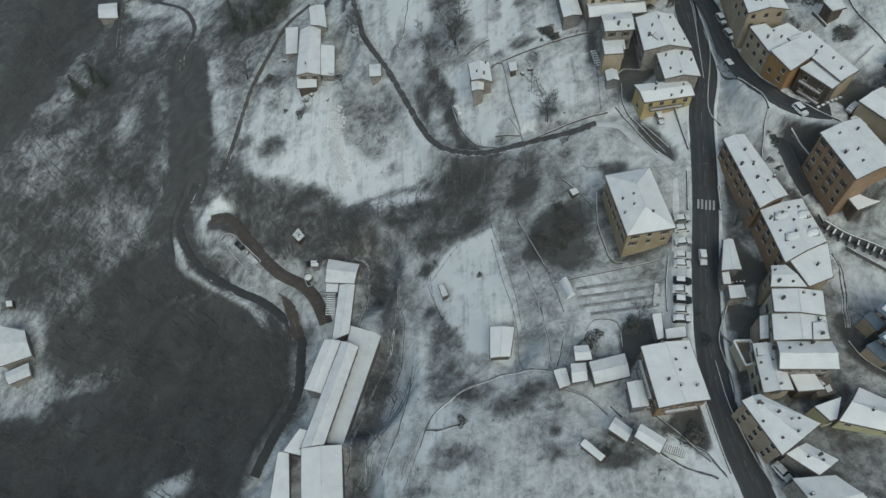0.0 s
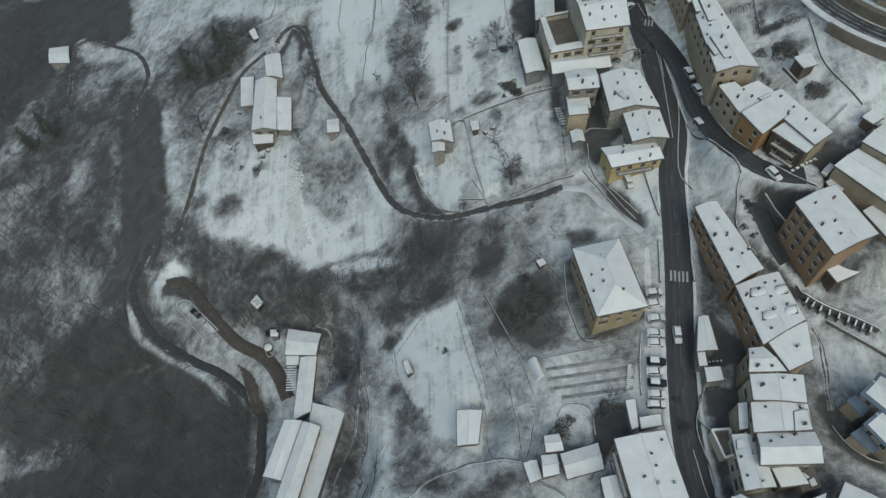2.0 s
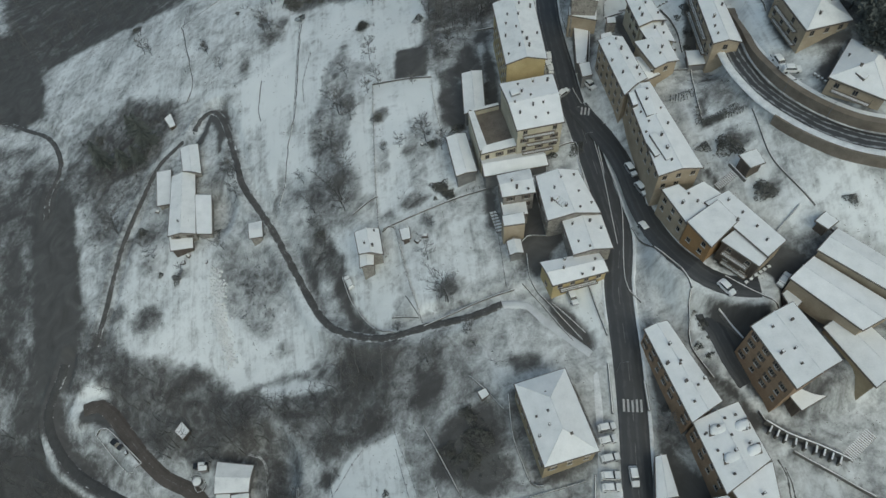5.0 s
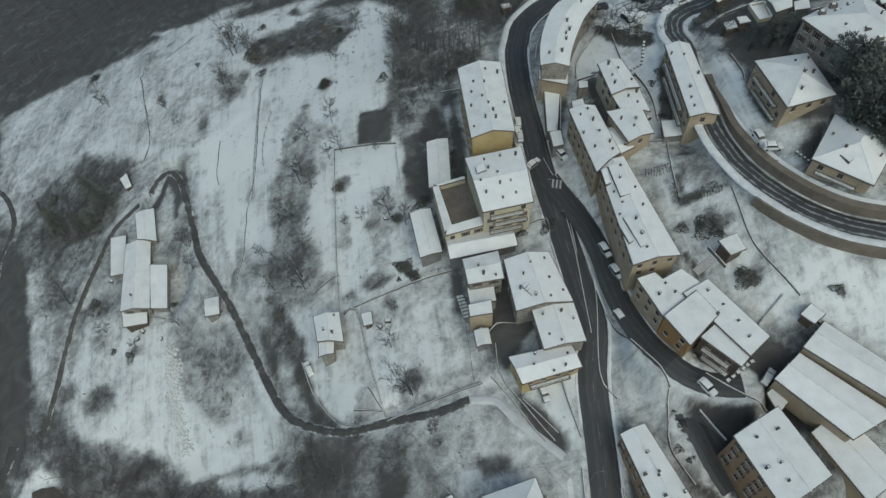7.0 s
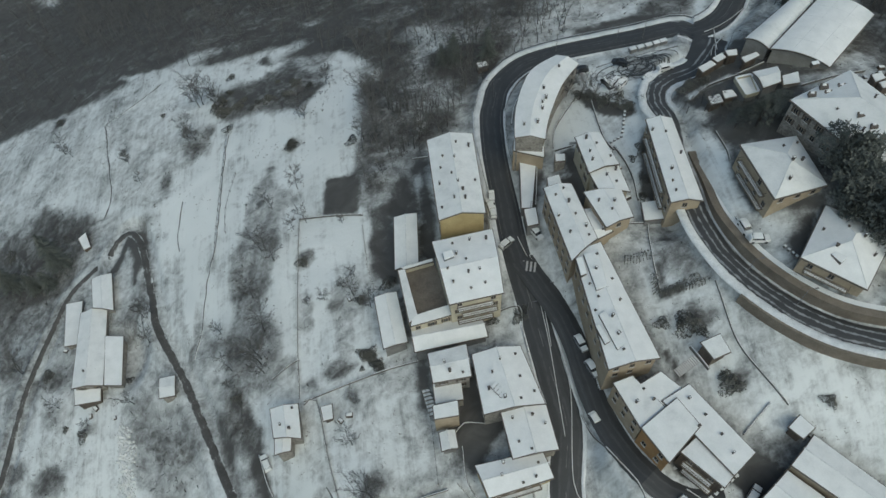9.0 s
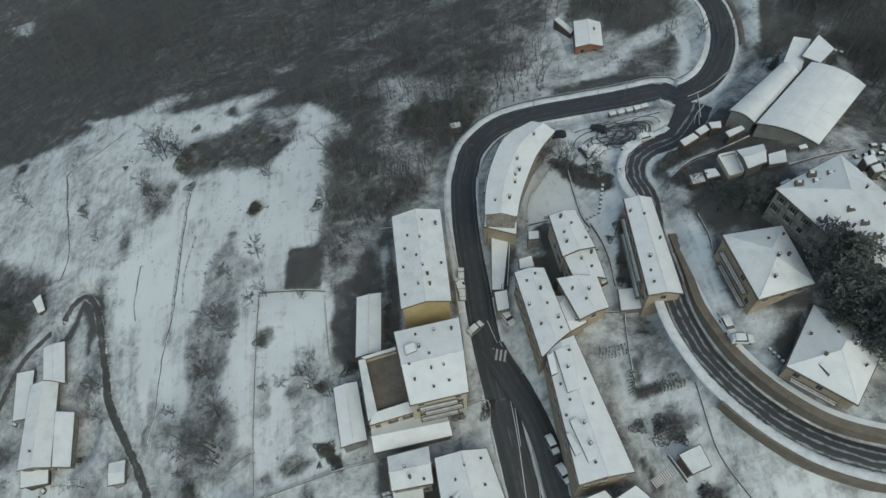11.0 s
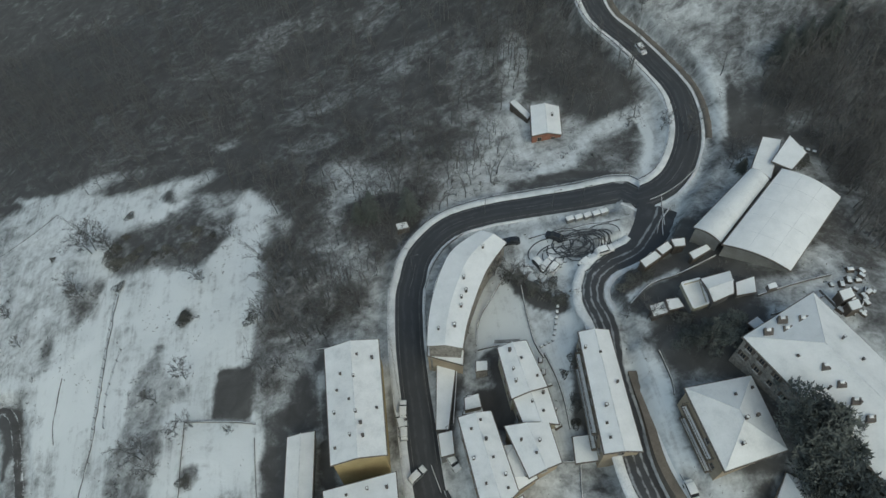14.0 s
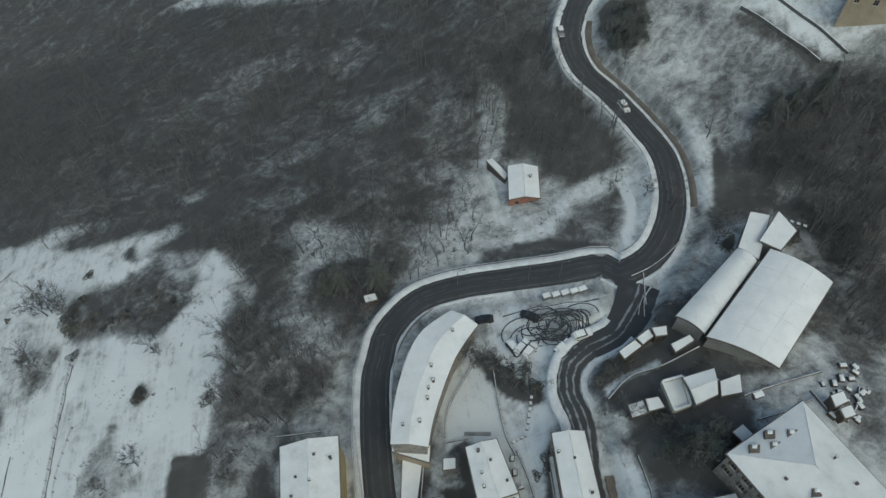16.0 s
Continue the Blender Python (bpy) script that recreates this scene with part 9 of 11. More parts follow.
def steps(a, b, n, width):
    """An outdoor flight with snow on every tread."""
    a, b = Vector((*a, gz(*a))), Vector((*b, gz(*b)))
    d = (b - a) / n
    yaw = math.atan2(d.y, d.x)
    top = tagged(empty("outdoor_steps", Matrix.Translation(a) @ Matrix.Rotation(yaw, 4, "Z")), "stone garden steps with snow on the treads", "steps")
    run, rise = math.hypot(d.x, d.y), d.z
    for k in range(n):
        mesh_object("step", *box_data(run, width, 0.7, rise * (k + 1) - 0.6, run * (k + 0.5)), MAT["stone"], top)
        mesh_object("tread_snow", *box_data(run * 0.62, width * 0.95, 0.06, rise * (k + 1) + 0.1, run * (k + 0.5)), MAT["roof_snow"], top)


def buttress_wall(pts, height, n):
    """A retaining wall with snow-capped piers standing out on its lower side."""
    line = smooth_line(pts, 1.5)
    z = np.array([gz(*p) for p in line])
    nr = normals(line)
    if gz(*(line[len(line) // 2] + nr[len(line) // 2] * 2)) > gz(*(line[len(line) // 2] - nr[len(line) // 2] * 2)):
        nr = -nr
    o = np.array([*line[0], z[0]])
    top = tagged(empty("retaining_wall", Matrix.Translation(o)), "dark stone retaining wall with snow-capped buttresses", "wall")
    for name, mat, lo, hi, w0, w1 in (("wall", MAT["wall_stone"], -0.5, height, -0.25, 0.25), ("snow_cap", MAT["roof_snow"], height, height + 0.08, -0.05, 0.24)):
        v = [np.array([*(line[i] + nr[i] * w), z[i] + h]) - o for i in range(len(line)) for w, h in ((w0, lo), (w0, hi), (w1, hi), (w1, lo))]
        f = [(i * 4 + m, i * 4 + (m + 1) % 4, i * 4 + 4 + (m + 1) % 4, i * 4 + 4 + m) for i in range(len(line) - 1) for m in range(4)]
        f += [(0, 3, 2, 1), tuple(len(v) - 4 + m for m in range(4))]
        mesh_object(name, v, f, mat, top)
    pier = mesh_of("buttress", *box_data(1.7, 0.42, height * 0.75 + 0.4, -0.4, 0.95), MAT["wall_stone"])
    cap = mesh_of("snow_cap", *box_data(1.62, 0.36, 0.12, height * 0.75, 0.97, taper=0.85), MAT["roof_snow"])
    for k in range(n):
        i = round((len(line) - 1) * (k + 0.5) / n)
        m = Matrix.Translation((*(line[i] - line[0]), z[i] - z[0])) @ Matrix.Rotation(math.atan2(nr[i][1], nr[i][0]), 4, "Z")
        p = shared_part("buttress", pier, top, m)
        shared_part("snow_cap", cap, p, Matrix.Identity(4))


def snow_blocks(a, b, n):
    """A row of squared stones, each under a cushion of snow."""
    a, b = np.array(a), np.array(b)
    d = (b - a) / max(1, n - 1)
    size = float(np.clip(np.linalg.norm(d) * 0.62, 0.35, 1.1))
    top = tagged(empty("stone_row", Matrix.Translation((*a, gz(*a)))), "row of squared garden stones capped with snow", "stones")
    block = mesh_of("block", *box_data(size, size * 0.8, 0.75, -0.3, taper=0.92), MAT["wall_stone"])
    cushion = mesh_of("snow_cap", *box_data(size * 0.94, size * 0.75, 0.14, 0.45, taper=0.75), MAT["roof_snow"])
    yaw = math.atan2(d[1], d[0])
    for k in range(n):
        p = a + d * k
        m = Matrix.Translation((*(p - a), gz(*p) - gz(*a))) @ Matrix.Rotation(yaw + 0.3 * math.sin(k * 2.3), 4, "Z")
        stone = shared_part("block", block, top, m)
        shared_part("snow_cap", cushion, stone, Matrix.Identity(4))


def pergola(quad, z):
    """A frame of beams that carries snowy slats over a dark yard."""
    q = [np.array(p) for p in quad]
    top = tagged(empty("pergola", Matrix.Translation((*q[0], z))), "slatted pergola with snow on its bars", "pergola")
    o = q[0]
    for p in q:
        g = gz(*p)
        post = mesh_object("post", *box_data(0.2, 0.2, max(0.6, z - g + 0.3), g - z - 0.3), MAT["wood"], top)
        post.location = (*(p - o), 0)
    for a, b in ((q[0], q[3]), (q[1], q[2])):
        mesh_object("beam", *tube(Vector((*(a - o), 0.0)), Vector((*(b - o), 0.0)), 0.14, 0.14, 4), MAT["wood"], top)
    for k in range(10):
        u = (k + 0.5) / 10
        a, b = q[0] + (q[3] - q[0]) * u - o, q[1] + (q[2] - q[1]) * u - o
        slat = mesh_object("slat", *tube(Vector((*a, 0.15)), Vector((*b, 0.15)), 0.16, 0.16, 4), MAT["wood"], top)
        mesh_object("slat_snow", *tube(Vector((*a, 0.32)), Vector((*b, 0.32)), 0.17, 0.17, 5), MAT["roof_snow"], slat)


def parapet(top, quad, z):
    """Low snow-capped walls round a roof terrace."""
    q = [np.array(p[:2]) for p in local(top, quad, z)]
    h = local(top, quad, z)[0][2]
    for i in range(4):
        a, b = q[i], q[(i + 1) % 4]
        d = (b - a) / np.linalg.norm(b - a)
        n = np.array([-d[1], d[0]]) * 0.22
        base = [(*(a - n), h), (*(b - n), h), (*(b + n), h), (*(a + n), h)]
        wall = mesh_object("parapet", *prism([(x, y, c + 0.002 * i) for x, y, c in base], 0.3, 0.75), MAT["cream"], top)
        mesh_object("parapet_snow", *prism([(x, y, c + 0.76 + 0.003 * i) for x, y, c in base], 0.0, 0.1, 0.97), MAT["roof_snow"], wall)


def water_tank(x, y):
    top = tagged(empty("water_tank", Matrix.Translation((x, y, gz(x, y)))), "round metal water tank with a snowy lid", "tank")
    n = 16
    ring = [(1.2 * math.cos(2 * math.pi * k / n), 1.2 * math.sin(2 * math.pi * k / n)) for k in range(n)]
    sides = [(k, (k + 1) % n, n + (k + 1) % n, n + k) for k in range(n)] + [tuple(range(n, 2 * n))]
    mesh_object("shell", [(*p, h) for h in (-0.3, 1.5) for p in ring], sides, MAT["iron"], top)
    mesh_object("lid_snow", [(p[0] * s, p[1] * s, h) for s, h in ((1.0, 1.5), (0.7, 1.75)) for p in ring], sides, MAT["roof_snow"], top)


def railing_line(pts):
    """A plain iron handrail on thin posts."""
    line = smooth_line(pts, 1.5)
    z = np.array([gz(*p) for p in line])
    o = Vector((*line[0], z[0]))
    top = tagged(empty("handrail", Matrix.Translation(o)), "thin iron handrail beside the house", "railing")
    for p, h in zip(line, z):
        shared_part("post", rail_post_me, top, Matrix.Translation(Vector((*p, h)) - o))
    for i in range(len(line) - 1):
        mesh_object("bar", *tube(Vector((*line[i], z[i] + 0.8)) - o, Vector((*line[i + 1], z[i + 1] + 0.8)) - o, 0.04, 0.04, 4), MAT["iron"], top)


def road_height(x, y):
    best, z = 1e9, gz(x, y)
    for num, (name, line, zl, width, label) in enumerate(ROADS):
        d = np.hypot(*(line - (x, y)).T)
        i = int(np.argmin(d))
        if d[i] < min(best, width / 2 + 0.3):
            best, z = d[i], zl[i] + 0.03 + 0.012 * (len(ROADS) - num) + 0.03
    return z


def crossing(a, b):
    """Painted bars of a pedestrian crossing."""
    a, b = np.array(a), np.array(b)
    d = (b - a) / np.linalg.norm(b - a)
    n = np.array([-d[1], d[0]])
    length = np.linalg.norm(b - a)
    top = tagged(empty("pedestrian_crossing", Matrix.Translation((*a, road_height(*a)))), "worn white bars of a pedestrian crossing", "road marking", kind="structure")
    k = 0.2
    while k < length - 0.4:
        v = [a + d * u + n * w for u, w in ((k, -1.3), (k + 0.45, -1.3), (k + 0.45, 1.3), (k, 1.3))]
        mesh_object("bar", [(*(p - a), road_height(*p) - road_height(*a) + 0.02) for p in v], [(0, 1, 2, 3)], MAT["paint_white"], top)
        k += 0.9


log_me = mesh_of("log", *tube(Vector((-0.6, 0, 0)), Vector((0.6, 0, 0)), 0.17, 0.15, 7), MAT["wood"])
log_snow_me = mesh_of("snow_cap", *box_data(1.0, 0.62, 0.12, 0.72, taper=0.6), MAT["roof_snow"])


def log_stack(x, y):
    top = tagged(empty("log_stack", Matrix.Translation((x, y, gz(x, y) + 0.12)) @ Matrix.Rotation(x * 3.1 + y, 4, "Z") @ Matrix.Scale(0.8 + 0.5 * math.sin(x * 7 + y) ** 2, 4)), "stacked firewood logs under a cap of snow", "firewood")
    for lvl, cnt in ((0, 3), (1, 2)):
        for k in range(cnt):
            shared_part("log", log_me, top, Matrix.Translation((0, (k - (cnt - 1) / 2) * 0.33, 0.05 + lvl * 0.28)))
    shared_part("snow_cap", log_snow_me, top, Matrix.Translation((0, 0, -0.2)))


def street_lamp(x, y):
    top = tagged(empty("street_lamp", Matrix.Translation((x, y, gz(x, y)))), "slim grey street lamp beside the road", "street lamp")
    mesh_object("pole", *tube(Vector((0, 0, -0.2)), Vector((0, 0, 6.2)), 0.09, 0.05, 6), MAT["iron"], top)
    mesh_object("arm", *tube(Vector((0, 0, 6.1)), Vector((1.2, 0, 6.35)), 0.04, 0.035, 5), MAT["iron"], top)
    mesh_object("lantern", *box_data(0.6, 0.25, 0.14, 6.28, 1.45, taper=0.8), MAT["iron"], top)


def tyre_tracks(x, y):
    """Looping wheel marks worn through the snow of the turning place."""
    rng = random.Random(4)
    for k in range(46):
        cx, cy, r = x + rng.gauss(0, 2.8), y + rng.gauss(0, 1.8), rng.uniform(2.0, 5.5)
        a0, span = rng.uniform(0, 6.283), rng.uniform(1.2, 3.2)
        line = np.array([(cx + r * math.cos(a0 + span * i / 24), cy + r * 0.8 * math.sin(a0 + span * i / 24)) for i in range(25)])
        z = np.array([gz(*p) for p in line])
        for o in (0.0,):
            ob = strip("tyre_track", line, z, (o - 0.12, o + 0.12), (0.06 + 0.003 * k, 0.06 + 0.003 * k), MAT["asphalt"])
            tagged(ob, "dark wheel mark pressed through the snow", "tyre track", kind="structure")


def painted_line(num, a, b, off, width, dash=0.0):
    """Road paint along a road; dash: the length of each stroke and gap."""
    name, line, zl, w, _ = ROAD_BY[num]
    i, j = int(a * (len(line) - 1)), int(b * (len(line) - 1)) + 1
    ln, z = line[i:j], zl[i:j] + 0.03 + 0.012 * len(ROADS)
    lift = 0.035 - 0.0 * abs(off)
    k = 0
    step = max(2, int(dash / 2.0)) if dash else len(ln)
    while k < len(ln) - 1:
        e = min(len(ln), k + step + 1)
        part_l, part_z = ln[k:e], z[k:e]
        if len(part_l) > 1:
            nr = normals(part_l) if len(part_l) > 2 else np.repeat(normals(np.vstack([part_l, 2 * part_l[-1] - part_l[-2]]))[:1], len(part_l), 0)
            v = [(*(part_l[q] + nr[q] * (off + s * width / 2)), part_z[q] + lift) for q in range(len(part_l)) for s in (-1, 1)]
            f = [(2 * q, 2 * q + 2, 2 * q + 3, 2 * q + 1) for q in range(len(part_l) - 1)]
            tagged(mesh_object("road_line", v, f, MAT["worn_paint"]), "worn white line painted on the road", "road marking", kind="structure")
        k += step * 2 if dash else step


painted_line("road", 0.0, 0.42, 0.0, 0.13, 4.0)
painted_line("road", 0.44, 0.99, 2.35, 0.12)
painted_line("road", 0.44, 0.99, -2.35, 0.12)
painted_line("road", 0.55, 0.99, 0.0, 0.11, 8.0)


rail_post_me = mesh_of("post", *box_data(0.12, 0.12, 1.1, -0.3), MAT["iron"])


def guard_rail(num, a, b, off):
    name, line, zl, w, _ = ROAD_BY[num]
    i, j = int(a * (len(line) - 1)), int(b * (len(line) - 1)) + 1
    ln = line[i:j] + normals(line[i:j]) * off
    z = zl[i:j]
    o = Vector((*ln[0], z[0]))
    top = tagged(empty("guard_rail", Matrix.Translation(o)), "galvanised guard rail outside the road bend", "guard rail")
    v = []
    for p, h in zip(ln, z):
        v += [(p[0] - o.x, p[1] - o.y, h - o.z + k) for k in (0.45, 0.75)]
    f = [(2 * q, 2 * q + 1, 2 * q + 3, 2 * q + 2) for q in range(len(ln) - 1)]
    rail = mesh_object("rail", v, f, MAT["iron"], top)
    sol = rail.modifiers.new("thickness", "SOLIDIFY")
    sol.thickness = 0.08
    cap = [(p[0] - o.x + d, p[1] - o.y + d, h - o.z + 0.77) for p, h in zip(ln, z) for d in (-0.06, 0.06)]
    mesh_object("rail_snow", cap, [(2 * q, 2 * q + 1, 2 * q + 3, 2 * q + 2) for q in range(len(ln) - 1)], MAT["roof_snow"], top)
    for q in range(0, len(ln), 2):
        shared_part("post", rail_post_me, top, Matrix.Translation((ln[q][0] - o.x, ln[q][1] - o.y, z[q] - o.z)))


guard_rail("road", 0.45, 0.97, -4.6)


garden_wall([(-5.3, 141.9), (-2.9, 133.7), (1.9, 126.1), (7.3, 123.0)], 0.9, 0.35)
garden_wall([(102.1, 121.3), (105.5, 117.1), (112.0, 109.1)], 1.0, 0.4)
garden_wall([(136.0, 187.6), (131.2, 186.3), (125.0, 185.6)], 0.8, 0.3)
garden_wall([(116.2, 213.7), (118.0, 217.0), (121.4, 219.8)], 0.9, 0.3)
garden_wall([(117.3, 213.1), (118.7, 217.2), (121.3, 220.1)], 0.9, 0.3)
garden_wall([(51.5, 56.4), (52.5, 46.5), (54.9, 37.1), (57.5, 30.3)], 0.8, 0.3)
wire_fence([(4.8, 96.4), (7.2, 84.1), (10.1, 72.5), (10.8, 60.4), (17.6, 57.7)], 1.1)
wire_fence([(-12.6, 94.8), (-11.3, 85.6), (-7.8, 74.6), (-6.9, 69.2)], 1.1)
wire_fence([(11.9, 98.6), (16.1, 87.8), (19.8, 80.7)], 1.1)
wire_fence([(-12.1, 50.8), (-14.7, 44.0), (-17.8, 34.9)], 1.0)
wire_fence([(-64.2, 281.3), (-64.3, 268.8), (-59.8, 249.4)], 1.0)
wire_fence([(-15.2, 242.4), (-16.3, 221.2), (-17.7, 196.0)], 1.0)
wire_fence([(22.1, 247.6), (26.4, 249.8), (31.6, 250.3)], 1.0)
wire_fence([(-14.1, 202.9), (-14.3, 211.3), (-11.6, 222.3)], 1.0)
place_tree(-3.2, 159.9, 1.2, 0)
place_tree(20.4, 126.1, 1.1, 1)
place_tree(-38.2, 186.4, 0.8, 2)
place_tree(-81.5, 185.0, 0.9, 3)
place_tree(-85.8, 189.7, 0.8, 0)
place_tree(-3.9, 162.4, 1.35, 3)
place_tree(-2.8, 170.2, 1.2, 1)
place_tree(-81.7, 184.7, 1.2, 3)
place_tree(-40.0, 187.8, 1.0, 0)
place_tree(-82.6, 268.6, 0.9, 1)
place_tree(-51.7, 247.3, 0.8, 2)
place_tree(-45.3, 235.2, 0.7, 0)
place_tree(-29.4, 246.3, 1.0, 1)
place_tree(-25.3, 259.5, 1.0, 3)
place_tree(-20.6, 256.8, 0.9, 0)
place_tree(9.8, 234.9, 0.8, 2)
place_tree(16.7, 248.4, 1.0, 0)
place_tree(29.8, 224.6, 1.2, 1)
place_tree(26.7, 218.6, 1.0, 3)
place_tree(0.0, 204.6, 1.0, 2)
place_tree(-2.3, 193.3, 1.0, 0)
place_tree(9.7, 196.2, 0.8, 1)
place_tree(19.2, 192.3, 0.7, 2)
place_tree(21.0, 125.9, 1.3, 3)
place_tree(17.4, 137.6, 0.9, 1)
place_tree(-5.7, 180.2, 1.0, 0)
place_tree(-13.1, 160.1, 0.7, 2)
place_tree(-42.0, 164.9, 0.8, 3)
place_tree(-66.6, 170.5, 0.8, 1)
place_tree(-26.2, 263.1, 1.1, 3)
place_tree(-28.6, 243.3, 0.9, 0)
place_tree(8.2, 236.4, 0.8, 1)
place_tree(29.3, 231.6, 1.2, 3)
place_tree(30.8, 204.0, 1.0, 2)
place_tree(42.3, 213.8, 0.9, 0)
place_tree(49.4, 215.2, 0.9, 1)
place_tree(-26.5, 258.9, 1.2, 3)
place_tree(-26.3, 243.2, 1.0, 0)
place_tree(7.9, 240.0, 0.9, 1)
place_tree(29.7, 228.5, 1.1, 3)
place_tree(7.5, 208.1, 1.1, 0)
place_tree(41.6, 213.5, 0.9, 1)
place_tree(47.8, 213.3, 0.9, 2)
place_tree(61.2, 229.0, 0.8, 3)
place_tree(134.4, 282.0, 0.9, 0)
place_tree(144.9, 253.4, 1.1, 1)
place_tree(152.8, 248.5, 1.0, 2)
place_tree(102.5, 193.8, 0.8, 0)
place_tree(37.1, 67.2, 0.9, 1)
place_tree(61.7, 88.6, 0.9, 3)
place_tree(131.5, 237.5, 0.9, 3)
place_tree(136.1, 225.4, 0.9, 0)
place_tree(154.1, 238.4, 1.0, 1)
place_tree(157.7, 238.4, 1.0, 2)
place_tree(-9.4, 73.4, 0.8, 1)
place_tree(-20.4, 109.3, 0.8, 2)
place_tree(8.1, 123.0, 0.7, 0)
place_tree(14.5, 113.6, 1.0, 1)
place_tree(24.2, 117.1, 0.9, 2)
place_tree(24.3, 91.3, 0.7, 0)
place_tree(78.3, 147.2, 0.7, 0)
place_tree(-91.2, 216.1, 1.15, 0, "conifer", "dark evergreen conifer among snowy gardens")
place_tree(-72.9, 216.8, 1.3, 0, "conifer", "dark evergreen conifer among snowy gardens")
place_tree(-81.8, 212.1, 1.0, 1, "conifer", "dark evergreen conifer among snowy gardens")
place_tree(-76.0, 211.1, 0.9, 1, "conifer", "dark evergreen conifer among snowy gardens")
place_tree(-79.8, 225.6, 1.0, 1, "conifer", "dark evergreen conifer among snowy gardens")
place_tree(-168.0, 211.1, 1.1, 0, "conifer", "dark evergreen conifer among snowy gardens")
place_tree(-162.0, 217.6, 1.2, 1, "conifer", "dark evergreen conifer among snowy gardens")
place_tree(-156.9, 213.6, 1.1, 1, "conifer", "dark evergreen conifer among snowy gardens")
place_tree(54.9, 241.0, 0.9, 0, "conifer", "dark evergreen conifer among snowy gardens")
place_tree(51.5, 241.2, 0.8, 1, "conifer", "dark evergreen conifer among snowy gardens")
place_tree(64.1, 239.0, 0.9, 0, "conifer", "dark evergreen conifer among snowy gardens")
place_tree(112.3, 182.5, 0.8, 0, "pine", "dark evergreen conifer among snowy gardens")
place_tree(111.1, 184.2, 0.7, 1, "pine", "dark evergreen conifer among snowy gardens")
place_tree(114.8, 181.6, 0.8, 0, "pine", "dark evergreen conifer among snowy gardens")
place_tree(108.6, 183.9, 0.7, 1, "pine", "dark evergreen conifer among snowy gardens")
place_tree(116.8, 182.1, 0.6, 1, "pine", "dark evergreen conifer among snowy gardens")
place_tree(113.5, 183.6, 0.8, 0, "pine", "dark evergreen conifer among snowy gardens")
place_tree(117.0, 185.0, 0.8, 1, "pine", "dark evergreen conifer among snowy gardens")
place_tree(156.5, 251.1, 0.9, 0, "conifer", "dark evergreen conifer among snowy gardens")
place_tree(161.2, 251.6, 1.0, 1, "conifer", "dark evergreen conifer among snowy gardens")
place_tree(166.7, 251.5, 1.0, 0, "conifer", "dark evergreen conifer among snowy gardens")
place_tree(135.9, 286.9, 0.6, 1, "conifer", "dark evergreen conifer among snowy gardens")
place_tree(133.4, 287.8, 0.55, 0, "conifer", "dark evergreen conifer among snowy gardens")
place_tree(133.3, 290.2, 0.8, 0, "pine", "dark evergreen conifer among snowy gardens")
place_tree(136.6, 289.6, 0.9, 1, "pine", "dark evergreen conifer among snowy gardens")
place_tree(138.2, 285.6, 0.8, 2, "pine", "dark evergreen conifer among snowy gardens")
place_tree(136.1, 293.2, 0.9, 1, "pine", "dark evergreen conifer among snowy gardens")
place_tree(139.0, 292.8, 0.9, 0, "pine", "dark evergreen conifer among snowy gardens")
place_tree(140.0, 288.5, 0.7, 1, "pine", "dark evergreen conifer among snowy gardens")
place_tree(137.7, 223.8, 0.5, 1, "conifer", "dark evergreen conifer among snowy gardens")
bush(88.4, 144.9, 2.0, 1)
bush(87.1, 146.0, 1.4, 0)
bush(90.2, 143.0, 1.3, 0)
bush(92.4, 132.4, 1.8, 1)
bush(91.7, 133.9, 1.2, 0)
bush(107.1, 125.6, 1.0, 1)
bush(106.4, 168.7, 1.3, 1)
bush(111.3, 189.3, 1.5, 1)
bush(8.4, 184.6, 1.2, 1)
bush(21.9, 169.7, 1.3, 0)
bush(23.5, 156.0, 1.4, 1)
bush(25.2, 153.4, 1.2, 0)
bush(21.2, 153.2, 1.0, 2)
bush(-89.3, 289.0, 1.2, 1)
bush(-40.3, 262.4, 1.0, 0)
bush(5.7, 225.0, 1.2, 1)
bush(11.4, 250.6, 1.2, 0)
bush(-10.4, 156.2, 1.1, 1)
bush(-52.1, 103.8, 1.0, 0)
bush(1.5, 88.1, 0.9, 0)
bush(26.2, 63.8, 1.6, 1)
bush(28.3, 65.5, 1.2, 0)
bush(35.7, 66.4, 1.6, 1)
bush(50.3, 66.8, 1.2, 0)
bush(50.5, 61.4, 1.2, 1)
bush(-3.7, 49.8, 1.0, 1)
bush(27.1, 38.9, 1.2, 0)
bush(91.3, 206.9, 1.3, 1)
bush(88.8, 208.5, 1.1, 0)
bush(86.4, 210.7, 1.1, 0)
bush(83.3, 212.4, 1.2, 1)
bush(92.4, 202.7, 1.2, 1)
bush(95.0, 202.1, 1.2, 0)
bush(85.5, 211.2, 1.2, 1)
bush(87.6, 207.2, 1.3, 1)
bush(90.0, 204.7, 1.2, 0)
bush(92.2, 202.2, 1.2, 1)
bush(23.6, 219.1, 1.3, 1)
bush(6.5, 224.7, 1.4, 1)
bush(-14.9, 242.3, 1.3, 1)
bush(105.7, 201.1, 1.2, 1)
bush(103.3, 200.0, 1.2, 0)
bush(108.8, 201.2, 1.3, 1)
bush(150.6, 222.7, 1.4, 1)
bush(152.3, 223.7, 1.2, 0)
bush(73.8, 108.4, 1.1, 0)
bush(72.1, 104.1, 1.1, 0)
bush(73.4, 101.7, 1.0, 2)
bush(-96.3, 230.0, 1.6, 1)
bush(-44.7, 172.5, 1.2, 0)
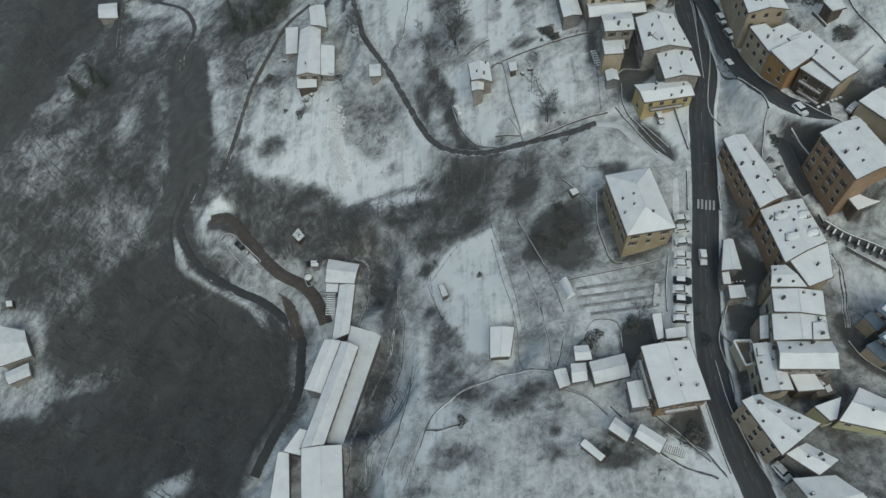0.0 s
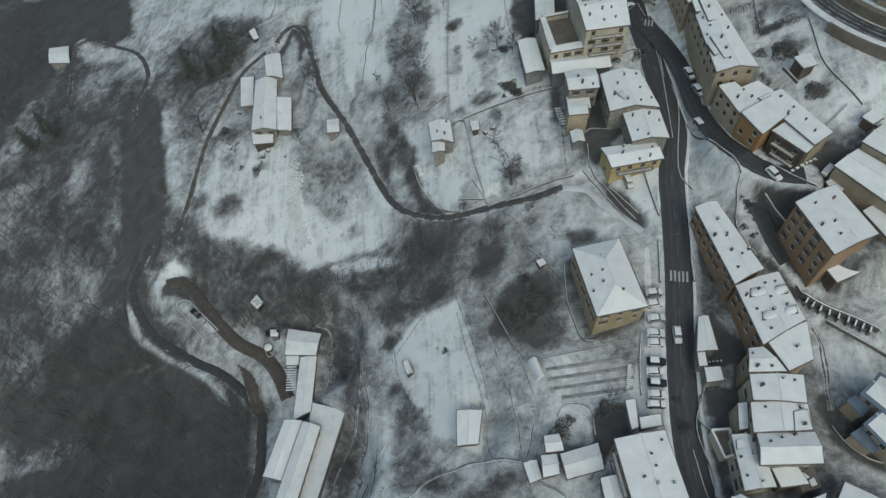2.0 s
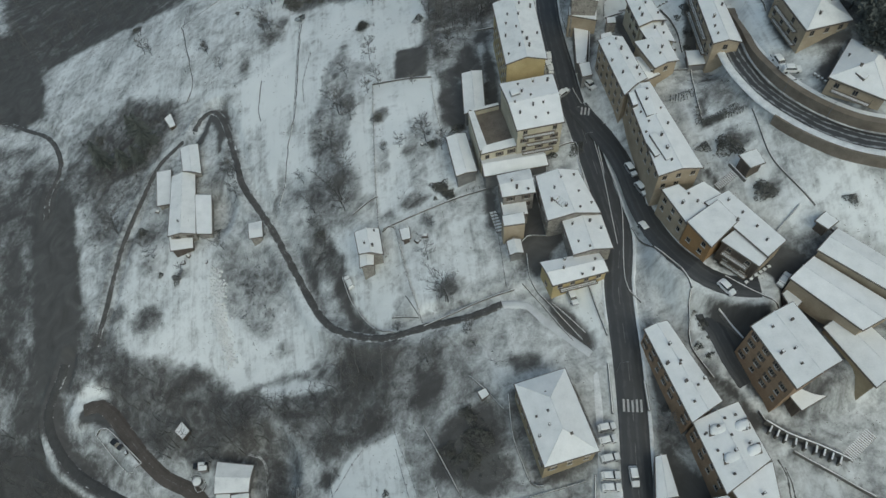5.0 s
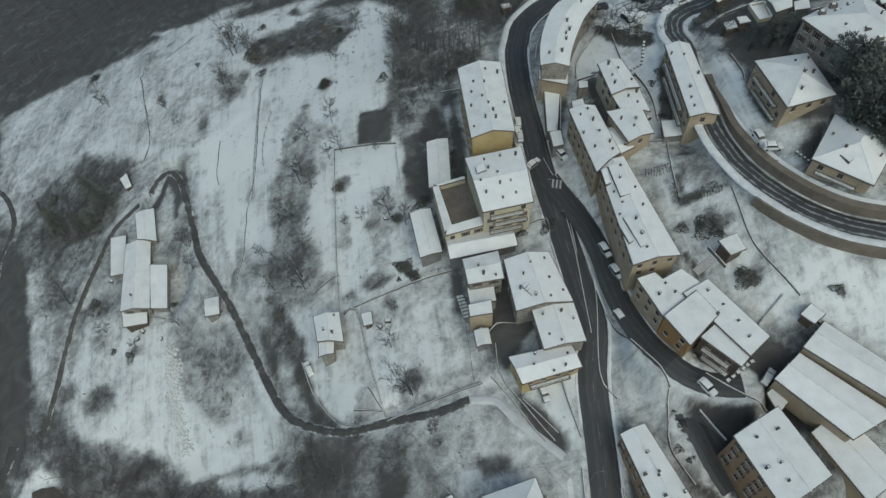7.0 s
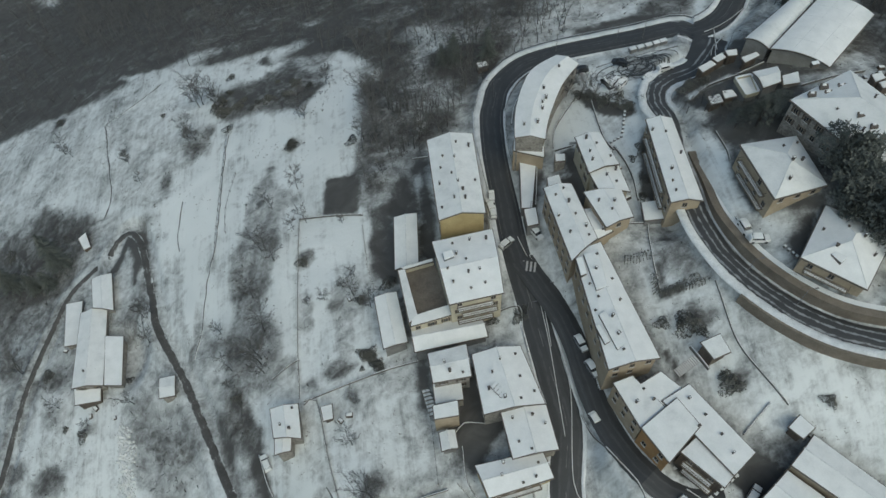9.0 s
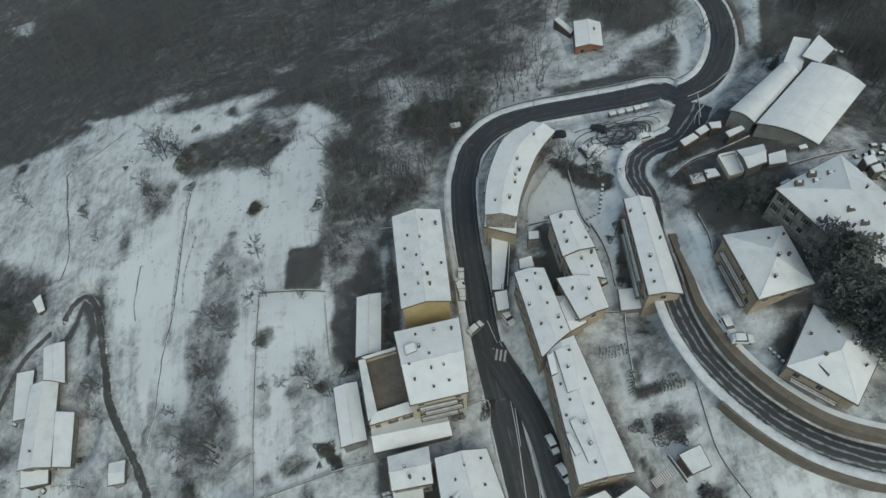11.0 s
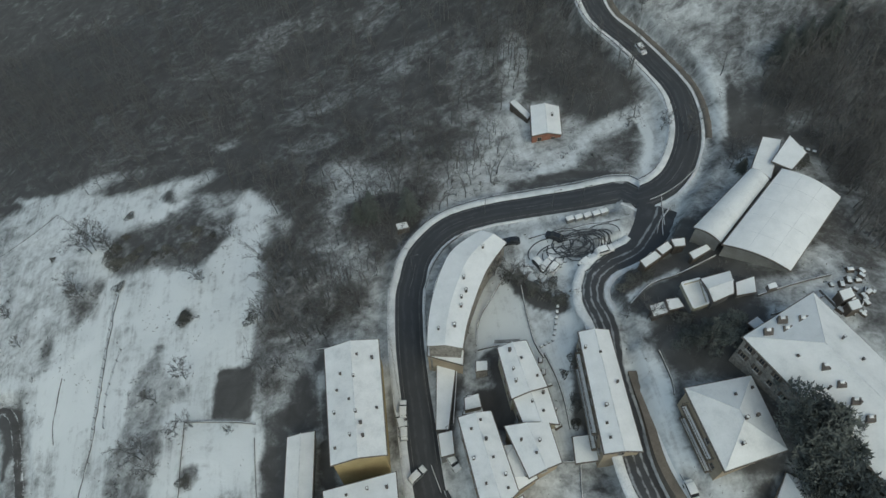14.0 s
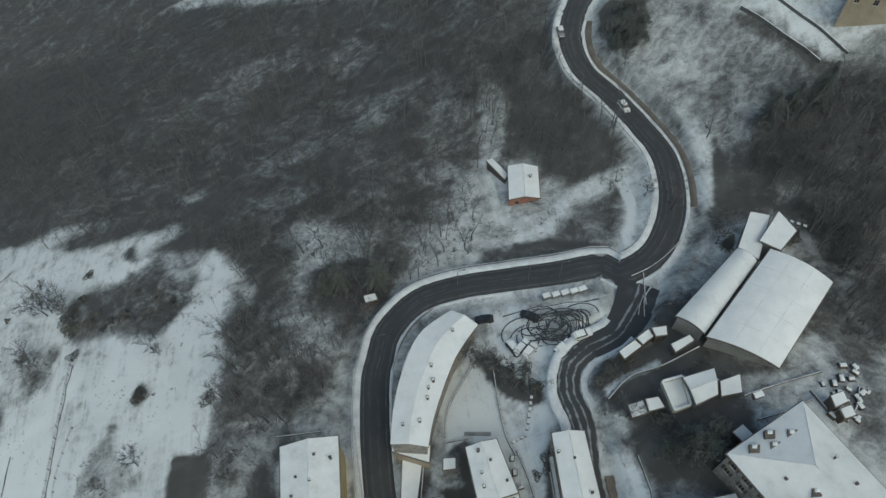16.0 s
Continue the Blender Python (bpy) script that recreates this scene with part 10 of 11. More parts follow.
bush(-71.5, 181.1, 1.3, 1)
bush(-63.7, 163.9, 1.0, 0)
bush(-57.9, 160.8, 1.2, 1)
bush(-53.9, 206.0, 1.2, 0)
bush(91.1, 187.7, 1.2, 1)
bush(88.6, 186.2, 1.0, 0)
bush(89.5, 180.0, 1.3, 1)
bush(88.4, 177.0, 1.2, 0)
bush(83.9, 146.9, 1.1, 1)
bush(62.7, 93.0, 1.0, 0)
bush(49.9, 171.2, 1.0, 0)
bush(56.9, 156.5, 1.2, 1)
bush(58.5, 158.2, 1.1, 0)
car(68.1, 147.8, -75.2, "silver", 0.8)
car(69.1, 142.1, -71.5, "silver", 0.8)
car(67.2, 131.5, -72.2, "white", 0.8)
car(78.7, 112.9, -63.4, "white", 1)
car(91.0, 113.2, 41.3, "silver", 1)
car(48.6, 119.6, -81.3, "silver", 1)
car(49.7, 90.9, 4.0, "silver", 1)
car(49.4, 88.4, 6.2, "white", 1)
car(49.1, 84.9, 4.2, "silver", 1)
car(48.4, 81.6, -4.5, "white", 1)
car(48.1, 79.4, -4.4, "white", 1)
car(47.5, 75.3, -8.3, "dark", 0.5)
car(46.8, 73.1, -3.8, "white", 1)
car(46.8, 70.7, -8.1, "dark", 0.3)
car(46.3, 68.2, -6.1, "white", 1)
car(45.8, 66.1, -3.7, "dark", 1)
car(53.0, 80.8, -94.3, "white", 0.4)
car(64.6, 175.7, -65.8, "white", 0.6)
car(56.3, 188.1, 82.9, "dark", 1)
car(102.1, 159.5, -84.2, "white", 0.6)
car(103.3, 156.2, -8.8, "white", 1)
car(90.1, 212.3, -65.2, "dark", 0.8)
car(91.7, 212.2, 42.1, "silver", 1)
car(93.0, 210.8, 41.8, "white", 1)
car(99.2, 209.5, 33.0, "dark", 0.6)
car(103.5, 211.0, 9.8, "white", 1)
car(95.0, 218.9, 145.8, "dark", 0.2)
car(85.8, 221.3, 175.3, "dark", 0.1)
car(131.2, 270.5, -78.6, "white", 0.5)
car(121.7, 297.7, -92.6, "silver", 0.5)
car(55.5, 185.8, 95.9, "silver", 1)
car(59.4, 32.8, -56.2, "white", 1)
car(-50.5, 107.2, 176.8, "dark", 0.3)
car(-77.0, 117.9, -40.2, "dark", 0.2)
car(-3.5, 139.6, 109.6, "white", 1)
car(84.2, 123.4, 107.9, "silver", 1)
garden_bed([(24.4, 77.5), (42.8, 77.3)], )
garden_bed([(24.5, 75.3), (42.9, 75.1)], )
garden_bed([(24.7, 73.0), (42.6, 72.8)], )
garden_bed([(27.0, 70.7), (42.0, 70.5)], )
poly_tunnel([(20.6, 80.0), (22.6, 80.5), (24.0, 75.9), (22.0, 75.3)])
waste_container(99.6, 222.9)
waste_container(101.5, 222.6)
waste_container(103.4, 222.3)
waste_container(105.2, 222.0)
waste_container(106.9, 222.0)
crossing((53.9, 94.9), (58.5, 94.1))
crossing((58.7, 168.7), (62.7, 167.4))
log_stack(142.7, 188.2)
log_stack(143.1, 186.5)
log_stack(142.9, 190.3)
log_stack(140.9, 189.7)
log_stack(142.6, 184.9)
log_stack(140.9, 187.9)
log_stack(144.4, 190.0)
log_stack(-49.5, 107.2)
log_stack(-47.9, 162.9)
log_stack(-54.1, 166.9)
log_stack(-55.8, 165.3)
log_stack(-66.5, 186.8)
log_stack(15.3, 143.3)
log_stack(17.4, 143.9)
log_stack(138.9, 189.9)
log_stack(139.7, 187.7)
log_stack(-76.3, 117.9)
log_stack(-74.0, 115.2)
street_lamp(58.5, 156.4)
street_lamp(62.7, 221.2)
street_lamp(64.2, 181.2)
street_lamp(73.5, 235.7)
street_lamp(97.2, 228.7)
street_lamp(103.7, 227.4)
street_lamp(54.1, 101.4)
street_lamp(54.6, 66.7)
street_lamp(99.3, 150.4)
street_lamp(105.8, 142.3)
street_lamp(68.8, 214.0)
tyre_tracks(98.3, 214.4)
rubble([(-45.1, 159.4), (-45.2, 151.6), (-43.2, 141.8), (-40.3, 132.1)], 520, 1.0)
rubble([(-42.8, 155.4), (-43.3, 148.3), (-42.0, 138.4)], 120, 0.9)
trail([(-14.3, 44.8), (-11.8, 51.7), (-3.8, 57.5), (9.8, 60.0), (19.4, 57.9)], 0.5)
trail([(-22.0, 95.6), (-22.7, 80.8), (-32.3, 55.5), (-34.6, 42.2)], 0.6)
trail([(-17.1, 68.6), (-24.2, 54.0), (-32.1, 38.3)], 0.4)
trail([(-15.2, 68.6), (-22.3, 53.4), (-29.9, 37.2)], 0.4)
trail([(13.0, 86.9), (16.2, 72.4), (17.2, 60.8)], 0.4)
trail([(20.9, 67.1), (18.4, 59.2)], 0.5)
trail([(89.9, 221.3), (100.5, 220.4), (109.4, 218.6)], 0.5)
trail([(32.5, 41.0), (39.7, 36.4), (47.5, 32.0)], 0.8)
trail([(39.5, 42.1), (45.4, 37.7), (50.4, 30.7)], 0.7)
garden_wall([(28.9, 48.6), (30.9, 45.9)], 1.0, 0.3)
garden_wall([(19.8, 53.6), (24.4, 51.0), (28.1, 46.8)], 0.8, 0.3)
log_stack(140.3, 186.9)
log_stack(140.7, 186.1)
log_stack(146.4, 192.1)
log_stack(136.9, 184.0)
log_stack(142.7, 190.4)
log_stack(145.6, 187.0)
log_stack(144.5, 187.1)
log_stack(145.8, 191.1)
log_stack(140.4, 183.0)
log_stack(140.6, 184.5)
log_stack(146.7, 192.1)
log_stack(143.2, 185.9)
log_stack(144.5, 192.8)
log_stack(144.7, 187.1)
log_stack(140.9, 182.8)
log_stack(140.5, 182.4)
garden_wall([(160.0, 280.8), (165.2, 270.3), (169.9, 259.7)], 1.4, 0.6)
garden_wall([(166.6, 279.4), (171.4, 268.5), (175.2, 259.1)], 1.0, 0.5)
garden_wall([(65.6, 210.8), (67.6, 216.9), (71.3, 221.6), (76.1, 224.2), (79.4, 225.0)], 0.7, 0.6)
log_stack(84.9, 190.5)
log_stack(84.8, 187.8)
log_stack(85.3, 185.0)
log_stack(85.1, 180.0)
log_stack(84.9, 177.0)
place_tree(80.5, 214.1, 1.0, 0)
place_tree(83.1, 211.3, 1.0, 1)
place_tree(85.7, 208.5, 1.0, 0)
place_tree(88.6, 205.5, 1.0, 1)
place_tree(20.8, 171.2, 1.0, 1)
place_tree(24.6, 166.9, 0.9, 0)
place_tree(0.5, 188.3, 1.0, 1)
place_tree(6.0, 195.5, 0.9, 0)
place_tree(13.6, 172.2, 0.6, 1)
place_tree(18.2, 173.7, 0.6, 2)
place_tree(21.3, 175.9, 0.5, 1)
place_tree(-12.2, 163.6, 0.9, 1)
place_tree(-15.1, 174.1, 0.9, 2)
place_tree(19.4, 146.0, 0.6, 0)
place_tree(-37.3, 179.3, 0.9, 1)
place_tree(-53.7, 175.1, 0.8, 2)
place_tree(-56.1, 163.0, 0.7, 0)
pergola([(-44.5, 95.6), (-41.7, 95.5), (-41.2, 87.9), (-44.2, 88.0)], -26.0)
garden_wall([(-84.8, 122.3), (-81.1, 123.4), (-69.0, 111.7)], 0.7, 0.5)
garden_wall([(-84.8, 122.3), (-73.9, 110.2), (-69.0, 111.7)], 0.5, 0.4)
water_tank(-52.1, 103.9)
garden_wall([(-54.3, 105.8), (-52.3, 105.9), (-49.8, 103.0), (-52.0, 101.1), (-54.3, 105.8)], 0.6, 0.3)
house("shed", "small snow-dusted container beside the mill", [(-50.8, 106.9), (-48.1, 106.8), (-48.0, 105.2), (-50.6, 105.3)], -26.5, "flat", 0.1, "grey", "", "", 0.2)
wire_fence([(-45.2, 108.3), (-50.1, 108.1)], 1.0)
trail([(-37.2, 108.3), (-33.1, 106.0), (-32.0, 99.1), (-33.2, 85.6), (-34.8, 82.5)], 0.7)
trail([(-21.9, 89.1), (-20.0, 81.9), (-20.1, 75.3), (-22.7, 67.8), (-25.4, 60.4)], 0.5)
garden_wall([(-13.6, 50.6), (-14.9, 47.3), (-17.6, 42.9), (-18.8, 38.8)], 0.5, 0.3)
trail([(-13.5, 49.2), (-10.0, 48.7), (-4.5, 49.1)], 0.8)
trail([(-29.7, 40.0), (-27.6, 48.6), (-24.4, 57.1), (-22.4, 62.9)], 0.5)
trail([(-23.8, 39.3), (-20.2, 50.3), (-18.3, 58.9), (-17.9, 68.3)], 0.5)
garden_wall([(6.7, 149.2), (9.8, 149.3), (11.8, 135.6), (14.3, 123.3)], 0.9, 0.35)
garden_wall([(7.0, 126.7), (13.6, 124.8)], 0.7, 0.3)
garden_wall([(14.5, 122.2), (21.7, 123.1), (29.1, 124.0), (36.4, 124.8)], 0.9, 0.4)
trail([(10.8, 130.7), (13.6, 125.2)], 0.4)
steps((34.8, 145.4), (35.7, 139.6), 7, 2.2)
steps((38.9, 39.0), (42.3, 37.5), 9, 2.0)
garden_wall([(52.6, 122.5), (53.1, 116.7), (54.1, 109.8)], 1.0, 0.35)
garden_wall([(44.1, 119.6), (47.6, 114.9), (49.9, 111.6)], 0.8, 0.3)
garden_wall([(38.4, 125.5), (41.1, 121.8), (44.9, 114.3), (47.0, 110.3)], 0.7, 0.3)
garden_wall([(40.5, 132.2), (40.5, 125.3), (44.1, 118.8), (49.0, 110.1)], 0.8, 0.3)
garden_wall([(39.0, 134.3), (41.5, 136.6), (46.0, 135.6)], 0.7, 0.3)
wire_fence([(34.6, 145.4), (34.8, 136.4), (34.6, 126.0)], 1.0)
house("porch", "small roof terrace capped with snow below the stone house", [(35.5, 139.1), (40.9, 139.5), (40.7, 136.2), (35.5, 136.1)], 26.0, "flat", 0.1, "tan", "", "", 0.15)
garden_wall([(11.7, 99.8), (14.6, 92.9), (17.4, 85.8), (19.4, 79.8), (21.2, 72.3)], 0.6, 0.35)
garden_wall([(19.5, 80.2), (26.5, 80.3), (35.2, 80.7), (43.7, 81.5)], 0.7, 0.3)
garden_wall([(31.2, 101.6), (30.8, 93.0), (32.0, 86.7), (33.0, 82.9), (35.4, 82.0)], 1.0, 0.35)
garden_wall([(23.4, 107.7), (26.4, 103.9), (29.8, 98.8)], 0.6, 0.3)
house("garden_hut", "tiny hut with a snowy flat roof in the garden", [(24.5, 103.3), (26.6, 104.1), (27.4, 102.3), (25.4, 101.3)], 11.5, "flat", 0.1, "wood", "", "", 0.15)
steps((42.6, 75.6), (41.3, 70.2), 12, 1.8)
garden_wall([(45.7, 82.3), (44.3, 76.0), (43.4, 68.7)], 0.9, 0.5)
garden_wall([(53.0, 103.8), (51.7, 93.5)], 0.9, 0.6)
wire_fence([(4.9, 100.3), (7.5, 90.7), (9.7, 81.6), (11.4, 71.5)], 1.1)
wire_fence([(-12.9, 89.8), (-4.7, 98.0), (-0.0, 99.8), (4.9, 100.3)], 1.1)
wire_fence([(-12.9, 89.8), (-10.3, 81.5), (-6.9, 75.9)], 1.1)
garden_wall([(63.6, 150.2), (64.1, 139.3), (60.8, 121.6), (63.1, 116.0)], 0.7, 0.35)
garden_wall([(65.2, 148.2), (66.1, 138.2), (68.1, 136.4)], 1.2, 0.6)
garden_wall([(65.1, 133.8), (67.6, 125.8), (71.1, 118.5), (71.9, 114.2)], 0.8, 0.4)
bush(72.5, 110.8, 0.7, 2, "small round shrub in a snowy bed")
bush(72.9, 109.3, 0.7, 2, "small round shrub in a snowy bed")
bush(73.4, 107.0, 0.7, 2, "small round shrub in a snowy bed")
bush(74.1, 105.3, 0.7, 2, "small round shrub in a snowy bed")
bush(74.3, 102.0, 0.7, 2, "small round shrub in a snowy bed")
place_tree(61.4, 88.6, 0.75, 0, "tree", "small frosted tree beside the terraced row")
garden_wall([(59.6, 99.1), (59.2, 93.0)], 1.2, 0.8)
garden_wall([(79.5, 115.9), (85.5, 110.4), (92.7, 106.0)], 0.7, 0.4)
snow_blocks((82.6, 115.5), (88.6, 118.3), 6)
snow_blocks((83.3, 113.8), (89.5, 117.0), 6)
garden_wall([(80.4, 89.6), (81.7, 86.5), (83.8, 85.1)], 1.1, 0.4)
garden_wall([(79.1, 59.1), (81.0, 55.0), (84.2, 52.0), (86.7, 51.1)], 0.8, 0.3)
house("outbuilding", "lower end of the courtyard roof under snow", [(55.4, 75.6), (57.3, 75.8), (57.2, 72.4), (55.1, 72.4)], 16.0, "flat", 0.1, "stone", "", "", 0.2)
snow_blocks((57.1, 73.4), (57.3, 70.5), 6)
snow_blocks((57.5, 70.3), (61.1, 70.4), 6)
snow_blocks((57.9, 74.4), (61.0, 74.4), 5)
garden_wall([(56.4, 68.8), (55.3, 66.5), (53.1, 60.7), (54.3, 51.7), (53.8, 47.2)], 1.0, 0.3)
garden_wall([(55.3, 67.7), (54.0, 62.4), (56.0, 60.3)], 0.9, 0.3)
house("roof_wing", "raised end of the terrace roof under snow", [(69.1, 60.4), (71.9, 60.7), (71.8, 56.5), (68.1, 56.4)], 20.9, "flat", 0.1, "cream", "", "", 0.15)
house("roof_terrace", "bare grey terrace with white parapets", [(55.0, 59.4), (58.6, 59.4), (58.2, 54.3), (56.2, 53.8)], 14.0, "flat", 0.05, "cream", "", "", 0.1)
parapet(HOUSES[-1], [(55.0, 59.4), (58.6, 59.4), (58.2, 54.3), (56.2, 53.8)], 14.0)
house("roof_terrace", "small cluttered roof terrace with snowy boards", [(68.4, 50.4), (72.4, 50.9), (72.8, 47.3), (68.8, 46.5)], 15.0, "flat", 0.05, "tan", "", "", 0.1)
roof_panel(HOUSES[-1], [(68.8, 49.6), (70.1, 50.1), (71.0, 49.1), (69.8, 48.7)], 15.2, 'board', 'snow-covered board')
roof_panel(HOUSES[-1], [(70.5, 48.6), (71.7, 49.1), (71.9, 47.7), (70.7, 47.3)], 15.2, 'board', 'snow-covered board')
bush(44.9, 40.9, 1.9, 1, "rounded leafless shrub in the yard")
garden_wall([(47.8, 47.0), (48.8, 39.5), (49.9, 32.8)], 0.9, 0.5)
garden_wall([(37.7, 45.7), (42.5, 40.7), (46.8, 35.4)], 0.8, 0.3)
garden_wall([(23.3, 68.6), (22.3, 64.7), (19.9, 58.4)], 0.7, 0.3)
garden_wall([(25.6, 66.8), (27.7, 69.1), (32.5, 67.7), (33.0, 61.7)], 0.6, 0.3)
place_tree(36.1, 65.8, 0.7, 1)
garden_wall([(92.4, 123.4), (94.8, 125.2), (97.7, 127.4)], 0.8, 0.35)
steps((83.8, 136.7), (87.9, 138.4), 12, 1.8)
steps((70.4, 140.2), (70.6, 137.6), 6, 3.5)
garden_wall([(87.3, 140.8), (88.4, 138.1), (89.3, 135.8)], 1.2, 0.6)
garden_wall([(64.0, 155.1), (65.0, 149.8), (66.1, 141.5), (66.8, 136.1), (67.7, 135.3)], 1.2, 0.7)
garden_wall([(61.9, 161.7), (61.9, 150.2), (61.4, 139.8), (61.0, 130.2)], 0.6, 0.3)
garden_wall([(60.3, 176.2), (61.9, 167.9), (62.5, 158.6), (62.2, 148.8)], 0.6, 0.3)
garden_wall([(62.0, 171.0), (63.8, 164.4), (65.9, 163.1)], 0.7, 0.3)
garden_wall([(85.3, 209.1), (84.8, 202.1), (84.8, 194.8), (85.7, 190.9)], 0.8, 0.35)
snow_blocks((91.0, 201.0), (88.9, 195.3), 6)
snow_blocks((85.8, 193.5), (88.3, 194.0), 4)
garden_wall([(86.0, 191.8), (86.9, 186.1), (87.2, 180.5), (87.2, 176.1)], 0.9, 0.4)
garden_wall([(73.4, 198.1), (74.9, 203.5), (78.7, 208.4), (82.9, 213.4)], 0.8, 0.35)
garden_wall([(73.5, 197.0), (77.9, 196.7)], 0.7, 0.3)
house("shed", "small snowy-roofed shed beside the garden wall", [(72.2, 193.2), (74.8, 192.9), (74.4, 190.7), (71.8, 190.8)], 33.6, "flat", 0.1, "stone", "", "", 0.15)
house("porch", "low snowy roof at the end of the street house", [(68.4, 185.3), (71.5, 185.8), (71.6, 182.9), (68.1, 182.7)], 35.0, "flat", 0.2, "tan", "", "", 0.15)
garden_wall([(69.2, 197.1), (67.6, 190.0), (65.9, 183.0)], 1.2, 0.35)
garden_wall([(64.8, 215.9), (67.5, 221.7), (71.5, 226.0), (75.9, 228.2)], 0.8, 0.4)
garden_wall([(64.4, 213.9), (63.5, 205.6), (63.5, 198.5)], 0.7, 0.3)
railing_line([(94.2, 184.4), (94.6, 177.9), (92.6, 174.9)])
garden_wall([(101.5, 162.8), (102.5, 155.7), (103.9, 151.9), (107.4, 147.4)], 0.5, 0.3)
garden_wall([(105.1, 184.7), (105.2, 178.7), (104.7, 175.8)], 0.8, 0.3)
snow_blocks((107.1, 153.4), (108.3, 150.8), 4)
place_tree(105.5, 191.9, 0.8, 1)
place_tree(105.5, 194.2, 0.7, 0)
garden_wall([(52.2, 158.7), (57.3, 158.7), (57.0, 153.8), (57.1, 148.3)], 0.8, 0.3)
car(57.4, 174.7, 35.0, "silver", 0.8)
bush(50.2, 158.5, 0.9, 1)
bush(51.3, 157.1, 0.9, 1)
bush(49.9, 160.1, 0.9, 1)
bush(28.6, 171.6, 1.0, 1)
bush(30.1, 172.3, 1.0, 1)
wire_fence([(29.1, 152.6), (32.3, 152.4)], 1.0)
wire_fence([(131.8, 249.9), (132.8, 244.8), (131.5, 239.5)], 1.0)
garden_wall([(120.6, 223.4), (118.6, 215.7)], 0.8, 0.4)
garden_wall([(118.0, 223.2), (121.5, 224.0), (126.1, 226.1), (130.6, 229.2)], 0.7, 0.3)
garden_wall([(103.6, 195.9), (108.6, 199.2), (114.7, 199.7), (122.2, 201.7)], 0.9, 0.4)
house("walled_yard", "walled yard beside the outbuilding", [(112.1, 195.3), (115.9, 195.7), (115.4, 190.4), (112.4, 189.9)], 48.3, "flat", 0.05, "grey", "", "", 0.1)
parapet(HOUSES[-1], [(112.1, 195.3), (115.9, 195.7), (115.4, 190.4), (112.4, 189.9)], 48.3)
house("outbuilding", "grey low roof with thin snow beside the trees", [(121.6, 193.5), (125.8, 194.2), (124.8, 190.7), (120.7, 190.6)], 49.5, "flat", 0.1, "grey", "", "", 0.3)
roof_panel(BIG, [(121.7, 187.4), (123.3, 187.7), (123.3, 186.7), (121.7, 186.5)], 58.6, 'skylight', 'snow-dusted skylight pane')
snow_blocks((150.5, 228.1), (154.6, 224.7), 5)
garden_wall([(124.9, 190.3), (131.8, 191.2), (140.4, 192.3)], 0.9, 0.3)
garden_wall([(136.0, 189.0), (136.6, 185.4), (137.0, 183.4)], 0.9, 0.4)
garden_wall([(144.7, 188.3), (141.7, 184.6), (138.7, 182.5)], 0.9, 0.4)
house("shed", "small woodshed with a snowy roof among the log piles", [(136.5, 186.6), (139.2, 187.0), (139.2, 185.0), (136.4, 184.3)], 53.5, "flat", 0.1, "wood", "", "", 0.15)
house("shed", "small woodshed with a snowy roof among the log piles", [(136.9, 184.2), (139.3, 184.6), (139.3, 182.6), (137.0, 182.3)], 53.5, "flat", 0.1, "wood", "", "", 0.15)
street_lamp(117.3, 209.9)
street_lamp(82.0, 232.4)
wire_fence([(119.6, 241.2), (115.8, 234.1)], 1.0)
place_tree(139.3, 227.0, 0.8, 1)
place_tree(137.6, 228.8, 0.8, 1)
place_tree(121.2, 248.2, 0.5, 2)
place_tree(121.4, 244.7, 0.5, 2)
place_tree(127.5, 243.1, 0.7, 1)
garden_wall([(48.4, 205.6), (38.8, 206.5)], 0.6, 0.3)
garden_bed([(77.2, 197.9), (82.2, 196.4)])
garden_wall([(55.5, 204.8), (55.8, 192.8), (56.5, 184.2)], 0.6, 0.3)
car(55.9, 183.7, 85.0, "silver", 1)
bush(21.5, 95.6, 1.1, 0, "low dark thicket in the snowy garden")
bush(18.4, 90.7, 0.9, 1, "low dark thicket in the snowy garden")
bush(26.2, 93.1, 1.1, 0, "low dark thicket in the snowy garden")
bush(22.1, 100.2, 1.2, 1, "low dark thicket in the snowy garden")
bush(22.8, 90.5, 1.3, 0, "low dark thicket in the snowy garden")
bush(23.5, 95.3, 1.4, 1, "low dark thicket in the snowy garden")
bush(17.1, 92.2, 1.3, 0, "low dark thicket in the snowy garden")
bush(25.3, 94.2, 1.3, 1, "low dark thicket in the snowy garden")
bush(21.1, 93.2, 1.4, 0, "low dark thicket in the snowy garden")
bush(17.2, 93.3, 1.4, 1, "low dark thicket in the snowy garden")
bush(20.0, 87.6, 1.1, 0, "low dark thicket in the snowy garden")
bush(22.2, 90.3, 1.5, 1, "low dark thicket in the snowy garden")
bush(22.2, 92.0, 1.0, 0, "low dark thicket in the snowy garden")
bush(22.7, 98.5, 1.2, 1, "low dark thicket in the snowy garden")
bush(19.8, 91.3, 1.2, 0, "low dark thicket in the snowy garden")
place_tree(118.6, 166.9, 1.30, 0, "pine", "broad dark pine beside the large building")
place_tree(120.2, 163.8, 1.35, 1, "pine", "broad dark pine beside the large building")
place_tree(121.3, 162.6, 1.51, 2, "pine", "broad dark pine beside the large building")
place_tree(120.3, 161.7, 1.45, 0, "pine", "broad dark pine beside the large building")
place_tree(120.0, 161.0, 1.29, 1, "pine", "broad dark pine beside the large building")
place_tree(120.5, 158.0, 1.36, 2, "pine", "broad dark pine beside the large building")
place_tree(121.3, 158.3, 1.40, 0, "pine", "broad dark pine beside the large building")
place_tree(120.9, 155.6, 1.65, 1, "pine", "broad dark pine beside the large building")
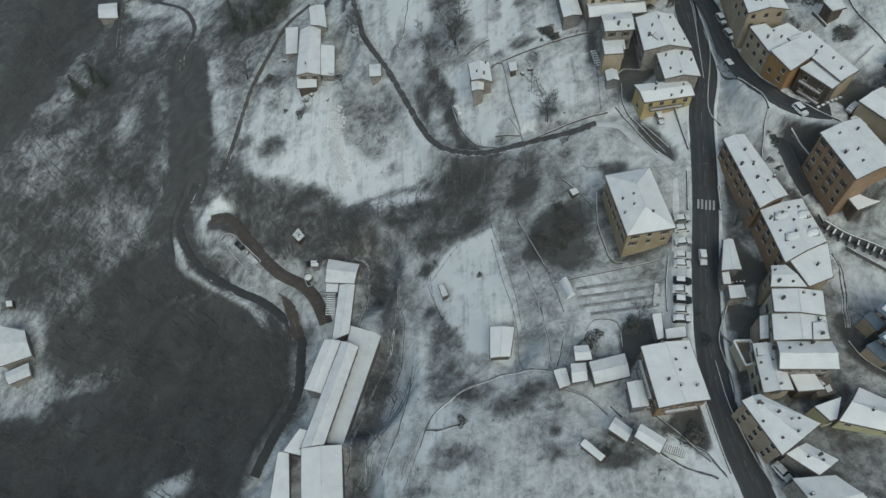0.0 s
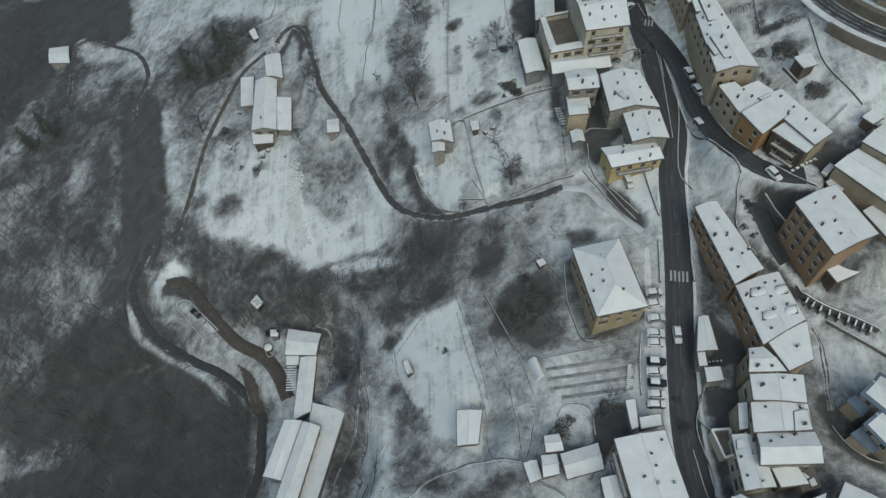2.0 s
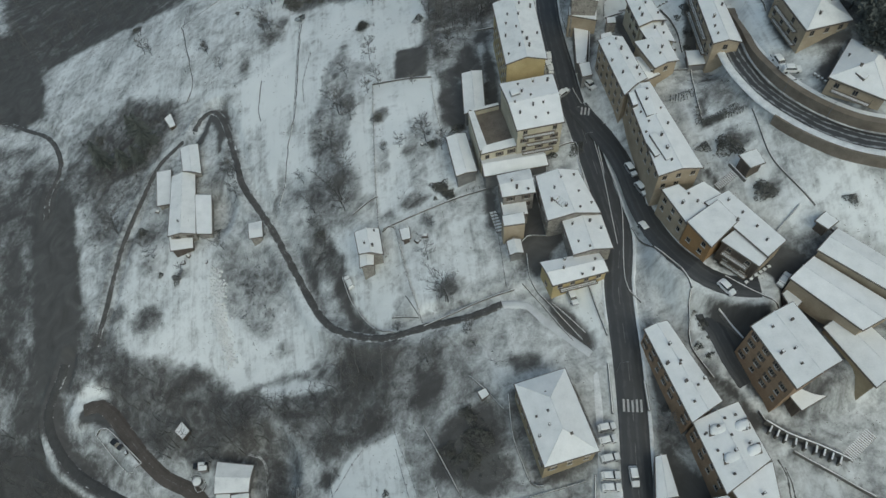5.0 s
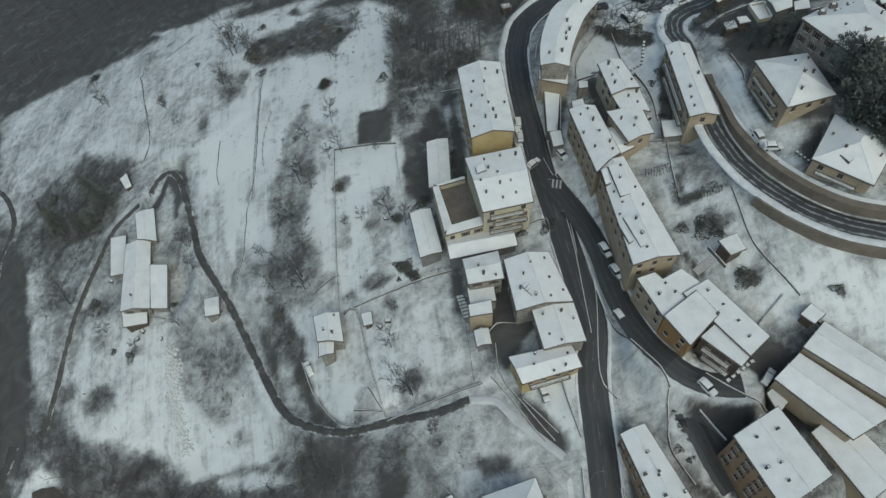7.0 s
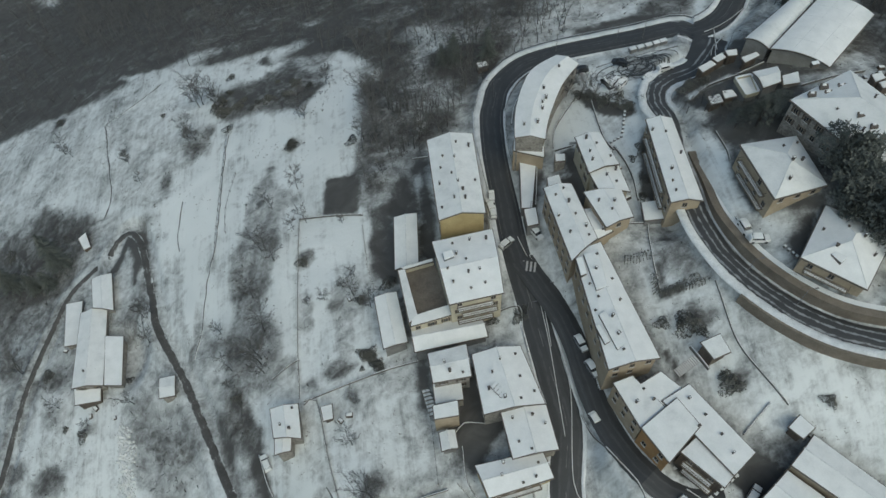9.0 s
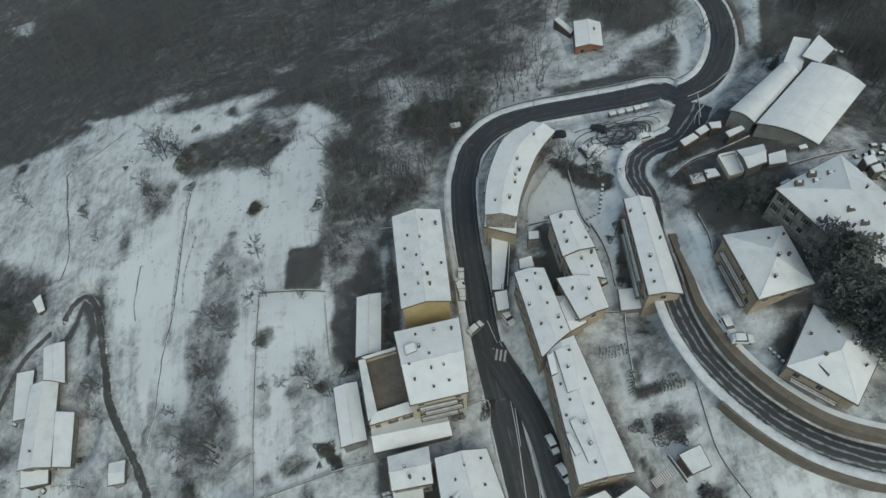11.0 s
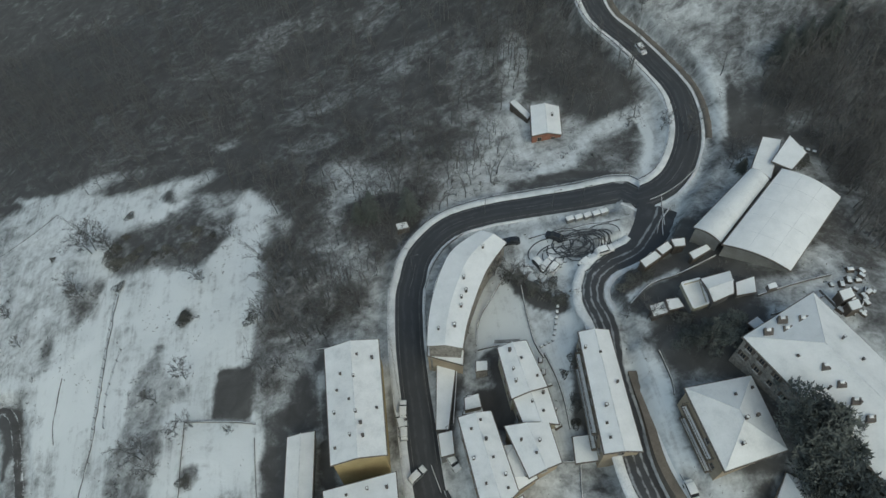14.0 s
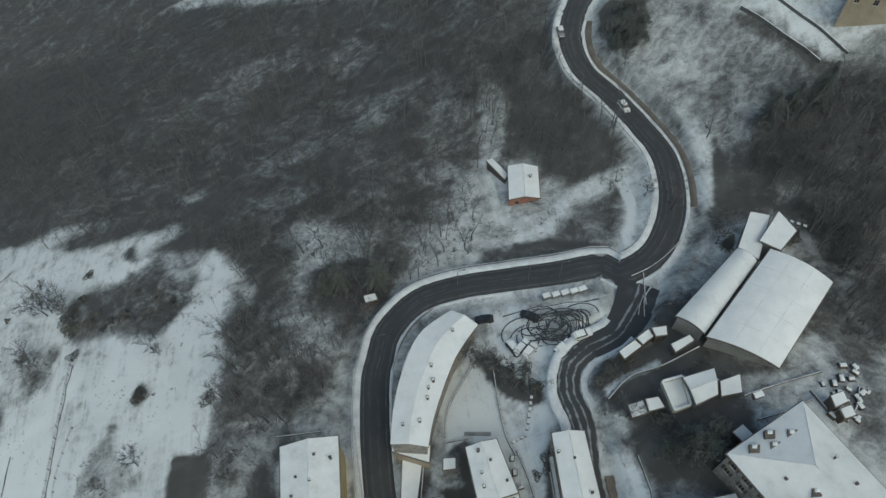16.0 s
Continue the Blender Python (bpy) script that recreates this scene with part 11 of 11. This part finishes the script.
place_tree(121.2, 154.9, 1.40, 2, "pine", "broad dark pine beside the large building")
place_tree(123.1, 152.9, 1.53, 0, "pine", "broad dark pine beside the large building")
place_tree(123.0, 152.1, 1.61, 1, "pine", "broad dark pine beside the large building")
place_tree(123.6, 149.7, 1.28, 2, "pine", "broad dark pine beside the large building")
place_tree(125.0, 149.0, 1.33, 0, "pine", "broad dark pine beside the large building")
trail([(-43.9, 282.2), (-49.2, 278.4), (-58.5, 274.9), (-65.5, 273.3), (-64.2, 267.5), (-60.8, 253.5), (-57.1, 235.9), (-58.5, 228.0)], 0.6)
trail([(-14.9, 239.8), (-15.9, 224.9), (-16.9, 203.3), (-18.9, 194.7), (-21.3, 177.8), (-23.4, 170.4)], 0.5)
trail([(-29.3, 220.7), (-29.9, 207.9), (-29.2, 203.6)], 0.5)
garden_wall([(7.6, 197.9), (15.4, 195.6), (21.6, 193.8), (24.6, 192.7)], 0.8, 0.35)
garden_wall([(7.6, 197.9), (6.4, 173.7), (5.9, 161.0), (5.7, 151.1)], 0.6, 0.25)
garden_wall([(6.9, 150.0), (12.9, 150.2), (24.9, 151.3), (33.8, 151.6)], 0.8, 0.35)
garden_wall([(24.3, 189.7), (24.7, 176.6), (26.5, 169.7)], 0.5, 0.3)
garden_wall([(-0.9, 157.7), (4.8, 159.7), (6.3, 159.7)], 0.6, 0.25)
log_stack(19.6, 170.4)
place_tree(-3.8, 163.7, 1.35, 3)
place_tree(-3.1, 192.5, 1.1, 1)
place_tree(9.2, 172.5, 0.7, 2)
place_tree(-20.7, 258.2, 0.9, 1)
place_tree(-22.7, 262.7, 0.9, 1)
place_tree(-17.5, 254.6, 0.9, 1)
place_tree(-78.4, 264.9, 0.7, 3)
place_tree(-51.3, 246.3, 0.7, 0)
place_tree(-29.4, 245.5, 0.8, 2)
place_tree(-37.2, 188.0, 0.8, 1)
bush(21.5, 156.8, 0.9, 1, "dark clipped hedge bush along the garden")
bush(22.6, 155.9, 0.9, 1, "dark clipped hedge bush along the garden")
bush(23.5, 154.7, 0.9, 1, "dark clipped hedge bush along the garden")
bush(24.5, 153.3, 0.9, 1, "dark clipped hedge bush along the garden")
bush(25.4, 152.0, 0.9, 1, "dark clipped hedge bush along the garden")
bush(-20.6, 255.0, 1.2, 1, "dark leafless thicket shrub on the meadow")
bush(-18.7, 251.3, 1.2, 1, "dark leafless thicket shrub on the meadow")
bush(-15.9, 250.6, 1.2, 1, "dark leafless thicket shrub on the meadow")
bush(-12.6, 251.7, 1.2, 1, "dark leafless thicket shrub on the meadow")
bush(-91.4, 291.3, 1.1, 0)
house("shed", "small snowy-roofed shed above the farmhouse", [(-66.4, 222.6), (-64.3, 224.9), (-61.9, 219.0), (-64.0, 218.0)], -11.9, "flat", 0.2, "wood", "", "", 0.2)
hedge([(83.2, 213.0), (84.8, 210.7), (87.0, 207.1), (89.2, 203.8), (92.6, 201.2)], 1.3)
hedge([(84.8, 157.1), (84.5, 152.9), (87.9, 152.3), (92.8, 152.1)], 0.9)
bush(-5.5, 250.1, 1.3, 0, "dark leafless thicket shrub on the meadow")
bush(-16.0, 269.2, 1.1, 1, "dark leafless thicket shrub on the meadow")
bush(-11.3, 250.9, 1.3, 0, "dark leafless thicket shrub on the meadow")
bush(-1.9, 249.9, 1.3, 1, "dark leafless thicket shrub on the meadow")
bush(-15.4, 260.3, 1.0, 0, "dark leafless thicket shrub on the meadow")
bush(6.6, 254.2, 1.4, 1, "dark leafless thicket shrub on the meadow")
bush(-17.4, 256.9, 1.1, 0, "dark leafless thicket shrub on the meadow")
bush(-7.4, 248.0, 0.9, 1, "dark leafless thicket shrub on the meadow")
bush(-17.6, 253.0, 1.2, 0, "dark leafless thicket shrub on the meadow")
bush(-16.7, 251.2, 1.5, 1, "dark leafless thicket shrub on the meadow")
bush(-16.5, 261.2, 1.0, 0, "dark leafless thicket shrub on the meadow")
bush(-10.3, 253.7, 1.0, 1, "dark leafless thicket shrub on the meadow")
bush(0.7, 257.9, 1.0, 0, "dark leafless thicket shrub on the meadow")
bush(4.1, 249.3, 1.2, 1, "dark leafless thicket shrub on the meadow")
bush(-2.1, 251.5, 1.1, 0, "dark leafless thicket shrub on the meadow")
bush(-18.7, 257.0, 1.5, 1, "dark leafless thicket shrub on the meadow")
buttress_wall([(80.9, 87.4), (84.4, 84.5), (89.3, 81.6), (94.3, 78.0)], 1.8, 9)
garden_wall([(84.8, 81.2), (88.2, 78.2), (92.6, 74.5), (96.8, 71.0)], 1.5, 0.6)
steps((94.4, 78.6), (100.5, 82.5), 16, 2.4)
trail([(81.3, 80.1), (82.0, 76.6), (81.5, 72.1), (80.7, 66.5), (79.8, 62.3)], 0.8)
trail([(82.2, 78.5), (82.6, 74.2), (81.7, 68.7), (80.4, 62.2)], 0.7)
garden_wall([(-13.5, 51.0), (-15.5, 45.5), (-18.7, 37.6)], 0.6, 0.3)
garden_wall([(87.6, 170.4), (85.8, 162.9), (84.9, 153.0)], 0.7, 0.3)
hedge([(84.8, 152.6), (88.3, 152.9), (92.1, 153.4)], 1.2)
hedge([(80.4, 162.4), (83.1, 161.7), (85.0, 161.6)], 1.4)
garden_wall([(87.1, 169.9), (82.5, 170.5)], 0.6, 0.3)
garden_wall([(94.7, 151.6), (95.1, 140.8), (96.8, 134.8), (100.6, 126.4)], 0.6, 0.3)
garden_wall([(71.7, 114.0), (71.3, 110.3), (70.7, 104.5), (73.5, 97.3)], 0.9, 0.4)
garden_wall([(76.7, 109.6), (79.3, 107.2), (81.3, 104.1)], 1.2, 0.9)
